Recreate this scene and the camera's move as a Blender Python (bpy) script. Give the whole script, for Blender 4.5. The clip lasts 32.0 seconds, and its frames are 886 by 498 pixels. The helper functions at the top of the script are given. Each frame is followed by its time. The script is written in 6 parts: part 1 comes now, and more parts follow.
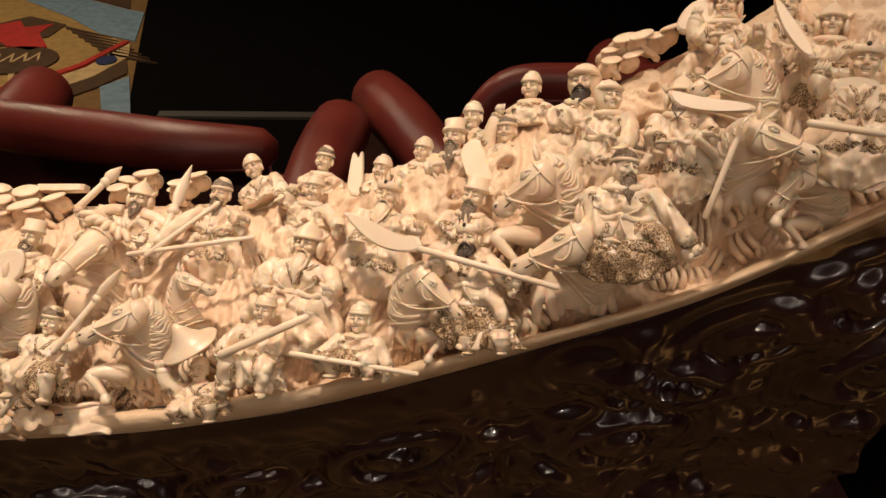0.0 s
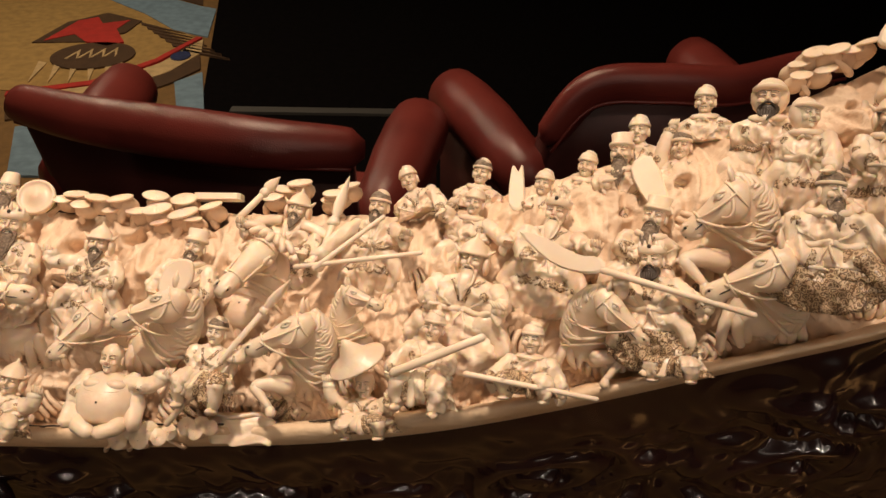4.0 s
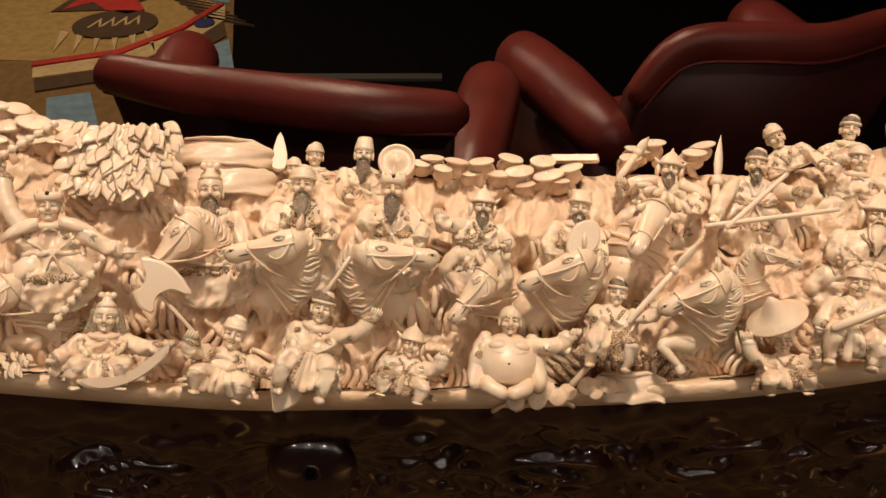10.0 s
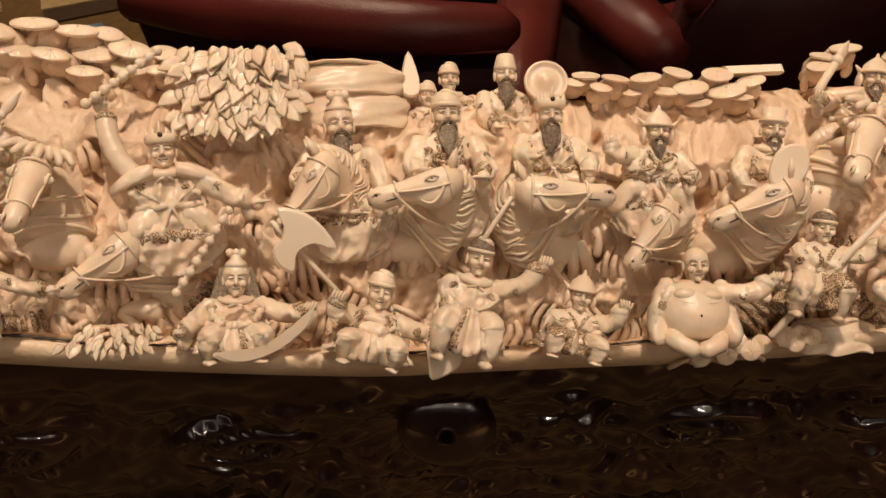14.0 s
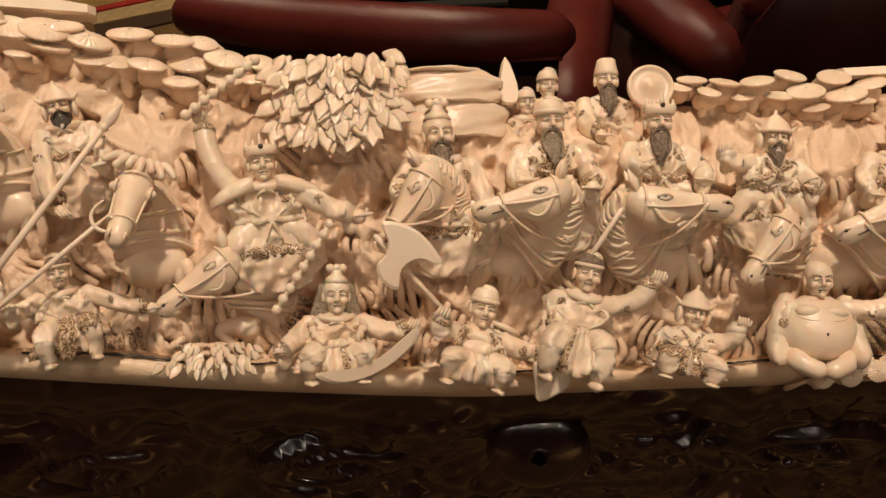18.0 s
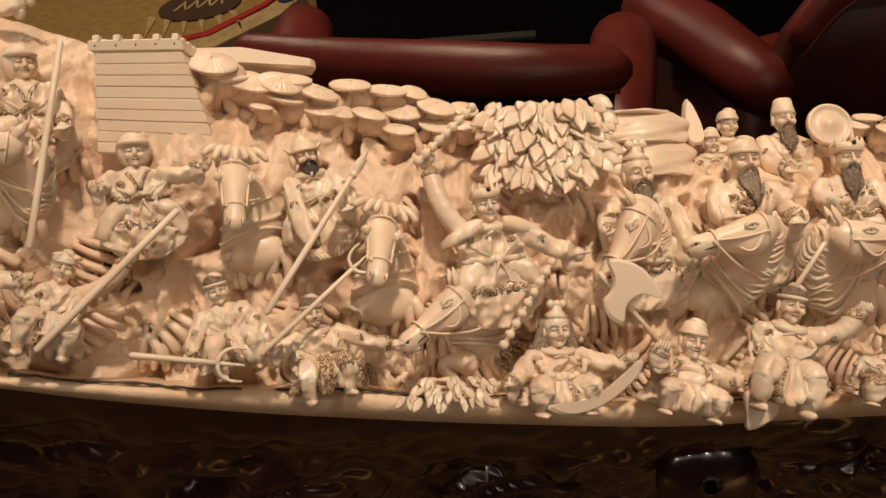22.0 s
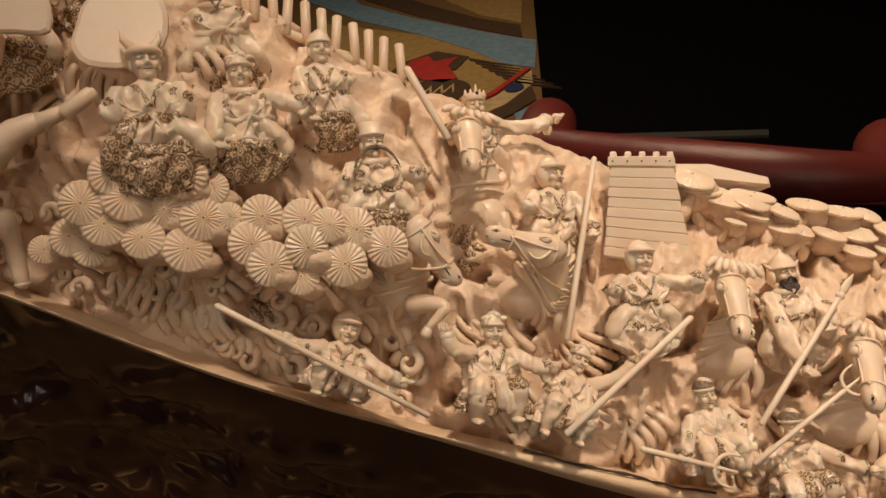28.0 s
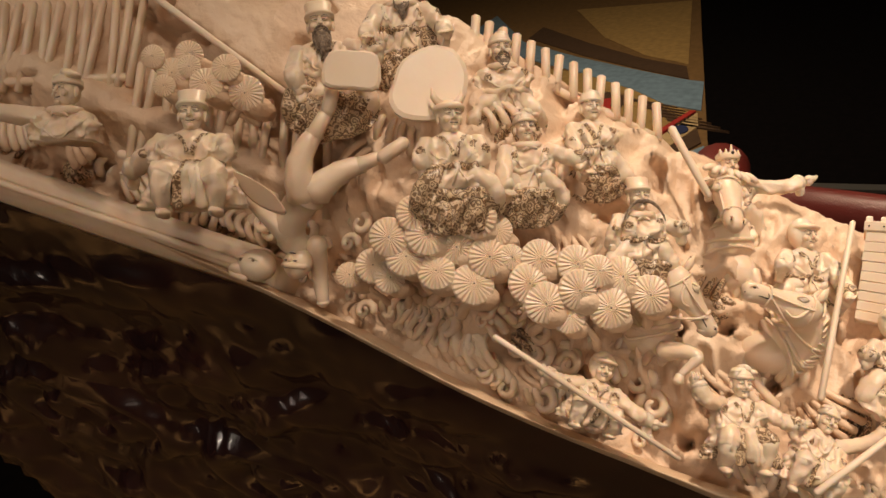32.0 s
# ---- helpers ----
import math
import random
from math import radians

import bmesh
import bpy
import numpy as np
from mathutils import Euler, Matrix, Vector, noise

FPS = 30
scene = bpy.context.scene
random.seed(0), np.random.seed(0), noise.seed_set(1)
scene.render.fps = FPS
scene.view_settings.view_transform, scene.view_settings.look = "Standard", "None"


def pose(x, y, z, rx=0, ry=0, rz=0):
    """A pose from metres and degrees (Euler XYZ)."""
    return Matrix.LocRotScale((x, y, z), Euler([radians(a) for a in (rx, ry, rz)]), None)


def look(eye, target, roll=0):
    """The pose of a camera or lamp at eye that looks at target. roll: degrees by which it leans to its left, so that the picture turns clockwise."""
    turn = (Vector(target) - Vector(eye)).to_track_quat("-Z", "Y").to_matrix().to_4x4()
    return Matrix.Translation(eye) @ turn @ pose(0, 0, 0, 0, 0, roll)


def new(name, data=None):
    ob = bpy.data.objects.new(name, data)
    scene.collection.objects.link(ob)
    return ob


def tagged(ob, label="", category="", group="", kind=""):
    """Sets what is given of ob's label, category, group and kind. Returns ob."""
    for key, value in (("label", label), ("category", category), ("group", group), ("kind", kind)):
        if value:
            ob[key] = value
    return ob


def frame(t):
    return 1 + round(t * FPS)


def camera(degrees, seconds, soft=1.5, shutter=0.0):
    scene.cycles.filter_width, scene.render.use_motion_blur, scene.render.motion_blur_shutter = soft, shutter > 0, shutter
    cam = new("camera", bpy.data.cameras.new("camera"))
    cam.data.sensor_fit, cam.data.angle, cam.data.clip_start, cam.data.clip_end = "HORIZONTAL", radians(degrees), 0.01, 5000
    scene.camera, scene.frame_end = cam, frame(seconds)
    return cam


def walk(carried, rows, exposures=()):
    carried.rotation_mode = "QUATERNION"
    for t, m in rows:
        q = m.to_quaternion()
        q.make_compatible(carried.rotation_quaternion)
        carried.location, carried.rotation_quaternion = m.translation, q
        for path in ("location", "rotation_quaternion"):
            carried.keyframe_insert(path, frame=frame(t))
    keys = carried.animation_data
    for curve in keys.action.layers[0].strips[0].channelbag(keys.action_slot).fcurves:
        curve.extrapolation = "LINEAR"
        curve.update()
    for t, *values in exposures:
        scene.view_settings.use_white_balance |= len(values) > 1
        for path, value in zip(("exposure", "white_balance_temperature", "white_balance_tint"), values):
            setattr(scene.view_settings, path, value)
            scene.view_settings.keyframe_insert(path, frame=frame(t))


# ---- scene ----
cam = camera(58.50, 32.0, soft=1.5)
# seconds, eye x y z, turn about x y z in degrees
ROWS = [
    (0, 0.3017, 0.0104, 1.3581, 56.02, -1.65, -2.64),
    (0.5, 0.2946, 0.0076, 1.3600, 56.17, -1.84, -1.50),
    (1, 0.2887, 0.0076, 1.3591, 56.11, -1.63, -0.29),
    (1.5, 0.2851, 0.0092, 1.3586, 55.89, -1.53, 0.46),
    (2, 0.2794, 0.0123, 1.3582, 55.68, -1.59, 1.32),
    (2.5, 0.2637, 0.0260, 1.3534, 55.16, -1.80, 1.24),
    (4.5, 0.2423, 0.0187, 1.3653, 56.12, 0.17, 0.46),
    (5, 0.2094, 0.0078, 1.3689, 56.55, 1.45, -2.08),
    (5.5, 0.1849, 0.0009, 1.3668, 56.38, 1.68, -5.12),
    (6, 0.1585, 0.0057, 1.3635, 55.28, 1.23, -6.38),
    (6.5, 0.1419, 0.0113, 1.3608, 54.26, 0.21, -6.56),
    (7, 0.1303, 0.0139, 1.3584, 53.84, -0.18, -5.51),
    (7.5, 0.1196, 0.0193, 1.3576, 53.33, -0.32, -4.20),
    (8, 0.1078, 0.0188, 1.3595, 53.40, -0.01, -3.10),
    (8.5, 0.0977, 0.0186, 1.3574, 53.03, -0.11, -2.21),
    (9, 0.0876, 0.0190, 1.3567, 53.01, -0.14, -1.34),
    (9.5, 0.0792, 0.0190, 1.3573, 53.17, 0.06, -0.46),
    (10, 0.0713, 0.0185, 1.3584, 53.18, 0.06, 0.11),
    (10.5, 0.0636, 0.0177, 1.3595, 53.26, 0.54, -0.37),
    (11, 0.0579, 0.0221, 1.3583, 53.11, 1.15, -0.36),
    (11.5, 0.0478, 0.0246, 1.3539, 51.78, 1.64, -0.85),
    (12, 0.0386, 0.0308, 1.3477, 49.74, 1.51, -1.04),
    (12.5, 0.0304, 0.0375, 1.3429, 48.35, 1.72, -1.16),
    (13, 0.0214, 0.0401, 1.3427, 47.77, 1.66, -1.55),
    (13.5, 0.0135, 0.0522, 1.3385, 47.67, 2.01, -0.69),
    (15.5, 0.0024, 0.0755, 1.3257, 47.25, 2.32, -0.11),
    (16, -0.0062, 0.0755, 1.3262, 47.47, 2.42, -0.12),
    (16.5, -0.0074, 0.0747, 1.3254, 47.93, 3.25, -1.43),
    (17, -0.0119, 0.0730, 1.3273, 47.80, 2.17, -2.09),
    (17.5, -0.0119, 0.0738, 1.3268, 47.48, 2.89, 0.95),
    (18, -0.0145, 0.0746, 1.3272, 48.29, 4.14, 1.58),
    (18.5, -0.0223, 0.0736, 1.3282, 48.20, 6.04, 0.47),
    (19, -0.0346, 0.0720, 1.3315, 48.03, 5.69, -0.45),
    (19.5, -0.0478, 0.0699, 1.3338, 48.30, 5.26, -0.59),
    (20, -0.0591, 0.0689, 1.3364, 48.74, 4.98, -0.39),
    (20.5, -0.0688, 0.0674, 1.3382, 49.36, 5.16, 0.09),
    (21, -0.0744, 0.0669, 1.3393, 49.55, 5.61, 0.42),
    (21.5, -0.0792, 0.0669, 1.3402, 49.91, 5.61, 0.93),
    (22, -0.0856, 0.0643, 1.3432, 50.56, 5.44, 1.74),
    (22.5, -0.0993, 0.0608, 1.3477, 51.33, 5.50, 3.37),
    (23, -0.1080, 0.0577, 1.3502, 52.41, 5.83, 5.11),
    (23.5, -0.1190, 0.0596, 1.3533, 52.59, 5.81, 6.13),
    (24, -0.1287, 0.0598, 1.3559, 53.26, 6.23, 7.15),
    (24.5, -0.1342, 0.0576, 1.3576, 53.89, 6.66, 8.10),
    (25, -0.1432, 0.0534, 1.3602, 54.42, 6.70, 9.35),
    (25.5, -0.1508, 0.0515, 1.3627, 55.13, 6.81, 10.33),
    (26, -0.1612, 0.0495, 1.3657, 55.91, 7.15, 11.60),
    (26.5, -0.1698, 0.0467, 1.3681, 56.80, 7.59, 12.98),
    (28.5, -0.1847, 0.0382, 1.3744, 58.84, 8.84, 17.03),
    (29, -0.1888, 0.0362, 1.3775, 59.57, 8.67, 18.90),
    (29.5, -0.1933, 0.0319, 1.3808, 60.38, 8.99, 20.76),
    (30, -0.1952, 0.0311, 1.3823, 60.86, 9.60, 22.07),
    (30.5, -0.1981, 0.0279, 1.3827, 60.84, 10.26, 23.70),
    (31, -0.2025, 0.0194, 1.3836, 61.02, 10.08, 24.73),
    (31.5, -0.2059, 0.0136, 1.3867, 62.00, 10.26, 25.95),
    (32, -0.2101, 0.0117, 1.3913, 62.61, 10.28, 26.83),
]
walk(cam, [(t, pose(x, y, z, rx, ry, rz)) for t, x, y, z, rx, ry, rz in ROWS],
     [(0, 0.28), (8, 0.24), (13, 0.0), (16, -0.12), (22, -0.05), (26, -0.08), (29, 0.12), (32, 0.42)])

# ---- world and light ----
world = bpy.data.worlds.new("room_dark")
world.use_nodes = True
world.node_tree.nodes["Background"].inputs[0].default_value = (1.0, 0.72, 0.45, 1)
world.node_tree.nodes["Background"].inputs[1].default_value = 0.010
scene.world = world
scene.view_settings.exposure = 0.0


def area_lamp(name, eye, target, size, watts, colour, spread=180):
    data = bpy.data.lights.new(name, "AREA")
    data.shape, data.size, data.energy, data.color = "DISK", size, watts, colour
    data.spread = radians(spread)
    ob = new(name, data)
    ob.matrix_world = look(eye, target)
    return ob


WARM = (1.0, 0.785, 0.605)
spot_data = bpy.data.lights.new("display_spot", "SPOT")
spot_data.energy, spot_data.color, spot_data.shadow_soft_size = 58.0, WARM, 0.045
spot_data.spot_size, spot_data.spot_blend = radians(52), 1.0
new("display_spot", spot_data).matrix_world = look((0.10, 0.26, 2.45), (0.05, 0.27, 1.12))
area_lamp("unseen_added_lamp", (0.80, -0.25, 2.45), (0.45, 0.3, 1.1), 0.07, 3.2, WARM)
# Unseen lamps, added for glints on the lacquer stand and soft fill.
area_lamp("unseen_added_lamp", (-0.10, -0.15, 2.45), (0.0, 0.28, 1.05), 0.12, 1.6, WARM)
area_lamp("unseen_added_lamp", (-0.95, -0.25, 2.45), (-0.4, 0.25, 1.0), 0.07, 0.20, WARM)
for lx in (-1.7, -0.6, 0.5, 1.6):
    area_lamp("unseen_added_lamp", (lx, -2.6, 2.6), (lx * 0.3, 0.3, 1.0), 0.07, 0.95, (1.0, 0.82, 0.66), 90)
# Unseen lamps, added to brighten the chairs and the carpet behind.
area_lamp("unseen_added_lamp", (-0.3, 1.9, 2.55), (-0.3, 1.9, 0), 0.3, 21.0, (1.0, 0.74, 0.5))
area_lamp("unseen_added_lamp", (-1.9, 3.6, 2.55), (-1.9, 3.6, 0), 0.3, 27.0, (1.0, 0.78, 0.55))
# Unseen lamps, added to light the front carpet the lacquer reflects.
area_lamp("unseen_added_lamp", (1.9, -2.8, 2.55), (1.9, -3.0, 0), 0.4, 36.0, (1.0, 0.78, 0.55), 60)
area_lamp("unseen_added_lamp", (1.0, -1.5, 2.55), (1.0, -1.5, 0), 0.3, 3.5, (1.0, 0.84, 0.68), 70)
area_lamp("unseen_added_lamp", (-1.1, -1.5, 2.55), (-1.1, -1.5, 0), 0.3, 2.5, (1.0, 0.84, 0.68), 70)
area_lamp("unseen_added_lamp", (-2.0, -2.8, 2.55), (-2.0, -3.0, 0), 0.3, 13.0, (1.0, 0.78, 0.55), 60)


# ---- materials ----
def material(name, colour, rough=0.5, metal=0.0, colour2=None, scale=60.0, bump=0.0, bump_scale=300.0, coat=0.0, sss=0.0, spec=0.5):
    m = bpy.data.materials.new(name)
    m.use_nodes = True
    n, l = m.node_tree.nodes, m.node_tree.links
    b = n["Principled BSDF"]
    b.inputs["Base Color"].default_value = (*colour, 1)
    b.inputs["Roughness"].default_value = rough
    b.inputs["Metallic"].default_value = metal
    b.inputs["Coat Weight"].default_value = coat
    b.inputs["Coat Roughness"].default_value = 0.12
    b.inputs["Specular IOR Level"].default_value = spec
    if sss:
        b.inputs["Subsurface Weight"].default_value = sss
        b.inputs["Subsurface Radius"].default_value = (1.0, 0.5, 0.2)
        b.inputs["Subsurface Scale"].default_value = 0.0012
    geo = n.new("ShaderNodeNewGeometry")
    if colour2:
        tex = n.new("ShaderNodeTexNoise")
        tex.inputs["Scale"].default_value, tex.inputs["Detail"].default_value = scale, 5
        l.new(geo.outputs["Position"], tex.inputs["Vector"])
        ramp = n.new("ShaderNodeValToRGB")
        ramp.color_ramp.elements[0].position, ramp.color_ramp.elements[1].position = 0.35, 0.65
        ramp.color_ramp.elements[0].color, ramp.color_ramp.elements[1].color = (*colour, 1), (*colour2, 1)
        l.new(tex.outputs["Fac"], ramp.inputs["Fac"])
        l.new(ramp.outputs["Color"], b.inputs["Base Color"])
    if bump:
        tex = n.new("ShaderNodeTexNoise")
        tex.inputs["Scale"].default_value, tex.inputs["Detail"].default_value = bump_scale, 4
        l.new(geo.outputs["Position"], tex.inputs["Vector"])
        bn = n.new("ShaderNodeBump")
        bn.inputs["Strength"].default_value, bn.inputs["Distance"].default_value = 1.0, bump
        l.new(tex.outputs["Fac"], bn.inputs["Height"])
        l.new(bn.outputs["Normal"], b.inputs["Normal"])
    return m


def etched_material(name, ground, ink, scale, rings, fill, dots):
    """Ivory with inked scrolls scratched into it: rings round cell centres, all over or as scattered rosettes."""
    m = material(name, ground, 0.3, sss=0.15)
    n, l = m.node_tree.nodes, m.node_tree.links
    b = n["Principled BSDF"]

    def sums(op, p, q):
        node = n.new("ShaderNodeMath")
        node.operation = op
        for i, v in enumerate((p, q)):
            if isinstance(v, (int, float)):
                node.inputs[i].default_value = v
            else:
                l.new(v, node.inputs[i])
        return node.outputs["Value"]

    geo = n.new("ShaderNodeNewGeometry")
    warp = n.new("ShaderNodeTexNoise")
    warp.inputs["Scale"].default_value = scale * 1.1
    l.new(geo.outputs["Position"], warp.inputs["Vector"])
    mix = n.new("ShaderNodeVectorMath")
    mix.operation = "MULTIPLY_ADD"
    mix.inputs[1].default_value = (0.9 / scale,) * 3 if not dots else (0.25 / scale,) * 3
    l.new(warp.outputs["Color"], mix.inputs[0])
    l.new(geo.outputs["Position"], mix.inputs[2])
    vor = n.new("ShaderNodeTexVoronoi")
    vor.inputs["Scale"].default_value = scale
    l.new(mix.outputs["Vector"], vor.inputs["Vector"])
    line = sums("SINE", sums("MULTIPLY", vor.outputs["Distance"], rings), 0.0)
    mask = sums("LESS_THAN", line, fill)
    if dots:
        mask = sums("MULTIPLY", mask, sums("LESS_THAN", vor.outputs["Distance"], dots))
        break_up = n.new("ShaderNodeTexNoise")
        break_up.inputs["Scale"].default_value = scale * 9
        l.new(geo.outputs["Position"], break_up.inputs["Vector"])
        mask = sums("MULTIPLY", mask, sums("GREATER_THAN", break_up.outputs["Fac"], 0.43))
    tone = n.new("ShaderNodeMix")
    tone.data_type = "RGBA"
    l.new(mask, tone.inputs["Factor"])
    tone.inputs["A"].default_value, tone.inputs["B"].default_value = (*ground, 1), (*ink, 1)
    l.new(tone.outputs["Result"], b.inputs["Base Color"])
    cutting = n.new("ShaderNodeBump")
    cutting.invert = True
    cutting.inputs["Strength"].default_value, cutting.inputs["Distance"].default_value = 0.6, 0.0004
    l.new(mask, cutting.inputs["Height"])
    l.new(cutting.outputs["Normal"], b.inputs["Normal"])
    return m


IVORY = material("ivory", (0.84, 0.69, 0.525), 0.34, colour2=(0.77, 0.59, 0.43), scale=75, bump=0.00022, bump_scale=420, sss=0.25)
POLISHED = material("polished_ivory", (0.84, 0.71, 0.56), 0.42, colour2=(0.80, 0.64, 0.48), scale=45, bump=0.00012, bump_scale=160, sss=0.2)
IVORY_RAW = material("ivory_ground", (0.80, 0.62, 0.45), 0.45, colour2=(0.72, 0.51, 0.345), scale=38, bump=0.0012, bump_scale=260)
CLOTH = material("carved_cloth", (0.84, 0.69, 0.525), 0.32, colour2=(0.78, 0.60, 0.44), scale=70, bump=0.00025, bump_scale=520, sss=0.25)


RIM = material("ivory_rim", (0.79, 0.61, 0.42), 0.42, colour2=(0.66, 0.45, 0.27), scale=26, bump=0.0016, bump_scale=110)
ETCHED = etched_material("etched_ivory", (0.62, 0.46, 0.30), (0.21, 0.13, 0.072), 430, 17.0, 0.0, 0)
PRINT = etched_material("ivory_with_rosettes", (0.84, 0.70, 0.54), (0.20, 0.12, 0.06), 95, 62.0, 0.1, 0.22)
INK = material("ink", (0.045, 0.03, 0.02), 0.5)
BEARD = material("stained_beard", (0.30, 0.22, 0.15), 0.5, colour2=(0.12, 0.085, 0.06), scale=900, bump=0.0008, bump_scale=1200)
GREY = material("grey_hair", (0.36, 0.29, 0.20), 0.5, colour2=(0.20, 0.15, 0.10), scale=900, bump=0.0008, bump_scale=1200)
LACQUER = material("dark_lacquered_wood", (0.040, 0.015, 0.013), 0.22, colour2=(0.018, 0.008, 0.009), scale=14, bump=0.0004, bump_scale=110, coat=1.0)
LACQUER.node_tree.nodes["Principled BSDF"].inputs["Coat Roughness"].default_value = 0.05
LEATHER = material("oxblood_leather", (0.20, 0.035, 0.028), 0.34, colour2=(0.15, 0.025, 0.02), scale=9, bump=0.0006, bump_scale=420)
# Darker, slightly rougher copy of the leather for back shells and side panels.
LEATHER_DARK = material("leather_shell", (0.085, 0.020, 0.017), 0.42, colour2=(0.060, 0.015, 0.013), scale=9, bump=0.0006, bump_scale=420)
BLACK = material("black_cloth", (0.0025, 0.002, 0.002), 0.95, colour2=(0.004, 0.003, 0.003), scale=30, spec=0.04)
STEEL = material("dull_metal", (0.25, 0.24, 0.22), 0.4, metal=0.8)
WALL = material("dark_wall", (0.05, 0.036, 0.026), 0.8, colour2=(0.02, 0.015, 0.012), scale=4)
PANEL = material("brown_wall", (0.14, 0.095, 0.055), 0.7, colour2=(0.16, 0.10, 0.05), scale=3)
FIGURE_MATS = [IVORY, ETCHED, INK, BEARD, GREY, IVORY_RAW, CLOTH, PRINT]


# ---- mesh tools ----
class Shape:
    """Vertices and faces of one mesh, grown from closed lumps."""

    def __init__(self):
        self.v, self.f, self.m = [], [], []

    def grid(self, rings, mat, cap=True, wrap=True):
        base, n = len(self.v), len(rings[0])
        for r in rings:
            self.v.extend(tuple(p) for p in r)
        for i in range(len(rings) - 1):
            for j in range(n if wrap else n - 1):
                k = (j + 1) % n
                self.f.append((base + i * n + j, base + i * n + k, base + (i + 1) * n + k, base + (i + 1) * n + j))
                self.m.append(mat)
        if cap and wrap:
            self.f.append(tuple(base + j for j in reversed(range(n))))
            self.f.append(tuple(base + (len(rings) - 1) * n + j for j in range(n)))
            self.m += [mat, mat]

    def ell(self, c, r, mat=0, seg=10, rings=7, rot=None):
        out = []
        for i in range(rings + 1):
            a = math.pi * (0.04 + 0.92 * i / rings)
            ring = []
            for j in range(seg):
                b = 2 * math.pi * j / seg
                p = Vector((r[0] * math.sin(a) * math.cos(b), r[1] * math.sin(a) * math.sin(b), -r[2] * math.cos(a)))
                if rot:
                    p = rot @ p
                ring.append(p + Vector(c))
            out.append(ring)
        self.grid(out, mat)

    def loft(self, rows, mat=0, seg=16, amp=0.0, count=7, phase=0.0):
        """rows: (x, y, z, rx, ry) from top to bottom; folds of depth amp deepen downwards."""
        out = []
        for i, (x, y, z, rx, ry) in enumerate(rows):
            k = amp * i / max(1, len(rows) - 1)
            ring = []
            for j in range(seg):
                b = -2 * math.pi * j / seg
                q = 1 + k * math.sin(count * b + phase + 0.6 * i)
                ring.append((x + rx * q * math.cos(b), y + ry * q * math.sin(b), z))
            out.append(ring)
        self.grid(out, mat)

    def tube(self, pts, radii, mat=0, seg=8, flat=1.0, ripple=0.0):
        pts = [Vector(p) for p in pts]
        d0, d1 = (pts[1] - pts[0]).normalized(), (pts[-1] - pts[-2]).normalized()
        pts = [pts[0] - d0 * radii[0] * 0.6, *pts, pts[-1] + d1 * radii[-1] * 0.6]
        radii = [radii[0] * 0.45, *radii, radii[-1] * 0.45]
        side, out = None, []
        for i, p in enumerate(pts):
            t = (pts[min(i + 1, len(pts) - 1)] - pts[max(i - 1, 0)]).normalized()
            side = t.orthogonal() if side is None else side - t * side.dot(t)
            side = side.normalized() if side.length > 1e-6 else t.orthogonal().normalized()
            up = t.cross(side)
            r = radii[i] * (1 + ripple * math.sin(2.4 * i))
            out.append([p + side * r * math.cos(2 * math.pi * j / seg) + up * r * flat * math.sin(2 * math.pi * j / seg) for j in range(seg)])
        self.grid(out, mat)

    def arc(self, a, mid, b, radii, mat=0, n=7, seg=8, ripple=0.0):
        a, mid, b = Vector(a), Vector(mid), Vector(b)
        pts = [a * (1 - t) ** 2 + mid * 2 * t * (1 - t) + b * t * t for t in (i / (n - 1) for i in range(n))]
        rs = [radii[0] + (radii[1] - radii[0]) * i / (n - 1) for i in range(n)]
        self.tube(pts, rs, mat, seg, 1.0, ripple)

    def plate(self, pts, normal, thick, mat=0):
        """A flat outline given thickness, with a bevelled front edge."""
        c = sum((Vector(p) for p in pts), Vector()) / len(pts)
        nrm = Vector(normal).normalized() * thick
        rings = [[Vector(p) - nrm for p in pts], [Vector(p) + nrm * 0.5 for p in pts], [c + (Vector(p) - c) * 0.9 + nrm for p in pts]]
        self.grid(rings, mat)

    def mesh(self, name, mats, smooth=True):
        me = bpy.data.meshes.new(name)
        me.from_pydata([tuple(p) for p in self.v], [], self.f)
        for m in mats:
            me.materials.append(m)
        me.polygons.foreach_set("material_index", self.m)
        me.polygons.foreach_set("use_smooth", [smooth] * len(self.f))
        bm = bmesh.new()
        bm.from_mesh(me)
        bmesh.ops.recalc_face_normals(bm, faces=bm.faces)
        bm.to_mesh(me)
        bm.free()
        return me


def thing(name, label, category, m=None, group="", kind=""):
    ob = new(name)
    if m is not None:
        ob.matrix_world = m
    return tagged(ob, label, category, group, kind)


def part(name, shape, mats, parent, label="", m=None, smooth=True):
    ob = new(name, shape.mesh(name, mats, smooth))
    ob.parent = parent
    if m is not None:
        ob.matrix_basis = m
    return tagged(ob, label)


# ---- the tusk: x along it, z up its leaning face, y into it ----
TUSK = thing("carved_tusk", "long cream carved tusk crowded with small riders and horses", "carving", pose(0, 0.27, 1.13, -42, 0, 0))
BOTTOM = [(-0.62, 0.098), (-0.5096, 0.0721), (-0.4124, 0.0497), (-0.3704, 0.0367), (-0.3372, 0.0235), (-0.3058, 0.0135), (-0.2584, 0.0023), (-0.2177, -0.0084), (-0.1744, -0.0179), (-0.1049, -0.0288), (-0.017, -0.0389), (0.1006, -0.0386), (0.1869, -0.0347), (0.258, -0.0242), (0.3178, -0.01), (0.3594, 0.0017), (0.4212, 0.0186), (0.4623, 0.0389), (0.56, 0.085)]
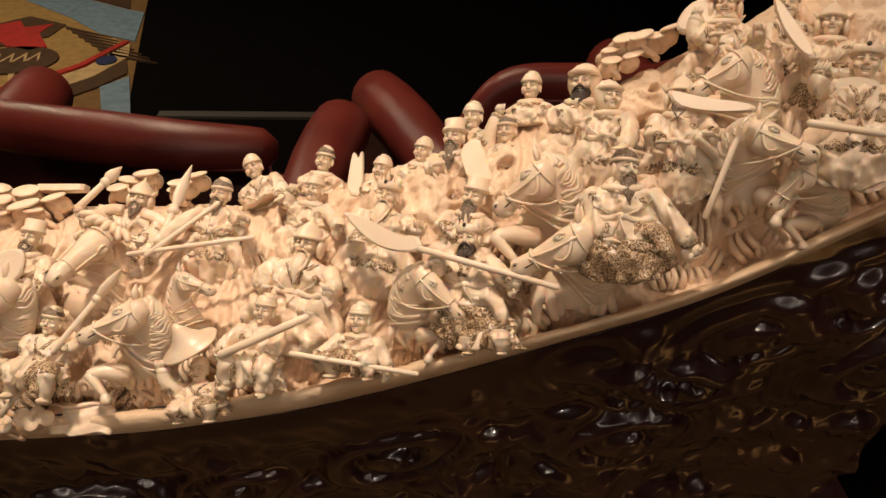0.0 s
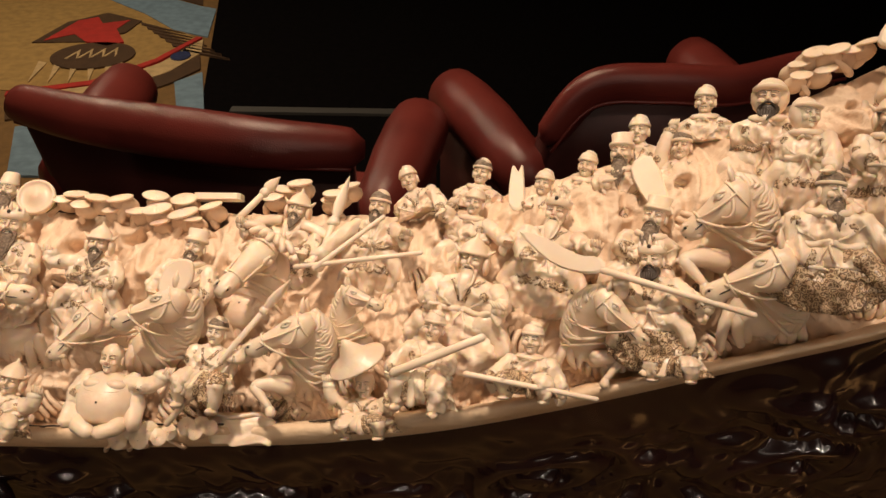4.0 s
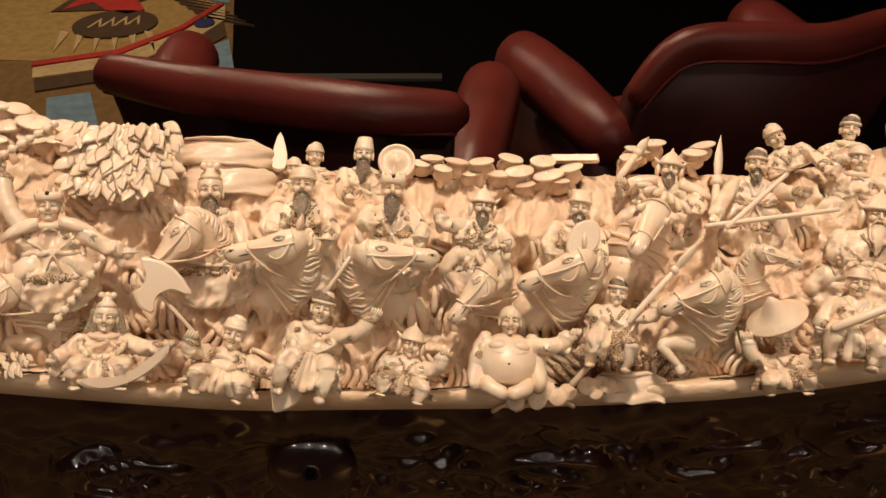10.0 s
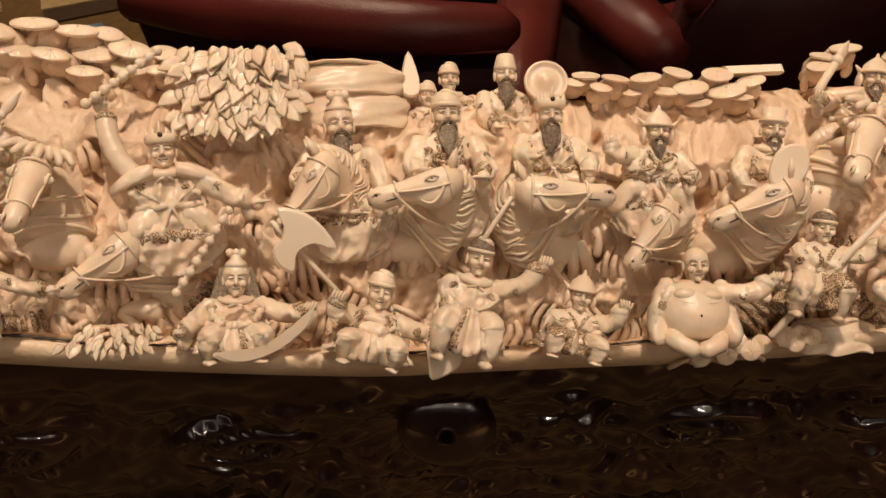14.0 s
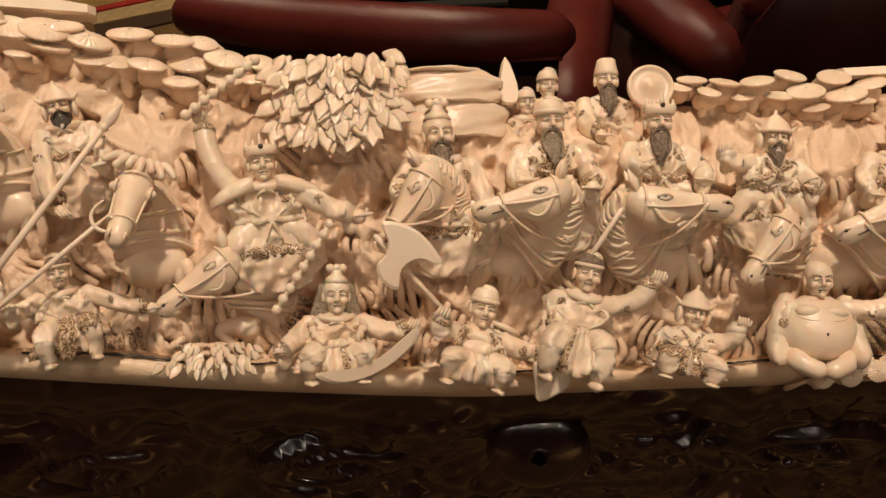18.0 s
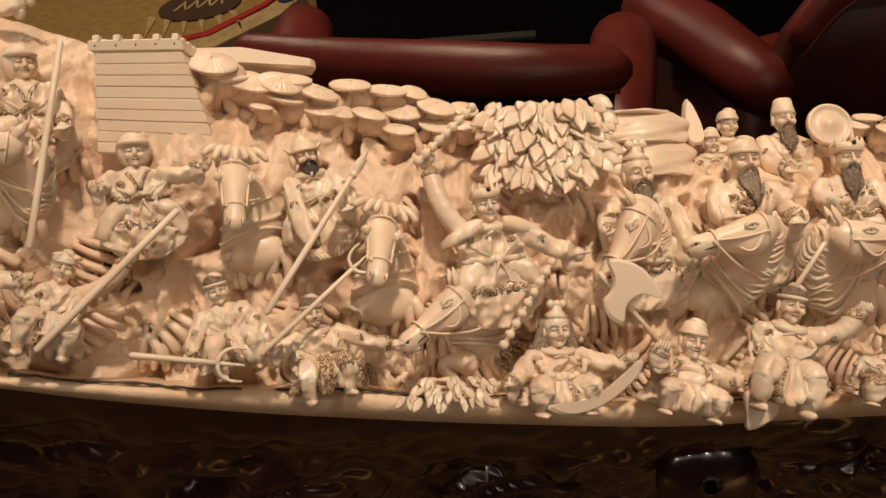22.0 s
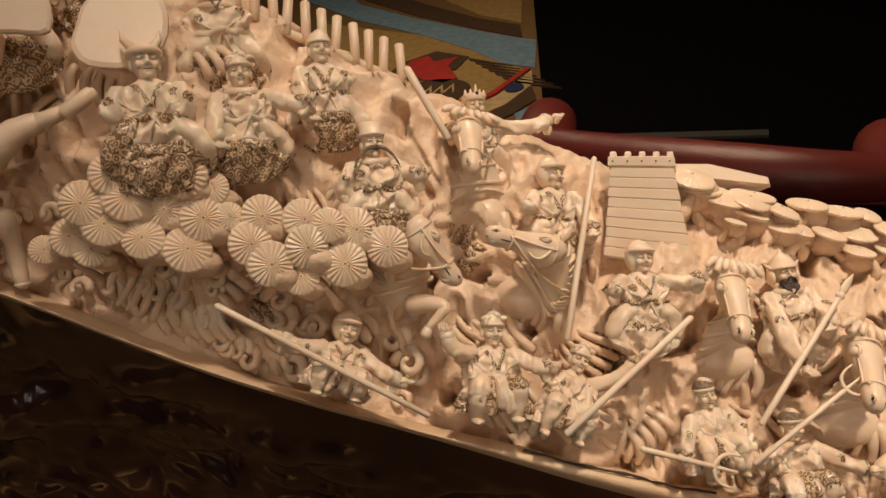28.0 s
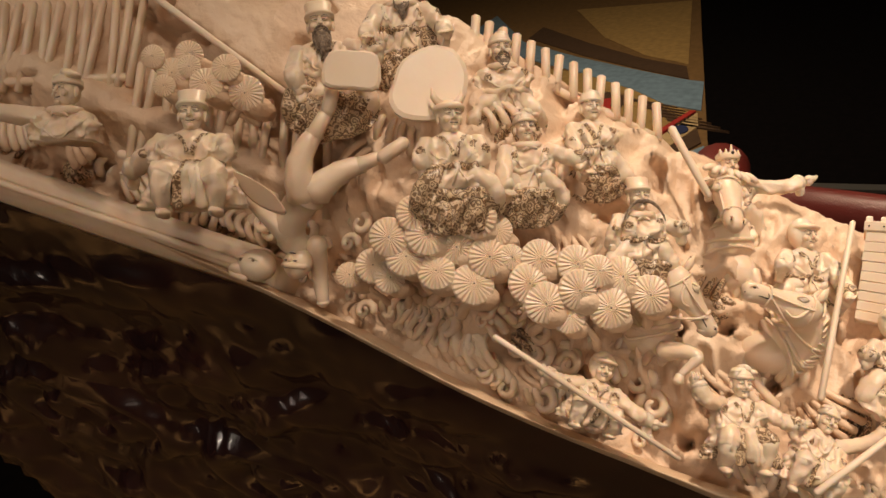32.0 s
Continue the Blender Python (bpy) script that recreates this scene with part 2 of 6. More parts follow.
TOP = [(-0.62, 0.23), (-0.4143, 0.1757), (-0.3561, 0.1568), (-0.3092, 0.135), (-0.253, 0.1174), (-0.1974, 0.1016), (-0.1589, 0.0927), (-0.0998, 0.0843), (-0.04, 0.0816), (0.0551, 0.072), (0.1484, 0.0748), (0.24, 0.0731), (0.3183, 0.0941), (0.374, 0.1062), (0.4173, 0.1215), (0.56, 0.185)]


def curve_at(rows, a):
    """A line through rows, rounded a little."""
    return float(np.mean(np.interp([a - 0.02, a - 0.01, a, a + 0.01, a + 0.02], [r[0] for r in rows], [r[1] for r in rows])))


def lie(a):
    """How far the middle of the face lies back at a."""
    u, v = max(0.0, 0.05 - a), max(0.0, a - 0.15)
    return 0.02 - (1.13 * u * u if u < 0.29 else 0.095 + 0.655 * (u - 0.29)) - 1.1 * v * v


PROUD = ((-0.42, 0.004, 0.040, 0.056, 0.056), (-0.33, 0.0, 0.020, 0.045, 0.048), (-0.28, -0.005, 0.006, 0.030, 0.034), (-0.22, 0.0, 0.003, 0.018, 0.020), (-0.13, -0.003, 0.0, 0.012, 0.006),
         (-0.06, -0.008, -0.005, 0.013, 0.011), (0.0, -0.020, -0.012, 0.008, 0.006), (0.10, -0.024, -0.018, 0.001, 0.0), (0.17, -0.018, -0.009, 0.003, 0.002), (0.23, -0.004, 0.0, 0.004, 0.002),
         (0.30, 0.0, 0.003, 0.010, 0.008), (0.35, 0.0, 0.010, 0.021, 0.012), (0.40, 0.0, 0.013, 0.027, 0.024))


def proud(a, t):
    """How the carved face swells out of its plain curve: at a along it, t up it."""
    at = [r[0] for r in PROUD]
    return float(np.interp(t, (0.1, 0.35, 0.7, 1.0), [np.interp(a, at, [r[k] for r in PROUD]) for k in (1, 2, 3, 4)]))


def spot(a, b, d=0.0):
    """A place d metres proud of the tusk's face."""
    lo, hi = curve_at(BOTTOM, a), curve_at(TOP, a)
    t = (b - lo) / (hi - lo)
    under = max(0.0, 0.38 - t) / 0.38
    return Vector((a, lie(a) + 0.35 * (b - 0.03) + 0.019 * under ** 1.4 - proud(a, t) - d, b))


def facing(a):
    b = (curve_at(BOTTOM, a) + curve_at(TOP, a)) / 2
    return math.degrees(math.atan((spot(a + 0.015, b).y - spot(a - 0.015, b).y) / 0.03))


def ground_depth(a, b, t):
    """How proud the carved ground stands; t runs from the foot, 0, to the top, 1."""
    wx = a + 0.010 * noise.noise(Vector((a * 26, b * 26, 2.0)))
    wz = b + 0.014 * noise.noise(Vector((a * 22, b * 22, 9.0)))
    k = (0.55 - abs(noise.noise(Vector((wx * 62, wz * 44, 1.3))))) * 0.014
    k += (1 - abs(noise.noise(Vector((wx * 170, wz * 95, 5.0))))) ** 3 * 0.0042 + (1 - abs(noise.noise(Vector((wx * 330, wz * 210, 3.0))))) ** 2 * 0.0016
    pit = max(0.0, noise.noise(Vector((a * 95, b * 95, 14.0))) - 0.34) * 0.05
    ledge = 0.013 * max(0.0, 1 - t / 0.12)
    if a < -0.365:
        k *= 0.35
    # the slatted wall lies back under a sloping eave
    eave = 0.1288 + -0.603 * (a + 0.4186) - b
    deep = 0.024 * min(1.0, max(0.0, eave / 0.003)) * min(1.0, max(0.0, (-0.3666 - a) / 0.006)) * min(1.0, max(0.0, (t - 0.30) / 0.15))
    return -0.017 - deep + (k - pit) * min(1.0, 0.25 + t * 5) + ledge - 0.012 * max(0.0, (t - 0.83) / 0.17) ** 2


def relief_ground():
    s, rings = Shape(), []
    for i in range(1101):
        a = -0.60 + 1.14 * i / 1100
        lo, hi = curve_at(BOTTOM, a), curve_at(TOP, a)
        ring = [spot(a, lo + (hi - lo) * j / 96, ground_depth(a, lo + (hi - lo) * j / 96, j / 96)) for j in range(97)]
        back = [spot(a, hi - 0.004, -0.05), spot(a, (lo + hi) / 2, -0.065), spot(a, lo + 0.004, -0.045)]
        rings.append(ring + back)
    s.grid(rings, 0)
    return part("relief_ground", s, [IVORY_RAW], TUSK, "uneven warm cream ground behind the figures")


def drapery():
    """Smooth masses of bodies, cloth folds and rocks that fill the ground between the figures."""
    s, rnd = Shape(), random.Random(5)
    for k in range(520):
        a = rnd.uniform(-0.54, 0.52)
        lo, hi = curve_at(BOTTOM, a), curve_at(TOP, a)
        t = rnd.uniform(0.05, 0.85) if rnd.random() < 0.7 else rnd.uniform(0.08, 0.24)
        if a < -0.365 and t > 0.22:
            continue
        b = lo + (hi - lo) * t
        d = ground_depth(a, b, t)
        lean, n, w, size = rnd.uniform(-0.9, 0.9), rnd.randint(3, 5), rnd.uniform(0.0022, 0.0034), rnd.uniform(0.008, 0.017)
        mat = 1 if rnd.random() < 0.12 else 2 if rnd.random() < 0.5 else 0
        curl = rnd.uniform(-0.45, 0.45)
        for i in range(n):
            x = (i - n / 2) * w
            e = Vector((math.sin(lean + 0.10 * i), 0, -math.cos(lean + 0.10 * i))) * min(size, (b - lo) * 0.6)
            p = spot(a + x * math.cos(lean), b + x * math.sin(lean), d - 0.0016 + rnd.uniform(-0.0005, 0.0008))
            s.arc(p + Vector((0, 0.002, 0)), p + e * 0.5 + Vector((curl * size, -0.0030, 0)), p + e + Vector((0, 0.003, 0)), (w * 0.38, w * 0.60), mat, 8, 8)
    for k in range(70):
        a = rnd.uniform(-0.40, -0.27)
        lo, hi = curve_at(BOTTOM, a), curve_at(TOP, a)
        t = rnd.uniform(0.05, 0.30)
        b = lo + (hi - lo) * t
        o, r, turn = spot(a, b, ground_depth(a, b, t) + 0.002), rnd.uniform(0.003, 0.0055), rnd.choice((-1, 1))
        pts = [o + Vector((turn * r * (1 - i / 16) * math.cos(0.62 * i), -0.0016 * i / 10, r * (1 - i / 16) * math.sin(0.62 * i))) for i in range(13)]
        s.tube(pts, [r * 0.42 - r * 0.02 * i for i in range(13)], 0, 8)
    return tagged(part("carved_drapery", s, [IVORY, ETCHED, IVORY_RAW], TUSK), "carved cloth folds and rocks between the figures", kind="stuff")


def rim():
    s, rings = Shape(), []
    for i in range(301):
        a = -0.60 + 1.14 * i / 300
        lo = curve_at(BOTTOM, a)
        g = 0.22 + 0.78 * min(1.0, max(0.0, (a + 0.27) / 0.12)) * (1 - 0.7 * min(1.0, max(0.0, (a - 0.25) / 0.12)))
        k = noise.noise(Vector((a * 40, 3, 0))) * 0.0022 + noise.noise(Vector((a * 150, 3, 0))) * 0.0010
        h = 0.0085 * g + k * g
        rings.append([spot(a, lo + h, -0.030), spot(a, lo + h + 0.0005, 0.004), spot(a, lo + h - 0.0006, 0.0085), spot(a, lo + h * 0.6, 0.0095 + k * 0.7), spot(a, lo + h * 0.25, 0.0075 + k * 0.7), spot(a, lo - 0.001, 0.003), spot(a, lo - 0.003, -0.04)])
    s.grid(rings, 0)
    ob = part("rim", s, [RIM], TUSK, "tan uncarved rim with dark cracks")
    rnd = random.Random(8)
    for a0, a1 in ((-0.235, -0.175), (-0.165, -0.118), (-0.105, -0.072), (-0.02, 0.028), (0.05, 0.092), (0.118, 0.15), (0.19, 0.225)):
        c, pts = Shape(), []
        for i in range(30):
            a = a0 + (a1 - a0) * i / 29
            g = 0.22 + 0.78 * min(1.0, max(0.0, (a + 0.27) / 0.12)) * (1 - 0.7 * min(1.0, max(0.0, (a - 0.25) / 0.12)))
            pts.append(spot(a, curve_at(BOTTOM, a) + (0.0085 + 0.0022 * noise.noise(Vector((a * 40, 3, 0)))) * g + 0.0006 + 0.0004 * rnd.random(), 0.0068 + 0.0008 * rnd.random()))
        c.tube(pts, [0.0003 + 0.0004 * rnd.random() for i in range(30)], 0, 6)
        part("crack", c, [INK], ob, "dark split along the rim")
    return ob


drapery()
relief_ground()
rim()


def hats(s, kind):
    if kind in ("bun", "bald", "horned", "hood"):
        s.ell((0, 0.06, 0.16), (0.45, 0.46, 0.46), 0)
    if kind == "bun":
        s.loft([(0, 0.05, 0.86, 0.10, 0.10), (0, 0.05, 0.80, 0.22, 0.22), (0, 0.05, 0.66, 0.20, 0.20), (0, 0.05, 0.56, 0.30, 0.3), (0, 0.05, 0.42, 0.40, 0.40)], 0)
        for x in (-0.2, 0, 0.2):
            s.ell((x, -0.05, 0.86), (0.14, 0.14, 0.14), 0, 8, 5)
    elif kind in ("cap", "band", "turban"):
        s.loft([(0, 0.05, 0.68, 0.16, 0.18), (0, 0.05, 0.62, 0.32, 0.34), (0, 0.05, 0.46, 0.42, 0.45), (0, 0.04, 0.34, 0.45, 0.48), (0, 0.04, 0.20, 0.44, 0.47)], 3 if kind == "band" else 0)
        s.loft([(0, 0.03, 0.33, 0.45, 0.48), (0, 0.02, 0.31, 0.475, 0.50), (0, 0.02, 0.23, 0.475, 0.50), (0, 0.02, 0.20, 0.43, 0.46)], 0)
        s.ell((0.10, 0.0, 0.60), (0.30, 0.30, 0.16), 0, 12, 7, Euler((0, 0.35, 0)).to_matrix())
        if kind == "turban":
            for k in range(5):
                s.ell((0.36 * math.cos(k * 1.3), -0.1, 0.5 + 0.12 * math.sin(k * 2.1)), (0.24, 0.3, 0.13), 0, 8, 5, Euler((0, k, 0)).to_matrix())
    elif kind == "crown":
        s.loft([(0, 0.05, 0.52, 0.44, 0.44), (0, 0.03, 0.44, 0.52, 0.53), (0, 0.02, 0.26, 0.50, 0.52), (0, 0.02, 0.20, 0.45, 0.47)], 0)
        for k in range(5):
            x = -0.40 + 0.20 * k
            s.tube([(x, -0.38 + abs(x) * 0.5, 0.42), (x, -0.36 + abs(x) * 0.5, 0.68 if k != 2 else 0.86)], [0.11, 0.03], 0, 6)
        s.ell((0, -0.50, 0.46), (0.08, 0.05, 0.08), 2, 6, 4)
    elif kind == "tall":
        s.loft([(0.03, 0.12, 0.82, 0.26, 0.22), (0.02, 0.12, 0.76, 0.33, 0.30), (0, 0.08, 0.50, 0.38, 0.40), (0, 0.05, 0.30, 0.42, 0.45), (0, 0.04, 0.18, 0.43, 0.46)], 0, 20, 0.05, 4)
    elif kind == "official":
        top = 0.80 if kind == "official" else 0.92
        s.loft([(0, 0.10, top, 0.42, 0.30), (0, 0.10, top - 0.05, 0.46, 0.36), (0, 0.06, 0.44, 0.40, 0.42), (0, 0.04, 0.40, 0.46, 0.49), (0, 0.04, 0.20, 0.48, 0.50)], 0, amp=0.0)
        s.loft([(0, 0.03, 0.36, 0.48, 0.51), (0, 0.03, 0.30, 0.505, 0.535), (0, 0.03, 0.24, 0.48, 0.51)], 0)
    elif kind == "helmet":
        s.loft([(0, 0.05, 0.98, 0.04, 0.04), (0, 0.05, 0.84, 0.07, 0.07), (0, 0.05, 0.72, 0.22, 0.24), (0, 0.05, 0.52, 0.42, 0.44), (0, 0.04, 0.30, 0.50, 0.52), (0, 0.04, 0.24, 0.58, 0.60), (0, 0.04, 0.17, 0.56, 0.58)], 0)
        for x in (-1, 1):
            s.ell((0.50 * x, 0.08, -0.10), (0.12, 0.30, 0.34), 0, 8, 6)
            s.tube([(0.52 * x, 0.0, 0.25), (0.72 * x, 0.0, 0.45)], [0.10, 0.03], 0, 6)
    elif kind == "horned":
        for x in (-1, 1):
            s.tube([(0.28 * x, 0, 0.45), (0.50 * x, 0, 0.72), (0.52 * x, 0, 1.0)], [0.16, 0.11, 0.03], 0, 7)
        s.loft([(0, 0.02, 0.40, 0.46, 0.5), (0, 0.0, 0.30, 0.54, 0.58), (0, 0.0, 0.18, 0.50, 0.54)], 0)
    elif kind == "hood":
        s.ell((0, 0.18, 0.12), (0.62, 0.46, 0.68), 0)
        s.loft([(0, 0.0, 0.42, 0.46, 0.50), (0, -0.02, 0.34, 0.56, 0.58), (0, 0.0, 0.24, 0.50, 0.52)], 0)


def face(s, laugh):
    s.ell((0, 0.03, 0.05), (0.385, 0.42, 0.50), 0, 18, 12)
    s.ell((0, -0.07, -0.24), (0.295, 0.335, 0.34), 0, 16, 10)
    s.tube([(0, -0.385, 0.13), (0, -0.445, -0.02), (0, -0.495, -0.12)], [0.045, 0.055, 0.075], 0, 8)
    for x in (-1, 1):
        s.ell((0.065 * x, -0.435, -0.14), (0.05, 0.05, 0.045), 0, 8, 5)
        s.ell((0.215 * x, -0.295, -0.13), (0.135, 0.115, 0.12), 0, 10, 7)
        s.ell((0.40 * x, 0.05, -0.03), (0.065, 0.11, 0.20), 0, 8, 6)
        s.ell((0.175 * x, -0.366, 0.045), (0.105, 0.050, 0.05), 0, 10, 6)
        s.arc((0.085 * x, -0.408, 0.035), (0.18 * x, -0.43, 0.060), (0.275 * x, -0.36, 0.030), (0.014, 0.010), 2, 6, 5)
        s.arc((0.06 * x, -0.395, 0.135), (0.19 * x, -0.42, 0.21), (0.33 * x, -0.30, 0.135), (0.030, 0.018), 0, 6, 6)
        s.arc((0.07 * x, -0.418, 0.145), (0.19 * x, -0.440, 0.215), (0.32 * x, -0.325, 0.150), (0.009, 0.006), 2, 6, 5)
        s.arc((0.12 * x, -0.42, -0.16), (0.20 * x, -0.40, -0.26), (0.19 * x, -0.36, -0.36), (0.014, 0.006), 5, 5, 5)
    s.arc((-0.135, -0.372, -0.275), (0, -0.455, -0.36 if laugh else -0.315), (0.135, -0.372, -0.275), (0.012, 0.012), 2, 6, 5)
    s.ell((0, -0.398, -0.262), (0.10, 0.045, 0.022), 0, 8, 4)
    s.ell((0, -0.392, -0.345), (0.085, 0.05, 0.032), 0, 8, 4)
    s.ell((0, -0.36, -0.45), (0.12, 0.09, 0.09), 0, 8, 6)


def whiskers(s, kind):
    mat = {"long": 3, "bib": 4, "goatee": 3, "white": 0, "black": 2}.get(kind, 3)

    def strands(count, wide, drop, reach, r):
        for k in range(count):
            x = -1 + 2 * k / (count - 1)
            end = Vector((x * wide * 0.35, -0.50 - reach, -0.42 - drop * (1 - 0.35 * x * x)))
            s.arc((x * 0.22, -0.33 + 0.10 * x * x, -0.34), (x * wide, -0.46 - reach * 0.4, -0.45 - drop * 0.5), end, (r, r * 0.25), mat, 8, 7)

    if kind in ("long", "bib", "white"):
        strands(7, 0.30, 1.0, 0.16, 0.085)
        s.loft([(0, -0.33, -0.34, 0.20, 0.10), (0, -0.42, -0.60, 0.24, 0.13), (0, -0.52, -1.0, 0.17, 0.11), (0, -0.58, -1.38, 0.03, 0.03)], mat, 16, 0.16, 6)
    if kind == "black":
        s.ell((0, -0.20, -0.40), (0.36, 0.25, 0.26), 2, 14, 8)
        strands(7, 0.34, 0.42, 0.04, 0.085)
    if kind == "goatee":
        strands(5, 0.18, 0.55, 0.08, 0.075)
    if kind != "none":
        for x in (-1, 1):
            s.arc((0.03 * x, -0.465, -0.215), (0.20 * x, -0.48, -0.22), (0.27 * x, -0.38, -0.50), (0.045, 0.012), mat, 7, 6)


def open_hand(s, p, away, mat=0):
    s.ell(p, (0.22, 0.20, 0.24), mat, 9, 6)
    for k in range(4):
        q = p + Vector((-0.15 + 0.10 * k, -0.15, 0.02))
        s.arc(q, q + away * 0.16 + Vector((0, -0.07, 0)), q + away * 0.26 + Vector((0, -0.02, 0)), (0.065, 0.04), mat, 4, 5)
    s.arc(p + Vector((0.18, -0.1, 0)), p + Vector((0.26, -0.16, 0.06)), p + Vector((0.24, -0.18, 0.2)), (0.06, 0.04), mat, 4, 5)


def person(name, label, a, b, d, size, roll, hands=(), hat="cap", beard="none", body="rider", turn=0, wide=1.0, cape=False, sash=False, etched=False, hair=False, beads=False, vest=False, collar=False, stache=False):
    """One small carved figure, as a single mesh; the middle of its head is its origin."""
    place = spot(a, b, d)
    m = Matrix.Translation(place) @ pose(0, 0, 0, 0, roll, facing(a)) @ Matrix.Scale(size, 4)
    inv = m.inverted()
    s, rnd = Shape(), random.Random(round(a * 1e4) + 17 * round(b * 1e4))
    face(s, rnd.random() < 0.5)
    hats(s, hat)
    whiskers(s, beard)
    if stache:
        for x in (-1, 1):
            s.arc((0.05 * x, -0.47, -0.22), (0.5 * x, -0.62, -0.2), (0.85 * x, -0.55, -1.0), (0.09, 0.03), 3, 9, 7)
    if hair:
        for k in range(13):
            x = -0.9 + 0.15 * k
            s.arc((x * 0.48, 0.1, 0.3), (x * 0.72, -0.10 + 0.3 * abs(x), -0.4), (x * 1.05, -0.15 + 0.3 * abs(x), -1.2), (0.13, 0.05), 4, 8, 7)
    # turn the head alone
    if turn:
        r = pose(0, 0, 0, 0, 0, turn)
        s.v = [tuple(r @ Vector(p)) for p in s.v]
    w = wide * (1.12 if body in ("rider", "bust") else 1.10)
    cloth = 1 if etched else 6
    if body == "monk":
        s.loft([(0, 0.1, -0.5, 0.42, 0.34), (0, 0.08, -0.72, 0.86, 0.50), (0, 0.04, -1.0, 1.08, 0.66), (0, -0.02, -1.5, 1.14, 0.84), (0, -0.04, -1.9, 1.10, 0.88), (0, 0.0, -2.3, 0.92, 0.74), (0, 0.0, -2.5, 0.6, 0.5)], 0, 32)
        for x in (-1, 1):
            s.ell((0.40 * x, -0.36, -0.98), (0.42, 0.26, 0.24), 0, 16, 10)
            s.arc((0.06 * x, -0.68, -1.20), (0.5 * x, -0.78, -1.28), (0.82 * x, -0.42, -1.08), (0.016, 0.010), 5, 8, 5)
        s.arc((-0.86, -0.52, -1.78), (0, -1.02, -1.98), (0.86, -0.52, -1.78), (0.018, 0.018), 5, 12, 6)
        s.ell((0, -0.90, -1.62), (0.04, 0.03, 0.05), 2, 6, 4)
        for x in (-1, 1):
            s.arc((0.86 * x, 0.18, -0.62), (1.36 * x, 0.0, -1.3), (1.20 * x, -0.30, -2.5), (0.26, 0.34), 6, 10, 12, 0.07)
            s.arc((0.5 * x, -0.1, -2.4), (1.15 * x, -0.62, -2.42), (0.15 * x, -0.80, -2.78), (0.38, 0.28), 6, 9, 12, 0.05)
    else:
        base = {"bust": -1.7, "rider": -3.0, "stand": -3.9, "squat": -3.0}[body]
        belt = -1.72 if body != "bust" else -1.3
        prof = [(-0.40, 0.21, 0.21), (-0.52, 0.29, 0.26), (-0.62, 0.54, 0.34), (-0.74, 0.80, 0.41), (-0.90, 0.97, 0.48), (-1.15, 1.03, 0.56), (-1.45, 1.00, 0.60), (belt, 0.95, 0.60), (belt - 0.25, 1.02, 0.63), ((belt + base) / 2 - 0.1, 1.12, 0.66), (base + 0.25, 1.22, 0.64), (base, 1.26, 0.58)]
        if body == "rider":
            prof = [(z, rx, ry if z > belt else 0.46) for z, rx, ry in prof]
        if body == "bust":
            prof = prof[:7] + [(base, 1.0, 0.58)]
        foot = base
        if body == "rider":
            foot = base - 0.9
            prof += [(base - 0.35, 1.12, 0.34), (base - 0.65, 0.85, 0.18), (foot, 0.45, 0.05)]
        zs, rxs, rys = [-q[0] for q in prof], [q[1] * w for q in prof], [q[2] for q in prof]
        count, phase = 9 + rnd.randint(0, 3), rnd.random() * 6

        def skin(u, z):
            """The robe's surface at the angle u and the height z; pleats deepen under the belt."""
            rx, ry = float(np.interp(-z, zs, rxs)), float(np.interp(-z, zs, rys))
            low = max(0.0, (belt - z) / (belt - base)) if base < belt else 0.0
            ply = abs(math.sin(count * u / 2 + phase + 0.8 * low + 0.7 * math.sin(2.3 * u + phase))) ** 0.6 - 0.5
            c, e = math.cos(u), math.sin(u)
            fold = 1 - abs(noise.noise(Vector((c * 1.5 + 0.5 * z, e * 1.5, z * 1.7 + phase))))
            crease = 1 - abs(noise.noise(Vector((c * 3.2 - 0.9 * z, e * 3.2, z * 2.6 + 2 * phase))))
            rise = min(1.0, max(0.0, (-0.62 - z) / 0.3))
            k = 1 + 0.15 * low * ply + rise * (0.16 * (fold ** 3 - 0.5) + 0.11 * (crease ** 4 - 0.4))
            return Vector((rx * k * math.cos(u), 0.08 + ry * k * math.sin(u), z))

        def on(x, z, lift=0.0):
            """The front of the robe at x across and z."""
            rx = float(np.interp(-z, zs, rxs))
            v = skin(-math.acos(max(-0.98, min(0.98, x / rx))), z)
            return v + Vector((0, -lift, 0))

        def ribbon(path, half, mat, lift=0.03):
            """A flat band laid on the robe along points across and down."""
            rings = []
            for i, (x, z) in enumerate(path):
                x0, z0 = path[max(0, i - 1)]
                x1, z1 = path[min(len(path) - 1, i + 1)]
                g = math.hypot(x1 - x0, z1 - z0) or 1.0
                nx, nz = -(z1 - z0) / g * half, (x1 - x0) / g * half
                a0, a1 = on(x + nx, z + nz), on(x - nx, z - nz)
                up = Vector((0, -lift, 0))
                rings.append([a0 - up, a0 + up, (a0 + a1) / 2 + up * 1.4, a1 + up, a1 - up])
            s.grid(rings, mat)

        nz = 44
        levels = [prof[0][0] + (foot - prof[0][0]) * i / nz for i in range(nz + 1)]
        rings = [[skin(-2 * math.pi * j / 80, z) for j in range(80)] for z in levels]
        cut = sum(z > 0.45 * belt + 0.55 * base for z in levels) if etched and body != "bust" else nz
        s.grid(rings[:cut + 1], 6)
        if cut < nz:
            s.grid(rings[cut:], 1)
        # crossed lapels, belt, hem and round badges
        trim = 1 if (collar or etched or rnd.random() < 0.75) else 0
        over = rnd.choice((-1, 1))
        shawl = rnd.random() < 0.45 and not collar
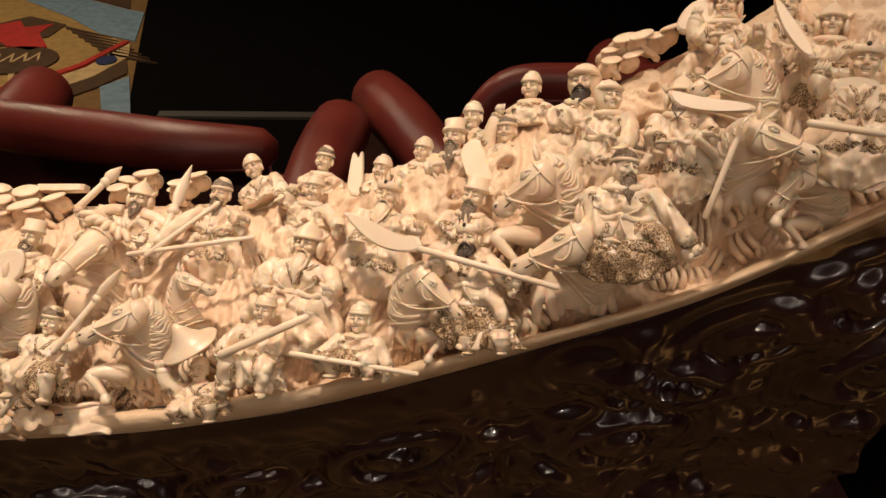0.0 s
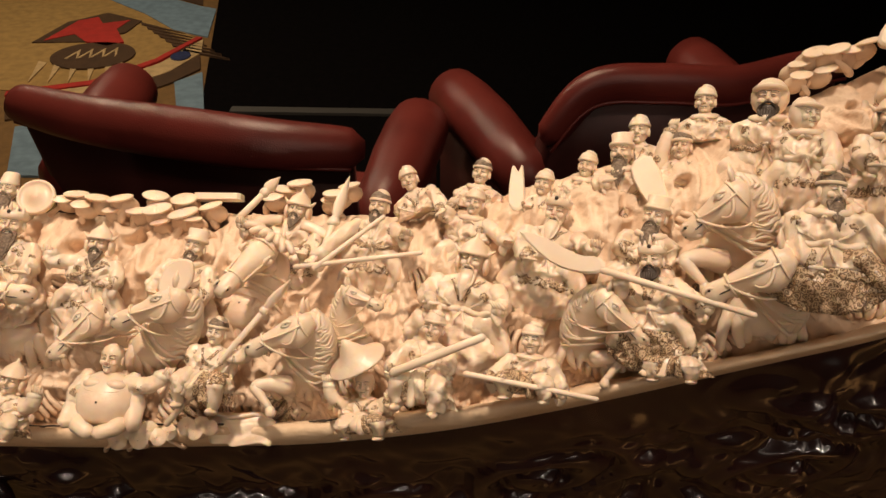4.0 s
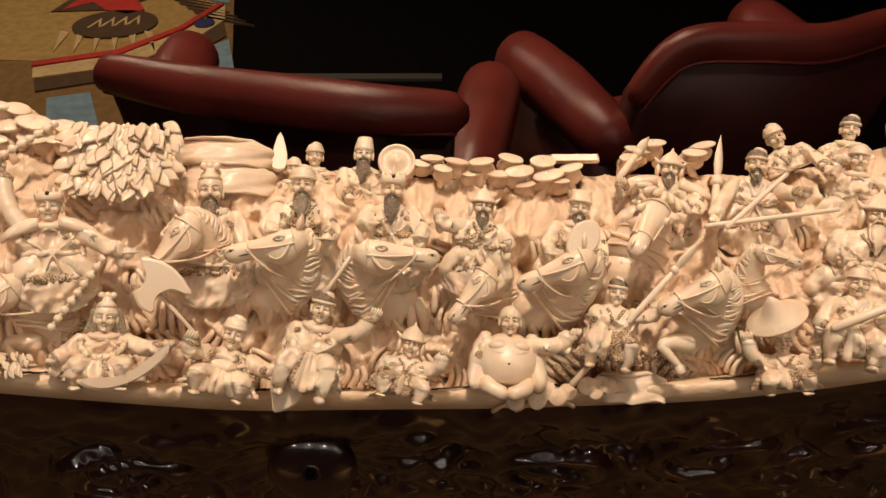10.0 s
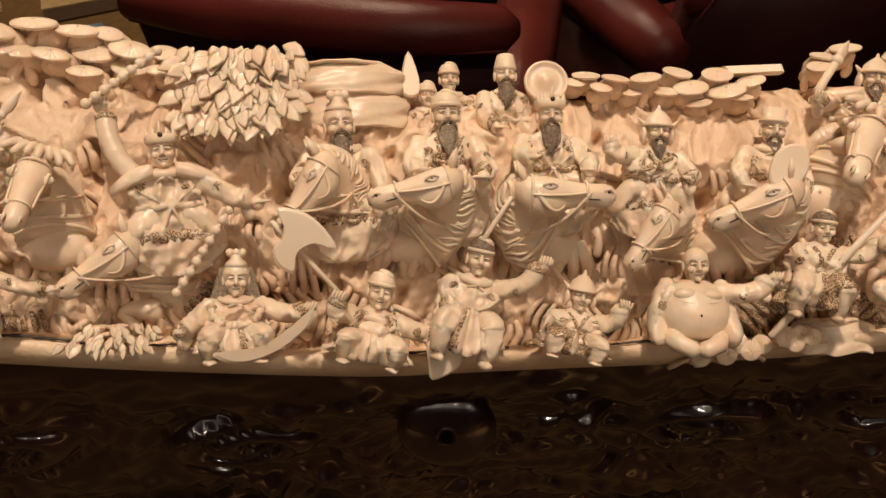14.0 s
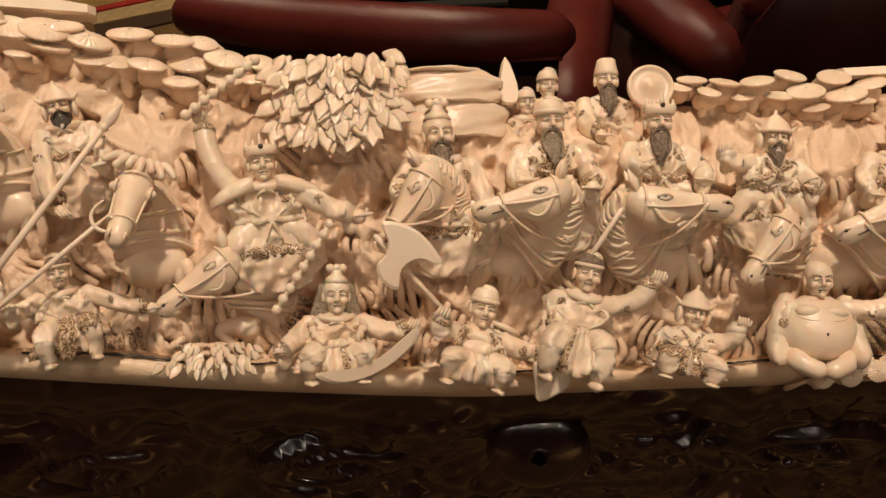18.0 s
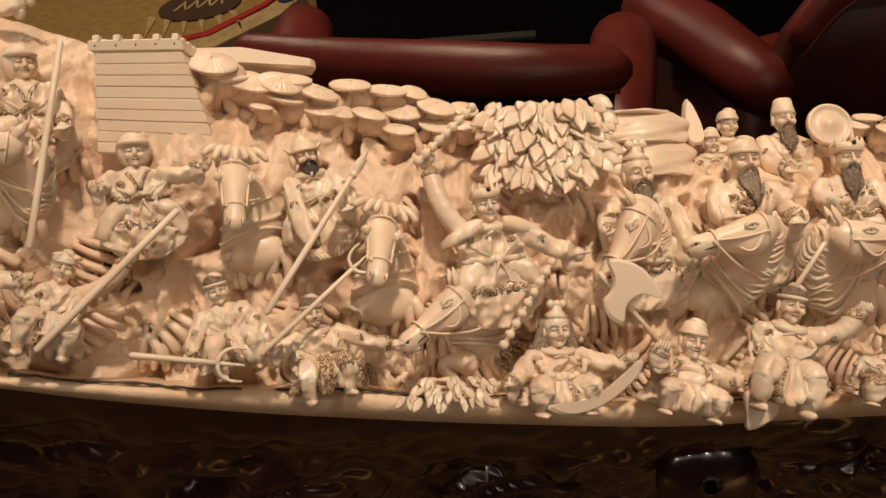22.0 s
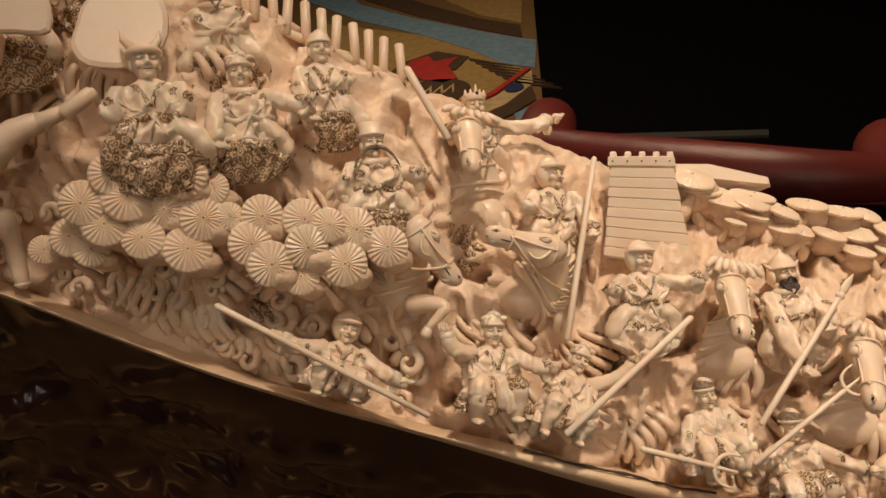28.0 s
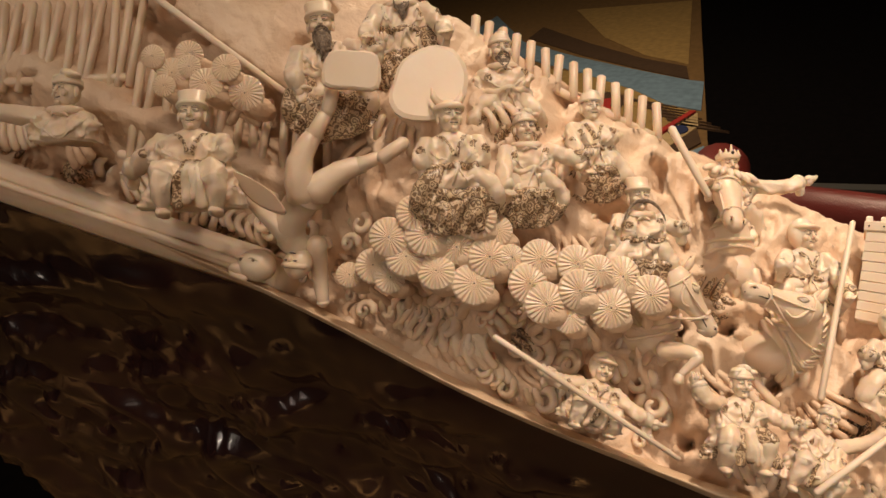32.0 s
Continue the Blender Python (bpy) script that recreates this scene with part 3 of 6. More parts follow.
        if shawl:
            s.tube([Vector((0.48 * w * math.cos(u), -0.02 + 0.42 * math.sin(u), -0.62 + 0.12 * math.sin(u))) for u in (math.pi * (1 + k / 10) for k in range(11))], [0.10 + 0.05 * math.sin(math.pi * k / 10) for k in range(11)], 0, 10, 0.7)
            v = on(0.0, -0.86, 0.06)
            s.ell(v, (0.09, 0.06, 0.08), 0, 8, 6)
            for x in (-1, 1):
                s.arc(v, v + Vector((0.14 * x, -0.05, 0.0)), v + Vector((0.24 * x, 0.0, -0.10)), (0.06, 0.045), 0, 6, 7)
        for x in () if shawl else (-over, over):
            ribbon([(x * w * (0.42 - 0.11 * i + (0.008 * i * i)), -0.60 - 0.14 * i) for i in range(7)], 0.07, trim, 0.030 if x == over else 0.018)
        if vest:
            for x in (-1, 1):
                ribbon([(x * w * (0.44 + 0.05 * i), -0.66 - 0.2 * i) for i in range(6)], 0.13, 1, 0.05)
            s.ell((0, -0.44, -1.02), (0.42, 0.16, 0.26), 0, 14, 8)
            s.ell((0, -0.50, -1.48), (0.50, 0.22, 0.36), 0, 14, 9)
        if sash:
            ribbon([(w * (-0.80 + 0.19 * i), -1.62 + 0.115 * i) for i in range(8)], 0.11, 1, 0.04)
        if beard == "bib":
            ribbon([(0, -0.95 - 0.14 * i) for i in range(6)], 0.34 * w, 1, 0.03)
            ribbon([(w * (-0.42 + 0.14 * i), -1.42 - 0.16 * (1 - abs(i - 3) / 3)) for i in range(7)], 0.12, 1, 0.045)
        for x, z in ((0.52 * over, -1.18), (-0.62 * over, -1.02)):
            if rnd.random() < (0.75 if not vest else 0.0):
                v = on(x * w, z, 0.0)
                s.ell(v, (0.17, 0.035, 0.17), 1, 14, 6)
        if body != "bust":
            ribbon([(w * (-0.90 + 0.12 * i), belt + 0.05 * math.sin(i)) for i in range(16)], 0.10, 1 if rnd.random() < 0.65 else 0, 0.045)
            v = on(0.06, belt, 0.02)
            s.ell(v, (0.15, 0.09, 0.12), 0, 10, 6)
            for x in (-0.10, 0.12):
                s.arc(v, v + Vector((x, -0.08, -0.3)), v + Vector((x * 2.2, 0.0, -0.62)), (0.055, 0.035), 0, 7, 6)
            if etched or rnd.random() < 0.5:
                ribbon([(w * (-0.95 + 0.127 * i), base + 0.34 + 0.07 * math.sin(2 * i)) for i in range(16)], 0.16, 1, 0.02)
        # soft folds that run from the armpits to the belt
        for x in (-1, 1):
            for k in range(3):
                x0, x1 = (0.78 - 0.13 * k) * x * w, (0.34 - 0.16 * k) * x * w
                pts = [on(x0 + (x1 - x0) * t ** 1.5, -1.0 - 0.12 * k - 0.55 * t, 0.0) for t in (i / 7 for i in range(8))]
                s.tube(pts, [0.012 + 0.030 * math.sin(math.pi * (i + 0.5) / 8) for i in range(8)], 6, 7)
        if body == "rider":
            for x in (-1, 1):
                s.arc((0.45 * x * w, 0.0, belt - 0.25), (1.10 * x * w, -0.22, belt - 0.50), (1.16 * x * w, 0.05, base * 0.98), (0.40, 0.30), cloth if x == over and rnd.random() < 0.6 else 6, 10, 14, 0.05)
        if body == "stand":
            for x in (-1, 1):
                s.ell((0.5 * x, -0.45, base - 0.05), (0.28, 0.48, 0.18), 0, 12, 8)
        if body == "squat":
            for x in (-1, 1):
                knee = Vector((0.80 * x, -0.86, -2.35 + 0.22 * (x == over)))
                s.arc((0.40 * x, -0.15, -2.0), (0.78 * x, -0.85, -1.95), knee, (0.46, 0.38), cloth if x == over else 6, 14, 18, 0.05)
                s.arc(knee, knee + Vector((0.10 * x, -0.05, -0.4)), (0.74 * x, -0.46, -3.20), (0.36, 0.24), 6, 8, 12, 0.06)
                s.ell((0.78 * x, -0.66, -3.30), (0.24, 0.42, 0.16), 0, 12, 8)
            swing = rnd.uniform(-0.5, 0.5)
            for k in range(8):
                x = -0.77 + 0.22 * k + rnd.uniform(-0.08, 0.08)
                s.arc((x * 0.6, -0.56, -1.75), (x + 0.3 * swing, -1.12 + 0.3 * abs(x), -2.2), (x * 1.15 + 0.6 * swing, -0.72, -2.7 - 0.4 * rnd.random()), (0.12, 0.19), 1 if rnd.random() < (0.6 if etched else 0.25) else 6, 9, 10, 0.06)
    if body in ("squat", "monk", "stand"):
        floor = (curve_at(BOTTOM, a) + 0.006 - b) / size if b < 0.05 and body != "stand" else -3.6
        squash = min(1.0, max(0.62, (-floor - 0.6) / ({"stand": 4.1, "squat": 3.4, "monk": 2.95}[body] - 0.6)))
        s.v = [(x, y, z if z > -0.6 else -0.6 + (z + 0.6) * squash) for x, y, z in s.v]
    if beads:
        for k in range(13):
            t = math.pi * k / 12
            s.ell((0.78 * math.cos(t), -0.50 - 0.28 * math.sin(t), -0.85 - 0.62 * math.sin(t)), (0.13, 0.13, 0.13), 0, 10, 7)
    if cape:
        for x in (-1, 1):
            rings = []
            for i in range(9):
                t = i / 8
                cx, cz = (0.30 + 1.15 * t) * x * w, -0.58 - 0.10 * t - 0.42 * t * t
                h = 0.16 + 0.26 * math.sin(math.pi * min(1.0, 0.25 + 0.65 * t))
                rings.append([(cx, -0.42 + 0.20 * t, cz + h * 0.5), (cx, -0.54 + 0.22 * t, cz + h * 0.3), (cx, -0.60 + 0.22 * t, cz - h * 0.4), (cx, -0.50 + 0.22 * t, cz - h * 0.75), (cx, -0.34 + 0.22 * t, cz - h * 0.6), (cx, -0.30 + 0.2 * t, cz + h * 0.3)])
            s.grid(rings, 0)
    # arms in wide sleeves, with a banded cuff
    grips, seed = [], rnd.uniform(0, 50)
    for h in hands:
        p = inv @ spot(*h)
        x = 1 if p.x > 0 else -1
        root = Vector((0.80 * w * x, 0.02, -0.88))
        mid = (root + p) / 2 + Vector((0.30 * x, -0.22, -0.38))
        wrist = root + (p - root) * 0.84
        s.arc(root - Vector((0.12 * x, 0, -0.04)), mid, wrist, (0.32, 0.32), 6, 16, 20, 0.05)
        back = (wrist - mid).normalized()
        s.tube([wrist - back * 0.10, wrist + back * 0.02], [0.335, 0.345], 1 if rnd.random() < 0.6 else 0, 14)
        s.ell(wrist + Vector((0, 0.06, -0.26)), (0.24, 0.18, 0.42), 6, 14, 10)
        if rnd.random() < 0.5:
            v = (root + mid) / 2 + Vector((0.02 * x, -0.26, 0.04))
            s.ell(v, (0.17, 0.10, 0.17), 1, 12, 6)
        grips.append((p, back))
    # creases cut through all of the cloth
    lean = rnd.uniform(-0.7, 0.7)
    for i, (x, y, z) in enumerate(s.v):
        if z > -0.66 or (body == "monk" and abs(x) < 0.95):
            continue
        warp = 0.5 * noise.noise(Vector((x * 0.9, z * 0.9, seed)))
        ridge = 1 - abs(noise.noise(Vector((2.1 * x + lean * z + warp, 0.9 * z - 0.4 * lean * x, seed + 4))))
        fine = 1 - abs(noise.noise(Vector((4.6 * x - 1.5 * lean * z + 2 * warp, 1.9 * z, seed + 9))))
        grow = min(1.0, (-0.66 - z) / 0.3)
        s.v[i] = (x, y - grow * (0.34 * (ridge ** 4 - 0.45) + 0.13 * (fine ** 4 - 0.4)), z)
    for p, back in grips:
        open_hand(s, p, back)
    ob = new(name, s.mesh(name, FIGURE_MATS))
    ob.parent = TUSK
    ob.matrix_basis = m
    return tagged(ob, label)


def horse(label, poll, muzzle, chest, front=False, eye=0, mane=1.0, big=1.0, plume=False):
    """Head, neck and chest of a carved horse, as a single mesh."""
    poll, muzzle, chest = (q[:2] + (q[2] + 0.006,) for q in (poll, muzzle, chest))
    chest = (chest[0], max(chest[1], poll[1] - 0.021 * big), chest[2] - 0.009)
    o = spot(*poll)
    p, q, c = Vector((0, 0, 0)), spot(*muzzle) - o, spot(*chest) - o
    n = q.length
    ln = max(n, 0.012) * big
    s, rnd = Shape(), random.Random(round(poll[0] * 1e4))
    ax = q.normalized()
    out = Vector((math.sin(math.radians(facing(poll[0]))), -math.cos(math.radians(facing(poll[0]))), 0))
    side = ax.cross(out).normalized()
    out = side.cross(ax).normalized()
    if out.y > 0:
        out = -out
    low = side if side.z < 0 else -side
    # skull: station along the head, height over and under the axis, half width
    if front:
        rows = ((-0.10, 0.08, 0.12, 0.12), (0.0, 0.14, 0.2, 0.185), (0.14, 0.17, 0.24, 0.215), (0.30, 0.165, 0.24, 0.20), (0.48, 0.15, 0.2, 0.155), (0.66, 0.135, 0.17, 0.13), (0.82, 0.13, 0.16, 0.135), (0.96, 0.11, 0.14, 0.13), (1.05, 0.05, 0.08, 0.07))
        up, wide = out, side
    else:
        rows = ((-0.10, 0.10, 0.12, 0.11), (0.0, 0.165, 0.20, 0.16), (0.12, 0.185, 0.29, 0.185), (0.25, 0.18, 0.325, 0.195), (0.38, 0.16, 0.285, 0.175), (0.52, 0.138, 0.20, 0.15), (0.66, 0.122, 0.16, 0.132), (0.80, 0.120, 0.155, 0.135), (0.93, 0.125, 0.17, 0.14), (1.03, 0.10, 0.13, 0.11), (1.08, 0.045, 0.06, 0.055))
        up, wide = -low, out
    rings = []
    for t, hi, lo, w in rows:
        ring = []
        for j in range(18):
            u = 2 * math.pi * j / 18
            hgt = (hi if math.sin(u) > 0 else lo) * math.sin(u)
            ring.append(p + ax * n * t + up * ln * hgt + wide * ln * w * math.cos(u))
        rings.append(ring)
    s.grid(rings, 0)
    for k in ((-1, 1) if front else (1,)):
        e = p + ax * n * 0.27 + side * ln * 0.195 * k + out * ln * 0.10 if front else p + ax * n * 0.28 - low * ln * 0.06 + out * ln * 0.188
        s.ell(e + out * ln * 0.004, (ln * 0.020, ln * 0.020, ln * 0.018), 2, 8, 6)
        s.ell(e - out * ln * 0.028, (ln * 0.085, ln * 0.05, ln * 0.062), 0, 10, 7)
        s.arc(e - ax * ln * 0.075, e + up * ln * 0.065 + out * ln * 0.03, e + ax * ln * 0.08, (ln * 0.024, ln * 0.016), 0, 7, 6)
        s.arc(e - ax * ln * 0.06 - up * ln * 0.015, e - up * ln * 0.055 + out * ln * 0.015, e + ax * ln * 0.07, (ln * 0.016, ln * 0.012), 0, 6, 6)
        nose = p + ax * n * 0.97 + (side * ln * 0.085 * k + out * ln * 0.085 if front else out * ln * 0.12 - low * ln * 0.02)
        s.ell(nose, (ln * 0.026, ln * 0.018, ln * 0.020), 2, 7, 5)
        s.arc(nose - ax * ln * 0.05, nose + up * ln * 0.06 + out * ln * 0.02, nose + ax * ln * 0.05, (ln * 0.022, ln * 0.016), 0, 6, 6)
    if not front:
        s.arc(p + ax * n * 1.06 + low * ln * 0.06 + out * ln * 0.05, p + ax * n * 0.90 + out * ln * 0.14 + low * ln * 0.075, p + ax * n * 0.72 + out * ln * 0.115 + low * ln * 0.07, (ln * 0.013, ln * 0.009), 2, 6, 5)
        s.ell(p + ax * n * 0.94 + low * ln * 0.10, (ln * 0.115, ln * 0.10, ln * 0.06), 0, 9, 6)
        s.arc(p + ax * n * 0.14 + out * ln * 0.17 + low * ln * 0.02, p + ax * n * 0.32 + out * ln * 0.20 + low * ln * 0.34, p + ax * n * 0.46 + out * ln * 0.14 + low * ln * 0.16, (ln * 0.03, ln * 0.012), 0, 8, 6)
    for k in (-1, 1):
        base = p - ax * n * 0.01 + (side * ln * 0.14 * k + out * ln * 0.04 if front else -low * ln * 0.14 + out * ln * 0.085 * k)
        tip = base + (-ax * ln * 0.22 + side * ln * 0.05 * k if front else -low * ln * 0.20 - ax * ln * 0.10)
        s.tube([base, base * 0.55 + tip * 0.45 + out * ln * 0.02, tip], [ln * 0.055, ln * 0.065, ln * 0.014], 0, 8, 0.6)
    # bridle
    for t, w, h1, h2 in ((0.72, 0.150, 0.138, 0.172), (0.08, 0.190, 0.19, 0.25)):
        cc = p + ax * n * t
        s.tube([cc + wide * ln * w * math.cos(u) + up * ln * (h1 if math.sin(u) > 0 else h2) * math.sin(u) for u in (2 * math.pi * k / 16 for k in range(17))], [ln * 0.018] * 17, 0, 6)
    for k in ((-1, 1) if front else (1,)):
        a0, a1 = (p + ax * n * 0.08 + side * ln * 0.19 * k + out * ln * 0.03, p + ax * n * 0.72 + side * ln * 0.145 * k + out * ln * 0.03) if front else (p + ax * n * 0.08 + out * ln * 0.19 + low * ln * 0.05, p + ax * n * 0.72 + out * ln * 0.15)
        s.arc(a0, (a0 + a1) / 2 + (out * 0.04 + low * (0 if front else 0.04)) * ln, a1, (ln * 0.017, ln * 0.017), 0, 7, 6)
    # neck, arched from the poll into the breast
    p0, p1, p2 = p + ax * ln * 0.10 - out * ln * 0.05, c * 0.5 - ax * ln * 0.36 - out * ln * 0.10, c - out * ln * 0.22

    def neck(t, u, lift=1.0):
        m = p0 * (1 - t) ** 2 + p1 * 2 * t * (1 - t) + p2 * t * t
        d = (p1 - p0) * (1 - t) + (p2 - p1) * t
        d = d.normalized()
        lat = d.cross(out).normalized()
        if lat.dot(-ax) < 0:
            lat = -lat
        hw, hd = ln * (0.25 + 0.23 * t ** 1.3), ln * (0.17 + 0.14 * t)
        return m + lat * hw * math.cos(u) * lift + out * hd * math.sin(u) * lift

    s.grid([[neck(t, 2 * math.pi * j / 22) for j in range(22)] for t in (i / 11 for i in range(12))], 0)
    s.ell(c + Vector((0, 0, -ln * 0.04)) - out * ln * 0.36, (ln * 0.47, ln * 0.26, ln * 0.34), 0, 20, 14)
    for k in range(7):
        x = -0.42 + 0.14 * k + rnd.uniform(-0.03, 0.03)
        e = c + Vector((x * ln, 0, -ln * (0.02 + 0.1 * abs(x)))) - out * ln * (0.22 + 0.25 * abs(x))
        s.arc(e, e + Vector((x * ln * 0.3, 0, -ln * 0.26)) + out * ln * 0.04, e + Vector((x * ln * 0.2 + rnd.uniform(-0.12, 0.12) * ln, 0, -ln * rnd.uniform(0.34, 0.48))) - out * ln * 0.16, (ln * 0.095, ln * 0.06), 6, 9, 10, 0.06)
    for t0, r in ((0.62, 0.020), (0.80, 0.036), (0.95, 0.026)):
        s.tube([neck(min(1.0, t0 + 0.13 * math.sin(u)), u, 1.025) for u in (math.pi * (0.05 + 0.9 * i / 14) for i in range(15))], [ln * r] * 15, 0, 7)
    fx = 1 if q.x > 0 else -1
    if big > 1.0 or mane >= 1.5 or "plaited" in label:
        hip = c + Vector((fx * ln * 0.14, 0, -ln * 0.26)) - out * ln * 0.05
        knee = hip + Vector((fx * ln * 0.46, 0, -ln * 0.02)) + out * ln * 0.20
        hoof = knee + Vector((-fx * ln * 0.26, 0, -ln * 0.30)) + out * ln * 0.03
        s.arc(hip, hip * 0.3 + knee * 0.7 + Vector((0, 0, ln * 0.10)), knee, (ln * 0.17, ln * 0.085), 0, 7, 10)
        s.arc(knee, (knee + hoof) / 2, hoof, (ln * 0.088, ln * 0.055), 0, 6, 9)
        s.tube([hoof, hoof + Vector((-fx * ln * 0.03, 0, -ln * 0.10))], [ln * 0.065, ln * 0.095], 0, 9)
    # rein, laid along the neck
    r0 = p + ax * n * 0.76 + (out * ln * 0.15 if not front else out * ln * 0.10 + side * ln * 0.12)
    r2 = neck(0.72, 1.25, 1.06)
    s.arc(r0, (r0 + r2) / 2 + low * ln * 0.22 + out * ln * 0.10, r2, (ln * 0.018, ln * 0.018), 0, 12, 6)
    # mane: combed locks that follow the neck from the crest
    count = 0 if front else int(15 * mane)
    for k in range(count):
        t0 = 0.02 + 0.80 * k / count
        turn, fall, wave = 1.0 + 0.35 * rnd.random(), 0.16 + 0.10 * rnd.random(), rnd.uniform(-0.10, 0.10)
        pts = [neck(min(1.0, t0 + fall * i / 8 + 0.02 * math.sin(i * 1.1 + k)), -0.15 + turn * (i / 8) + wave * math.sin(i * 0.9), 1.05 - 0.02 * (i / 8)) for i in range(9)]
        s.tube(pts, [ln * (0.052 - 0.0042 * i) for i in range(9)], 0, 7, 0.8)
    s.tube([neck(0.02 + 0.9 * i / 12, -0.1, 1.02) for i in range(13)], [ln * 0.06] * 13, 0, 7, 1.0, 0.12)
    if plume or front:
        for k in range(7):
            x = (k - 3) * 0.07
            b0 = p - ax * n * 0.06 + side * ln * x + out * ln * 0.06
            s.arc(b0, b0 - ax * ln * (0.20 if plume else 0.10) + out * ln * 0.14, b0 + ax * ln * (0.05 + 0.05 * (k % 2)) + out * ln * 0.10 + side * ln * x * 0.9, (ln * 0.085, ln * 0.045), 0, 7, 7)
    ob = new("carved_horse", s.mesh("carved_horse", FIGURE_MATS))
    ob.parent, ob.location = TUSK, o
    return tagged(ob, label)


def rod(name, label, p, q, r, tip=0.0, beads=0, knob=False, fork=False):
    p, q = (p[0], p[1], p[2] + 0.004), (q[0], q[1], q[2] + 0.004)
    o = spot(*p)
    e = spot(*q) - o
    s, ax = Shape(), e.normalized()
    side = ax.cross(Vector((0, -1, 0))).normalized()
    e = e - ax * r * 6 * tip
    if beads:
        for k in range(beads):
            s.ell(e * (k / (beads - 1)), (r * 1.05,) * 3, 0, 10, 7)
        s.tube([Vector(), e], [r * 0.5, r * 0.5], 0, 7)
    else:
        s.tube([Vector(), e * 0.3, e * 0.6, e], [r, r * 0.96, r * 0.93, r * 0.85], 0, 10)
    if tip:
        n = r * 6 * tip
        s.tube([e, e + ax * n * 0.3, e + ax * n * 0.55, e + ax * n], [r * 0.8, r * 1.7, r * 1.5, r * 0.15], 0, 8, 0.5)
        s.ell(e, (r * 1.4,) * 3, 0, 8, 6)
    if knob:
        s.ell(e * 0.94, (r * 1.6, r * 1.6, r * 1.1), 0, 10, 6)
    if fork:
        for k in (-1, 0, 1):
            s.arc(e, e + side * r * 6 * k + ax * r * 0.5, e + side * r * 5 * k + ax * r * 8, (r * 0.85, r * 0.4), 0, 8, 7)
    return part(name, s, [POLISHED], TUSK, label, Matrix.Translation(o))


def blade(name, label, pts, thick, sharp=False):
    pts = [(a, c, d + (0.007 if d > 0.01 else 0.0)) for a, c, d in pts]
    o = spot(*pts[0])
    rounded = []
    k = len(pts)
    for i in range(k):
        p0, p1, p2, p3 = (spot(*pts[(i + j - 1) % k]) - o for j in range(4))
        for t in ((0.0,) if sharp else (0.0, 0.34, 0.67)):
            rounded.append(0.5 * (2 * p1 + (p2 - p0) * t + (2 * p0 - 5 * p1 + 4 * p2 - p3) * t * t + (3 * p1 - p0 - 3 * p2 + p3) * t ** 3))
    flat = np.linalg.lstsq(np.array([(1, p.x, p.z) for p in rounded]), np.array([p.y for p in rounded]), rcond=None)[0]
    rounded = [Vector((p.x, float(flat[0] + flat[1] * p.x + flat[2] * p.z), p.z)) for p in rounded]
    s = Shape()
    s.plate(rounded, (math.sin(math.radians(facing(pts[0][0]))), -1, 0), thick)
    return part(name, s, [POLISHED], TUSK, label, Matrix.Translation(o), False)


def fluted_disc(cut=0.038, thick=1.0):
    """A pine clump: a shallow dome with radial flutes and a scalloped rim, 1 in radius, facing -y."""
    s, rings, n = Shape(), [], 44
    for r, y in ((0.86, 0.34), (0.98, 0.22), (1.0, 0.08), (0.93, -0.02), (0.72, -0.11), (0.45, -0.19), (0.2, -0.22), (0.06, -0.22)):
        ring = []
        for j in range(n):
            b = 2 * math.pi * j / n
            g = (1 if j % 2 else -1) * (cut if r > 0.5 else cut * 0.6 if r > 0.15 else 0)
            ring.append((r * (1 + 1.2 * cut * (j % 2)) * math.cos(b), y * thick + g, r * math.sin(b)))
        rings.append(ring)
    s.grid(rings, 0)
    s.ell((0, -0.215 * thick, 0), (0.05, 0.03, 0.05), 1, 6, 4)
    return s.mesh("pine_disc", [IVORY, BEARD], False)


DISC, FLAT_DISC = fluted_disc(), fluted_disc(0.010, 0.62)


def canopy(label, discs, lay):
    o = spot(*discs[0][:3])
    s = Shape()
    rnd = random.Random(len(discs) * 7 + round(o.x * 1e4))
    for i, (a, b, d, r) in enumerate(discs):
        p = spot(a, b, d - 0.004) - o
        s.ell(p + Vector((0, 0.003, -r * 0.5)), (r * 1.1, 0.007, r * 0.8), 0, 10, 6)
        p2 = spot(a + rnd.uniform(-0.01, 0.01), b - r * 1.6, d - 0.010) - o
        s.arc(p, (p + p2) / 2 + Vector((rnd.uniform(-0.006, 0.006), -0.003, 0)), p2, (r * 0.14, r * 0.34), 0, 7, 7, 0.1)
    crown = part("pine_canopy", s, [IVORY_RAW], TUSK, label, Matrix.Translation(o))
    for i, (a, b, d, r) in enumerate(discs):
        ob = new("pine_disc", DISC if lay < 0.4 else FLAT_DISC)
        ob.parent = crown
        p = spot(a, b, d) - o
        ob.matrix_basis = Matrix.Translation(p) @ pose(0, 0, 0, -90 * lay + rnd.uniform(-9, 9) + (16 if lay < 0.2 else 0), rnd.uniform(-14, 14), facing(a) + rnd.uniform(-10, 10)) @ pose(0, 0, 0, 0, rnd.uniform(0, 90), 0) @ Matrix.Scale(r * rnd.uniform(0.94, 1.08) * (1.17 if lay < 0.2 else 1.0), 4)
    return crown


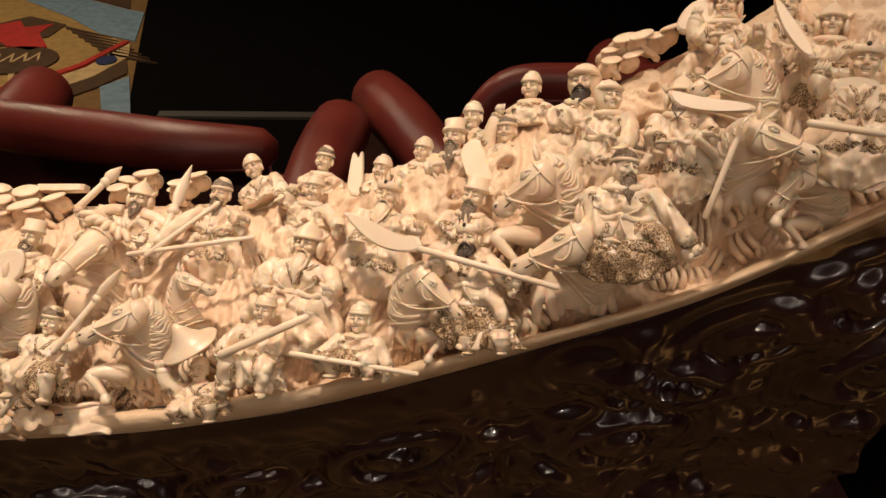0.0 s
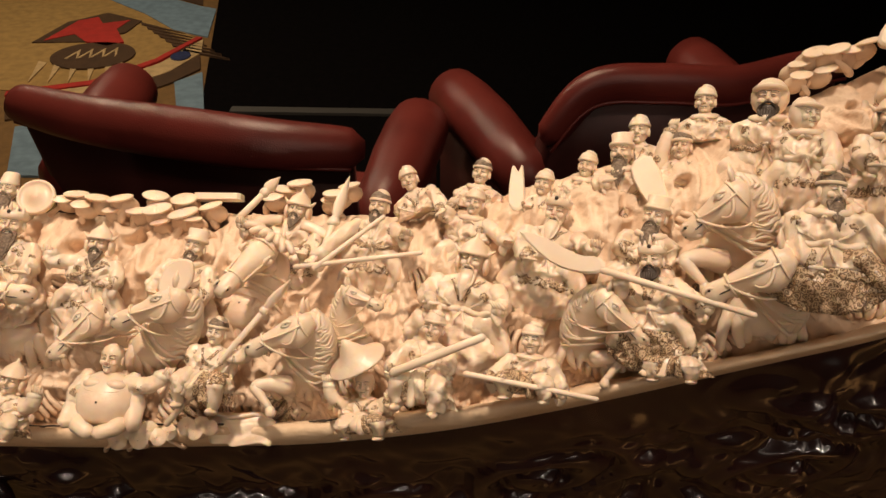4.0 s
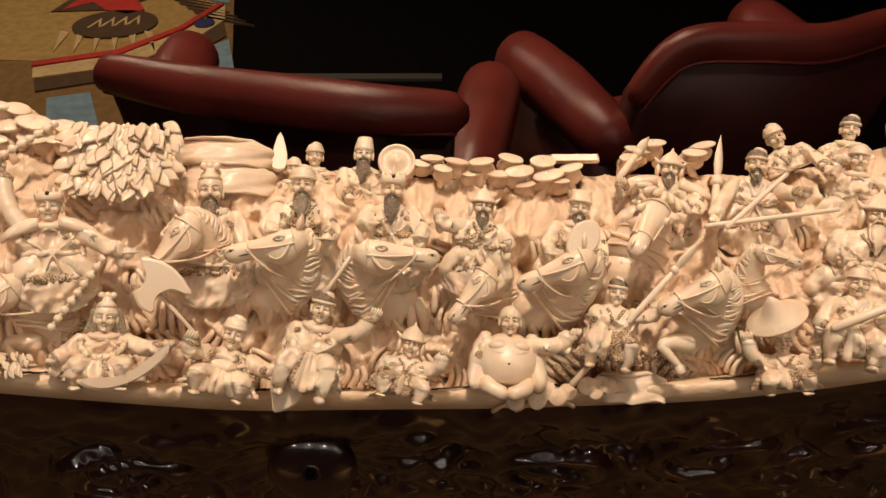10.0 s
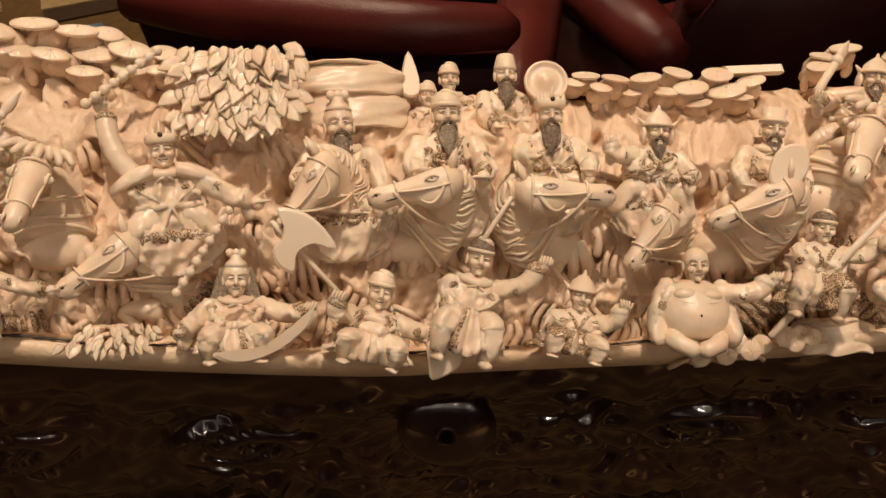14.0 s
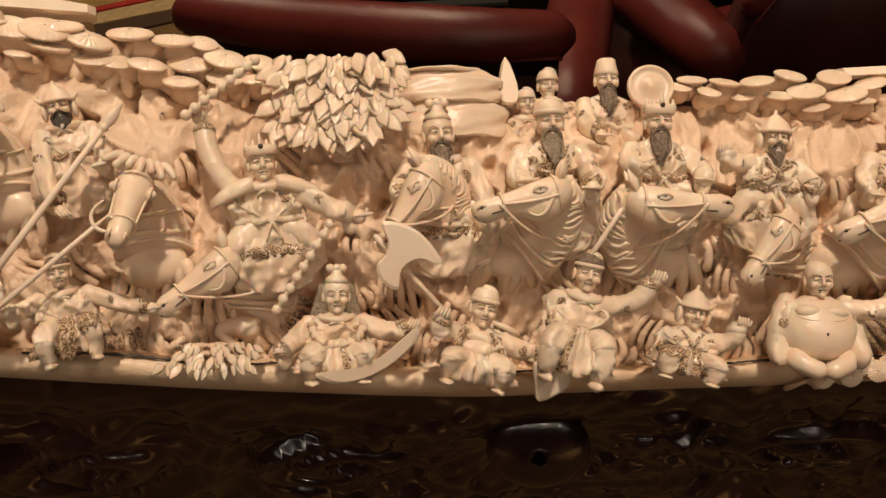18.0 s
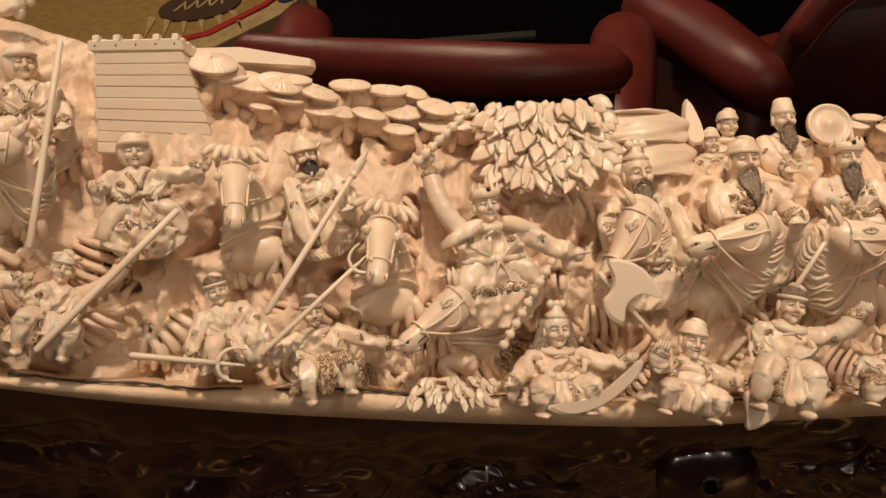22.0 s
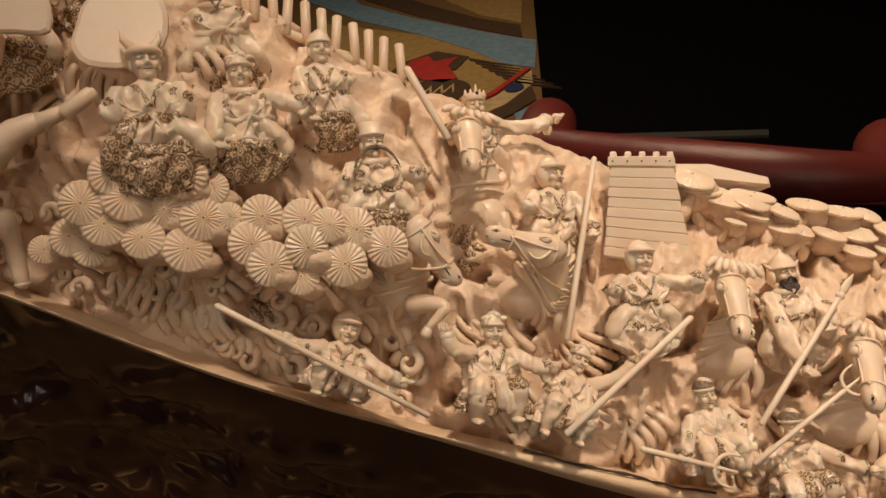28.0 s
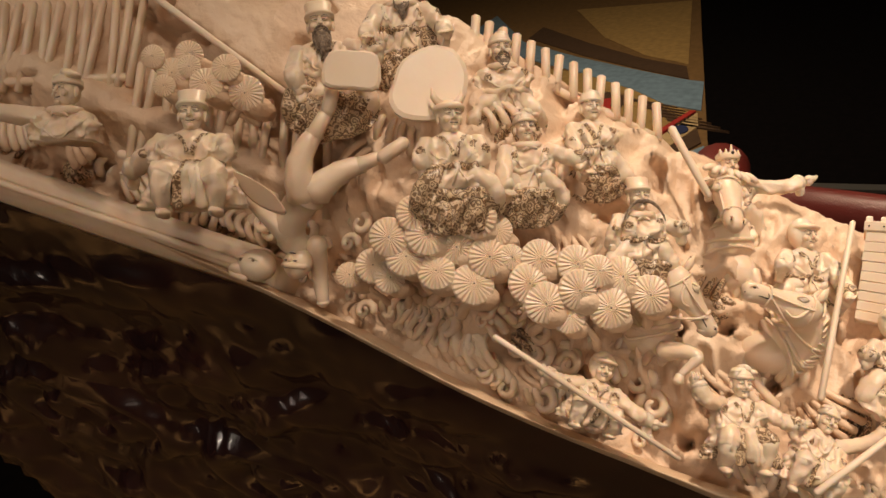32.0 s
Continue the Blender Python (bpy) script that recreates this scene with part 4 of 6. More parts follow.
def leaf_mesh():
    s = Shape()
    rings = []
    for t, w in ((0.0, 0.05), (0.15, 0.18), (0.4, 0.31), (0.7, 0.25), (0.9, 0.11), (1.0, 0.01)):
        y = -0.14 * math.sin(t * 2.6)
        rings.append([(-w, y, -t), (-w * 0.5, y - 0.045, -t), (0, y - 0.02, -t), (w * 0.5, y - 0.045, -t), (w, y, -t), (0, y + 0.07, -t)])
    s.grid(rings, 0)
    return s.mesh("leaf", [IVORY], True)


LEAF = leaf_mesh()


def leaf_tree(label, p, q, count, size=1.0):
    o = spot((p[0] + q[0]) / 2, (p[1] + q[1]) / 2, p[2])
    w, h = abs(q[0] - p[0]), abs(p[1] - q[1])
    s, rnd = Shape(), random.Random(count)
    for k in range(9):
        x, z = rnd.uniform(-0.4, 0.4) * w, rnd.uniform(-0.3, 0.4) * h
        s.ell((x, 0.004, z), (w * 0.13, 0.004, h * 0.11), 0, 10, 6)
        s.arc((0, 0.008, -h * 0.9), (x * 0.3, 0.004, -h * 0.3), (x, 0.002, z), (h * 0.06, h * 0.03), 0, 7, 7, 0.1)
    crown = part("leafy_crown", s, [IVORY_RAW], TUSK, label, Matrix.Translation(o))
    for k in range(count):
        x, z = rnd.uniform(-0.5, 0.5) * w, rnd.uniform(-0.30, 0.55) * h
        ob = new("leaf", LEAF)
        ob.parent = crown
        ob.matrix_basis = Matrix.Translation((x, -0.001 - 0.007 * (0.45 - z / h) - rnd.random() * 0.002, z)) @ pose(0, 0, 0, rnd.uniform(-34, -6), rnd.uniform(-38, 38) - 70 * x / w, rnd.uniform(-20, 20)) @ Matrix.Scale(size * rnd.uniform(0.0085, 0.0135), 4)
    return crown


def boulder(label, p, q, deep=0.013):
    o = spot((p[0] + q[0]) / 2, (p[1] + q[1]) / 2, p[2])
    w, h = abs(q[0] - p[0]), abs(p[1] - q[1])
    s, rnd = Shape(), random.Random(round(w * 1e5))
    rows, n = [], 26
    for i in range(n):
        t = i / (n - 1)
        r = 0.86 + 0.14 * min(1, t * 5) - 0.05 * max(0, t - 0.8) / 0.2
        r *= 1 - 0.03 * (abs(t - 0.22) < 0.03)
        rows.append((w * (0.03 * math.sin(7 * t)), 0.004, h * (0.5 - 1.02 * t), w * 0.5 * r, deep * r * (0.8 + 0.3 * t)))
    s.loft(rows, 0, 48, 0.03, 4, rnd.random() * 6)
    s.loft([(-w * 0.08, 0.002, h * 0.60, w * 0.22, deep * 0.5), (-w * 0.06, 0.002, h * 0.57, w * 0.34, deep * 0.75), (-w * 0.04, 0.003, h * 0.49, w * 0.38, deep * 0.85), (0, 0.004, h * 0.44, w * 0.40, deep * 0.8)], 0, 36, 0.06, 5, 1.0)
    s.v = [tuple(Vector(v) + Vector((1, 0.6, 0.5)) * 0.0026 * noise.noise(Vector(v) * 110 + o * 9)) for v in s.v]
    s.v = [tuple(Vector(v) * (1 + 0.05 * noise.noise(Vector(v) * 150))) for v in s.v]
    return part("boulder", s, [IVORY], TUSK, label, Matrix.Translation(o) @ pose(0, 0, 0, 0, 0, facing(o.x)))


def tower(p, q, r):
    """A square battered tower of plain courses under a battlement; p and q are its top corners, r the foot under q."""
    o = spot(*p)
    e = spot(*q) - o
    foot = spot(*r) - spot(*q)
    w, h = e.x, -foot.z
    rise, turn = e.z / e.x, e.y / e.x
    deep = w * 0.75
    lean = foot.x

    def ring(t, grow=0.0):
        k = 0.012 * w + grow
        x0, x1 = -k - 0.20 * lean * t, w + k + lean * t
        y0, y1 = -k + foot.y * t, deep
        return [(x, y + turn * x, -h * t + rise * x * (1 - t)) for x, y in ((x0, y0), (x1, y0), (x1, y1), (x0, y1))]

    s = Shape()
    s.grid([ring(t) for t in (1.0, 0.5, 0.0)], 0)
    body = part("watchtower", s, [POLISHED], TUSK, "square battered cream tower of plain courses with battlements", Matrix.Translation(o), False)
    n = 9
    for i in range(n):
        c = Shape()
        t0, t1 = 0.10 + 0.90 * i / n, 0.10 + 0.90 * (i + 0.93) / n
        g = 0.00035 + 0.0001 * (i % 3)
        c.grid([ring(t1, g * 0.4), ring(t1 - 0.006, g), ring(t0 + 0.006, g), ring(t0, g * 0.4)], 0)
        part("course", c, [POLISHED], body, smooth=False)
    c = Shape()
    c.grid([ring(0.09, 0.0004), ring(0.08, 0.0012), ring(0.0, 0.0013), ring(-0.01, 0.0009)], 0)
    part("parapet", c, [POLISHED], body, smooth=False)
    m = Shape()
    u = w / 17
    m.grid([[(-u, -u, 0), (u, -u, 0), (u, u, 0), (-u, u, 0)], [(-u, -u, u * 1.5), (u, -u, u * 1.5), (u, u, u * 1.5), (-u, u, u * 1.5)], [(-u * 0.7, -u * 0.7, u * 1.9), (u * 0.7, -u * 0.7, u * 1.9), (u * 0.7, u * 0.7, u * 1.9), (-u * 0.7, u * 0.7, u * 1.9)]], 0)
    me = m.mesh("merlon", [POLISHED], False)
    dot = Shape()
    dot.ell((0, 0, 0), (u * 0.30, u * 0.12, u * 0.30), 0, 8, 5)
    hole = dot.mesh("arrow_slit", [INK])
    for k in range(5):
        x = w * k / 4
        for y in ((0, deep) if 0 < k < 4 else (0, deep / 3, deep * 2 / 3, deep)):
            ob = new("merlon", me)
            ob.parent = body
            ob.location = (x, y + turn * x, rise * x + 0.0001)
        ob = new("arrow_slit", hole)
        ob.parent = body
        ob.location = (x, turn * x - 0.0016, rise * x - h * 0.045)
    return body


def shield(label, p, r):
    """A round dished shield with a raised rim, upright behind the riders."""
    o = spot(*p)
    s, rings, n = Shape(), [], 40
    for k, y in ((0.85, 0.22), (1.0, 0.12), (1.0, -0.06), (0.93, -0.14), (0.84, -0.10), (0.80, 0.02), (0.55, -0.08), (0.30, -0.14), (0.24, -0.24), (0.06, -0.28)):
        rings.append([(r * k * math.cos(2 * math.pi * j / n), r * y, r * k * math.sin(2 * math.pi * j / n)) for j in range(n)])
    s.grid(rings, 0)
    return part("round_shield", s, [IVORY], TUSK, label, Matrix.Translation(o) @ pose(0, 0, 0, -12, 0, facing(p[0])))


def cone_hat(label, p, r, roll):
    """A shallow pointed hat with a thin brim."""
    s, rings, n = Shape(), [], 40
    for k, z in ((0.55, -0.10), (0.94, -0.05), (1.0, 0.0), (0.97, 0.05), (0.66, 0.16), (0.40, 0.42), (0.20, 0.72), (0.06, 0.92)):
        rings.append([(r * k * math.cos(2 * math.pi * j / n), 0.8 * r * k * math.sin(2 * math.pi * j / n), r * (z + 0.02 * math.sin(3 * 2 * math.pi * j / n))) for j in range(n)])
    s.grid(rings, 0)
    return part("cone_hat", s, [IVORY], TUSK, label, Matrix.Translation(spot(*p)) @ pose(0, 0, 0, 38, roll, facing(p[0])))


def acrobat(label, head, limbs, r):
    """An upside-down tumbler, as a single mesh: limbs are points on the face with radii."""
    o = spot(*head)
    s = Shape()
    for points, radii in limbs:
        p = [spot(*q) - o for q in points]
        if len(p) == 3:
            s.arc(p[0], p[1] * 2 - (p[0] + p[2]) / 2, p[2], (radii[0], radii[-1]), 0, 10, 14, 0.04)
            s.tube([p[2] * 1.04 - p[1] * 0.04, p[2]], [radii[-1] * 1.08, radii[-1] * 1.10], 0, 14)
        else:
            s.tube([p[0], (p[0] + p[1]) / 2, p[1]], [radii[0], (radii[0] + radii[1]) / 2, radii[1]], 0, 12)
    s.ell((0, 0, 0), (r, r * 0.9, r * 1.1), 0, 14, 10)
    s.tube([(-0.9 * r, -0.3 * r, -0.25 * r), (0, -1.0 * r, -0.35 * r), (0.9 * r, -0.3 * r, -0.25 * r)], [r * 0.22] * 3, 0, 8)
    s.ell((0, -0.92 * r, 0.12 * r), (r * 0.16, r * 0.2, r * 0.26), 0, 8, 6)
    for x in (-1, 1):
        s.ell((0.36 * r * x, -0.82 * r, 0.0), (r * 0.18, r * 0.06, r * 0.05), 2, 8, 5)
    s.arc((-0.25 * r, -0.80 * r, 0.48 * r), (0, -0.92 * r, 0.54 * r), (0.25 * r, -0.80 * r, 0.48 * r), (r * 0.035, r * 0.035), 2, 6, 5)
    ob = new("carved_acrobat", s.mesh("carved_acrobat", FIGURE_MATS))
    ob.parent, ob.location = TUSK, o
    return tagged(ob, label)


def skull(label, p, r):
    o = spot(*p)
    s = Shape()
    s.ell((0, 0, 0), (r * 1.2, r, r * 0.95), 0, 18, 12)
    s.ell((-0.9 * r, -0.3 * r, -0.35 * r), (r * 0.8, r * 0.6, r * 0.4), 0, 14, 9)
    s.tube([(-1.9 * r, -0.1 * r, -0.2 * r), (-1.2 * r, -0.5 * r, -0.7 * r), (-0.2 * r, -0.5 * r, -0.9 * r)], [r * 0.16, r * 0.24, r * 0.18], 0, 9)
    for x in (-0.45, 0.35):
        s.ell((x * r, -0.84 * r, 0.12 * r), (r * 0.20, r * 0.10, r * 0.13), 3, 10, 7)
        s.arc((x * r - 0.3 * r, -0.86 * r, 0.16 * r), (x * r, -1.02 * r, 0.42 * r), (x * r + 0.3 * r, -0.86 * r, 0.16 * r), (r * 0.09, r * 0.06), 0, 7, 6)
    ob = new("carved_skull", s.mesh("carved_skull", FIGURE_MATS))
    ob.parent, ob.location = TUSK, o
    return tagged(ob, label)


def railing(p, q, count, h):
    o = spot(*p)
    s = Shape()
    e = spot(*q) - o
    s.tube([Vector((0, 0, -h * 0.9)), e / 2 + Vector((0, 0, -h * 0.9)), e + Vector((0, 0, -h * 0.9))], [0.0016] * 3, 0, 8)
    rail = part("railing", s, [IVORY], TUSK, "cream railing of flat upright boards", Matrix.Translation(o))
    w = e.length / count * 0.32
    c = Shape()
    c.loft([(0, 0, 0.05 * h, w * 0.7, 0.0012), (0, 0, 0.02 * h, w, 0.0018), (0, 0, -h * 0.5, w, 0.0018), (0, 0, -h, w * 0.95, 0.0018)], 0, 10)
    me = c.mesh("board", [IVORY])
    for k in range(count):
        a, b = p[0] + (q[0] - p[0]) * k / (count - 1), p[1] + (q[1] - p[1]) * k / (count - 1)
        ob = new("board", me)
        ob.parent = rail
        ob.matrix_basis = Matrix.Translation(spot(a, b, p[2]) - o) @ pose(0, 0, 0, 0, -6 + 4 * math.sin(k * 2.3), facing(a))
    return rail


def boat(p, q):
    o = spot(*p)
    s, rings = Shape(), []
    for i in range(40):
        t = i / 39
        a, b = p[0] + (q[0] - p[0]) * t, p[1] + (q[1] - p[1]) * t - 0.002 * math.sin(math.pi * t)
        w = 0.006 + 0.010 * math.sin(math.pi * min(1, t * 1.1 + 0.05))
        rings.append([spot(a, b + 0.004, w) - o, spot(a, b + 0.0055, w + 0.002) - o, spot(a, b + 0.002, w + 0.003) - o, spot(a, b - 0.004, w + 0.0005) - o, spot(a, b - 0.008, w - 0.004) - o, spot(a, b - 0.010, -0.02) - o, spot(a, b + 0.002, -0.02) - o])
    s.grid(rings, 0)
    s.tube([spot(p[0] + (q[0] - p[0]) * t, p[1] + (q[1] - p[1]) * t - 0.002 * math.sin(math.pi * t) - 0.002, 0.009 + 0.010 * math.sin(math.pi * min(1, t * 1.1 + 0.05))) - o for t in (i / 20 for i in range(21))], [0.0014] * 21, 0, 7)
    return part("boat", s, [IVORY], TUSK, "long narrow cream boat with a stepped gunwale", Matrix.Translation(o))


# riders and walkers between the leaf tree and the general
person('carved_rider', 'carved rider swinging a jointed whip, broad face, tall hat', -0.0931, 0.0483, 0.0051, 0.0113, -5, hands=((-0.1138, 0.0647, 0.0071), (-0.0612, 0.0293, 0.0111)), hat='crown', body='rider', cape=True)
person('carved_rider', 'carved rider with a long dark beard and a topknot', -0.0348, 0.0595, -0.0025, 0.0135, -2, hands=((-0.0480, 0.0359, 0.0025), (-0.0175, 0.0212, 0.0005)), hat='bun', beard='long', body='rider')
person('carved_rider', 'carved elder with an etched bib of grey beard', 0.0064, 0.0626, 0.0050, 0.0131, 1, hands=((-0.0048, 0.0397, 0.0090), (0.0198, 0.0364, 0.0130)), hat='cap', beard='bib', body='rider')
person('carved_rider', 'carved rider with dark beard and etched sash', 0.0472, 0.0618, 0.0037, 0.0122, 3, hands=((0.0370, 0.0437, 0.0067), (0.0607, 0.0382, 0.0067)), hat='crown', beard='long', body='rider', sash=True)
person('carved_rider', 'carved armoured rider, one hand raised', 0.0889, 0.0536, 0.0047, 0.0109, 6, hands=((0.0682, 0.0488, 0.0077), (0.0996, 0.0337, 0.0077)), hat='helmet', beard='goatee', body='rider', sash=True)
person('carved_rider', 'carved official with dark beard and an oval fan', 0.1334, 0.0527, 0.0046, 0.0110, 9, hands=((0.1180, 0.0314, 0.0096), (0.1405, 0.0280, 0.0096)), hat='official', beard='goatee', body='rider')
blade('oval_fan', 'plain cream oval hand fan', ((0.1245, 0.0345, 0.0115), (0.1273, 0.0417, 0.0115), (0.1325, 0.0452, 0.0115), (0.1382, 0.0442, 0.0115), (0.1393, 0.0373, 0.0115), (0.1362, 0.0316, 0.0115), (0.1301, 0.0296, 0.0115), (0.1256, 0.0302, 0.0115)), 0.0012)
person('carved_general', 'carved general in a knobbed helmet and wide cape', 0.1782, 0.0729, 0.0005, 0.0108, 11, hands=((0.1529, 0.0648, 0.0045), (0.1840, 0.0496, 0.0065)), hat='helmet', beard='goatee', body='rider', cape=True, wide=1.35)
person('carved_onlooker', 'small carved laughing onlooker behind the riders', 0.0078, 0.0812, -0.0111, 0.0096, 1, hat='cap', body='bust')
person('carved_onlooker', 'small carved onlooker with a tall cap and dark beard', 0.0315, 0.0827, -0.0103, 0.0111, 2, hands=((0.0264, 0.0584, -0.0043),), hat='tall', beard='long', body='rider')
person('carved_onlooker', 'small carved onlooker behind the elder', -0.0013, 0.0734, -0.0094, 0.0085, 1, hat='cap', body='bust')
shield('round cream shield with a raised rim', (0.0480, 0.0785, -0.0060), 0.0092)
blade('lance_tip', 'pointed cream lance tip', ((-0.0109, 0.0735, -0.0080), (-0.0116, 0.0818, -0.0080), (-0.0089, 0.0930, -0.0080), (-0.0047, 0.0817, -0.0080), (-0.0050, 0.0734, -0.0080)), 0.0020)
person('carved_walker', 'carved warrior with loose grey hair and bead necklace', -0.0704, 0.0025, 0.0086, 0.0110, 2, hands=((-0.0885, -0.0159, 0.0146), (-0.0452, -0.0094, 0.0166)), hat='bun', body='squat', hair=True, beads=True)
person('carved_walker', 'carved stout axe bearer with an open vest', -0.0202, -0.0047, 0.0117, 0.0115, 14, hands=((-0.0346, -0.0057, 0.0217), (0.0036, -0.0200, 0.0180)), hat='cap', body='squat', vest=True)
person('carved_walker', 'carved stout man with headband, one hand raised', 0.0174, 0.0064, 0.0120, 0.0115, 14, hands=((0.0091, -0.0241, 0.0160), (0.0408, 0.0037, 0.0180)), hat='band', body='squat')
person('carved_walker', 'carved kneeling warrior with dark etched robe', 0.0563, -0.0093, 0.0100, 0.0105, 13, hands=((0.0441, -0.0290, 0.0140), (0.0714, -0.0138, 0.0180)), hat='helmet', body='squat', etched=True)
person('carved_monk', 'carved laughing bald monk with bare round belly', 0.1007, 0.0012, 0.0105, 0.0115, 4, hands=((0.0852, -0.0231, 0.0165), (0.1283, -0.0050, 0.0140)), hat='bald', body='monk')
person('carved_walker', 'carved spear bearer leaning on a long shaft', 0.1481, 0.0136, 0.0085, 0.0100, 10, hands=((0.1440, -0.0067, 0.0160), (0.1662, 0.0080, 0.0130)), hat='band', body='squat', etched=True)
rod('spear', 'long cream spear shaft', (0.1279, -0.0265, 0.0155), (0.1826, 0.0367, 0.0155), 0.0015, tip=2.0)
blade('cutlass', 'plain cream curved cutlass blade', ((-0.0753, -0.0220, 0.0179), (-0.0598, -0.0207, 0.0179), (-0.0486, -0.0136, 0.0179), (-0.0420, -0.0084, 0.0179), (-0.0433, -0.0141, 0.0179), (-0.0536, -0.0223, 0.0179), (-0.0645, -0.0260, 0.0179), (-0.0716, -0.0255, 0.0179)), 0.0012)
blade('axe_blade', 'plain cream crescent axe blade', ((-0.0519, 0.0269, 0.0164), (-0.0429, 0.0249, 0.0164), (-0.0368, 0.0193, 0.0164), (-0.0333, 0.0124, 0.0164), (-0.0398, 0.0144, 0.0164), (-0.0451, 0.0123, 0.0164), (-0.0473, 0.0089, 0.0164), (-0.0482, 0.0040, 0.0164), (-0.0531, 0.0073, 0.0164), (-0.0543, 0.0125, 0.0164), (-0.0514, 0.0157, 0.0164), (-0.0504, 0.0206, 0.0164)), 0.0012)
rod('axe_shaft', 'plain cream axe shaft', (-0.0549, 0.0221, 0.0149), (-0.0329, -0.0047, 0.0149), 0.0010)
blade('axe_blade', 'plain cream crescent axe blade', ((-0.0031, -0.0240, 0.0185), (0.0023, -0.0218, 0.0185), (0.0048, -0.0268, 0.0185), (0.0099, -0.0293, 0.0185), (0.0068, -0.0347, 0.0185), (-0.0019, -0.0380, 0.0185), (-0.0029, -0.0318, 0.0185)), 0.0012)
rod('whip', 'jointed cream whip of bead-like links', (-0.1157, 0.0644, 0.0088), (-0.0967, 0.0855, 0.0088), 0.0018, beads=9)
rod('whip', 'jointed cream whip of bead-like links', (-0.0894, -0.0013, 0.0063), (-0.0709, 0.0271, 0.0063), 0.0017, beads=9)
rod('short_sword', 'plain cream short sword', (0.1525, 0.0678, 0.0026), (0.1688, 0.0887, 0.0026), 0.0018, tip=1.0)
rod('spear', 'cream spear with a leaf-shaped head', (0.1936, 0.0521, 0.0021), (0.2024, 0.0892, 0.0021), 0.0019, tip=2.2, knob=True)
rod('staff', 'thin cream staff behind a horse', (0.0188, 0.0134, 0.0090), (0.0299, 0.0292, 0.0090), 0.0010)
horse('carved horse in profile with plaited mane', (-0.1034, 0.0174, 0.0015), (-0.1229, 0.0011, 0.0055), (-0.0979, -0.0016, -0.0025), eye=1)
horse('carved horse looking round, mane combed back', (-0.0378, 0.0440, 0.0035), (-0.0525, 0.0191, 0.0095), (-0.0360, 0.0022, -0.0005), eye=1)
horse('carved horse in profile with thin bridle', (0.0086, 0.0365, 0.0084), (-0.0205, 0.0300, 0.0084), (-0.0064, 0.0107, 0.0044), eye=1)
horse('carved horse in profile, mane in waves', (0.0345, 0.0315, 0.0071), (0.0664, 0.0291, 0.0071), (0.0452, 0.0127, 0.0031), eye=1)
horse('carved horse bowing its head', (0.0908, 0.0241, -0.0009), (0.0749, 0.0025, 0.0051), (0.0937, -0.0004, -0.0049), eye=1)
horse('carved horse in profile with rolled chest strap', (0.1338, 0.0292, 0.0105), (0.1055, 0.0177, 0.0105), (0.1164, -0.0051, 0.0065), eye=1)
horse('carved horse seen head-on', (0.1682, 0.0532, 0.0028), (0.1529, 0.0309, 0.0168), (0.1605, 0.0147, -0.0012), front=True)
horse('carved horse with blown mane, head low', (0.1906, 0.0192, 0.0101), (0.1657, 0.0067, 0.0101), (0.1839, -0.0079, 0.0061), eye=1, mane=1.5)
# toward the thick right-hand end
person('carved_walker', 'carved bald beggar under a wide brimmed hat', 0.2159, -0.0075, 0.0105, 0.0095, -3, hands=((0.1999, -0.0060, 0.0158), (0.2275, -0.0124, 0.0178)), hat='bald', body='squat', etched=True)
cone_hat('wide cream cone hat tipped to one side', (0.2126, 0.0025, 0.0125), 0.0131, -24)
person('carved_walker', 'carved youth in a flat cap holding a club', 0.2446, 0.0167, 0.0117, 0.0103, 10, hands=((0.2269, -0.0019, 0.0177), (0.2500, 0.0003, 0.0197)), hat='cap', body='squat')
rod('club', 'plain cream wooden-looking club', (0.2288, -0.0015, 0.0208), (0.2644, 0.0132, 0.0208), 0.0019)
person('carved_walker', 'carved crouching man with a smooth round cap', 0.2849, 0.0125, 0.0091, 0.0101, 5, hands=((0.2677, -0.0034, 0.0171), (0.2962, -0.0085, 0.0171)), hat='cap', body='squat', etched=True)
rod('staff', 'plain cream staff held level', (0.2577, -0.0012, 0.0203), (0.3085, -0.0098, 0.0203), 0.0012)
person('carved_general', 'carved general with white forked beard, broad armour', 0.2607, 0.0468, 0.0024, 0.0127, 11, hands=((0.2422, 0.0275, 0.0064), (0.2721, 0.0252, 0.0064)), hat='helmet', beard='white', body='rider', wide=1.3)
person('carved_rider', 'carved bearded rider with crossed swords', 0.2173, 0.0739, 0.0025, 0.0110, 8, hands=((0.1903, 0.0458, 0.0125), (0.2319, 0.0580, 0.0105)), hat='band', beard='goatee', body='rider')
rod('sword', 'thin cream sword', (0.1842, 0.0422, 0.0155), (0.2387, 0.0486, 0.0155), 0.0012)
rod('sword', 'thin cream sword', (0.1926, 0.0414, 0.0167), (0.2215, 0.0656, 0.0167), 0.0012)
person('carved_onlooker', 'small carved figure leaning with long sleeve', 0.2306, 0.0889, -0.0041, 0.0101, -21, hands=((0.2471, 0.0704, 0.0019),), hat='cap', body='bust')
person('carved_onlooker', 'small carved youth with a dark headband', 0.2651, 0.0922, -0.0103, 0.0101, 10, hat='band', body='bust')
person('carved_rider', 'carved smiling youth with raised pole', 0.2616, 0.0749, -0.0021, 0.0101, 10, hands=((0.2516, 0.0747, 0.0019), (0.2757, 0.0538, 0.0059)), hat='cap', body='rider')
person('carved_onlooker', 'small carved figure in a spotted cap', 0.2932, 0.0842, -0.0092, 0.0098, 12, hat='cap', body='bust')
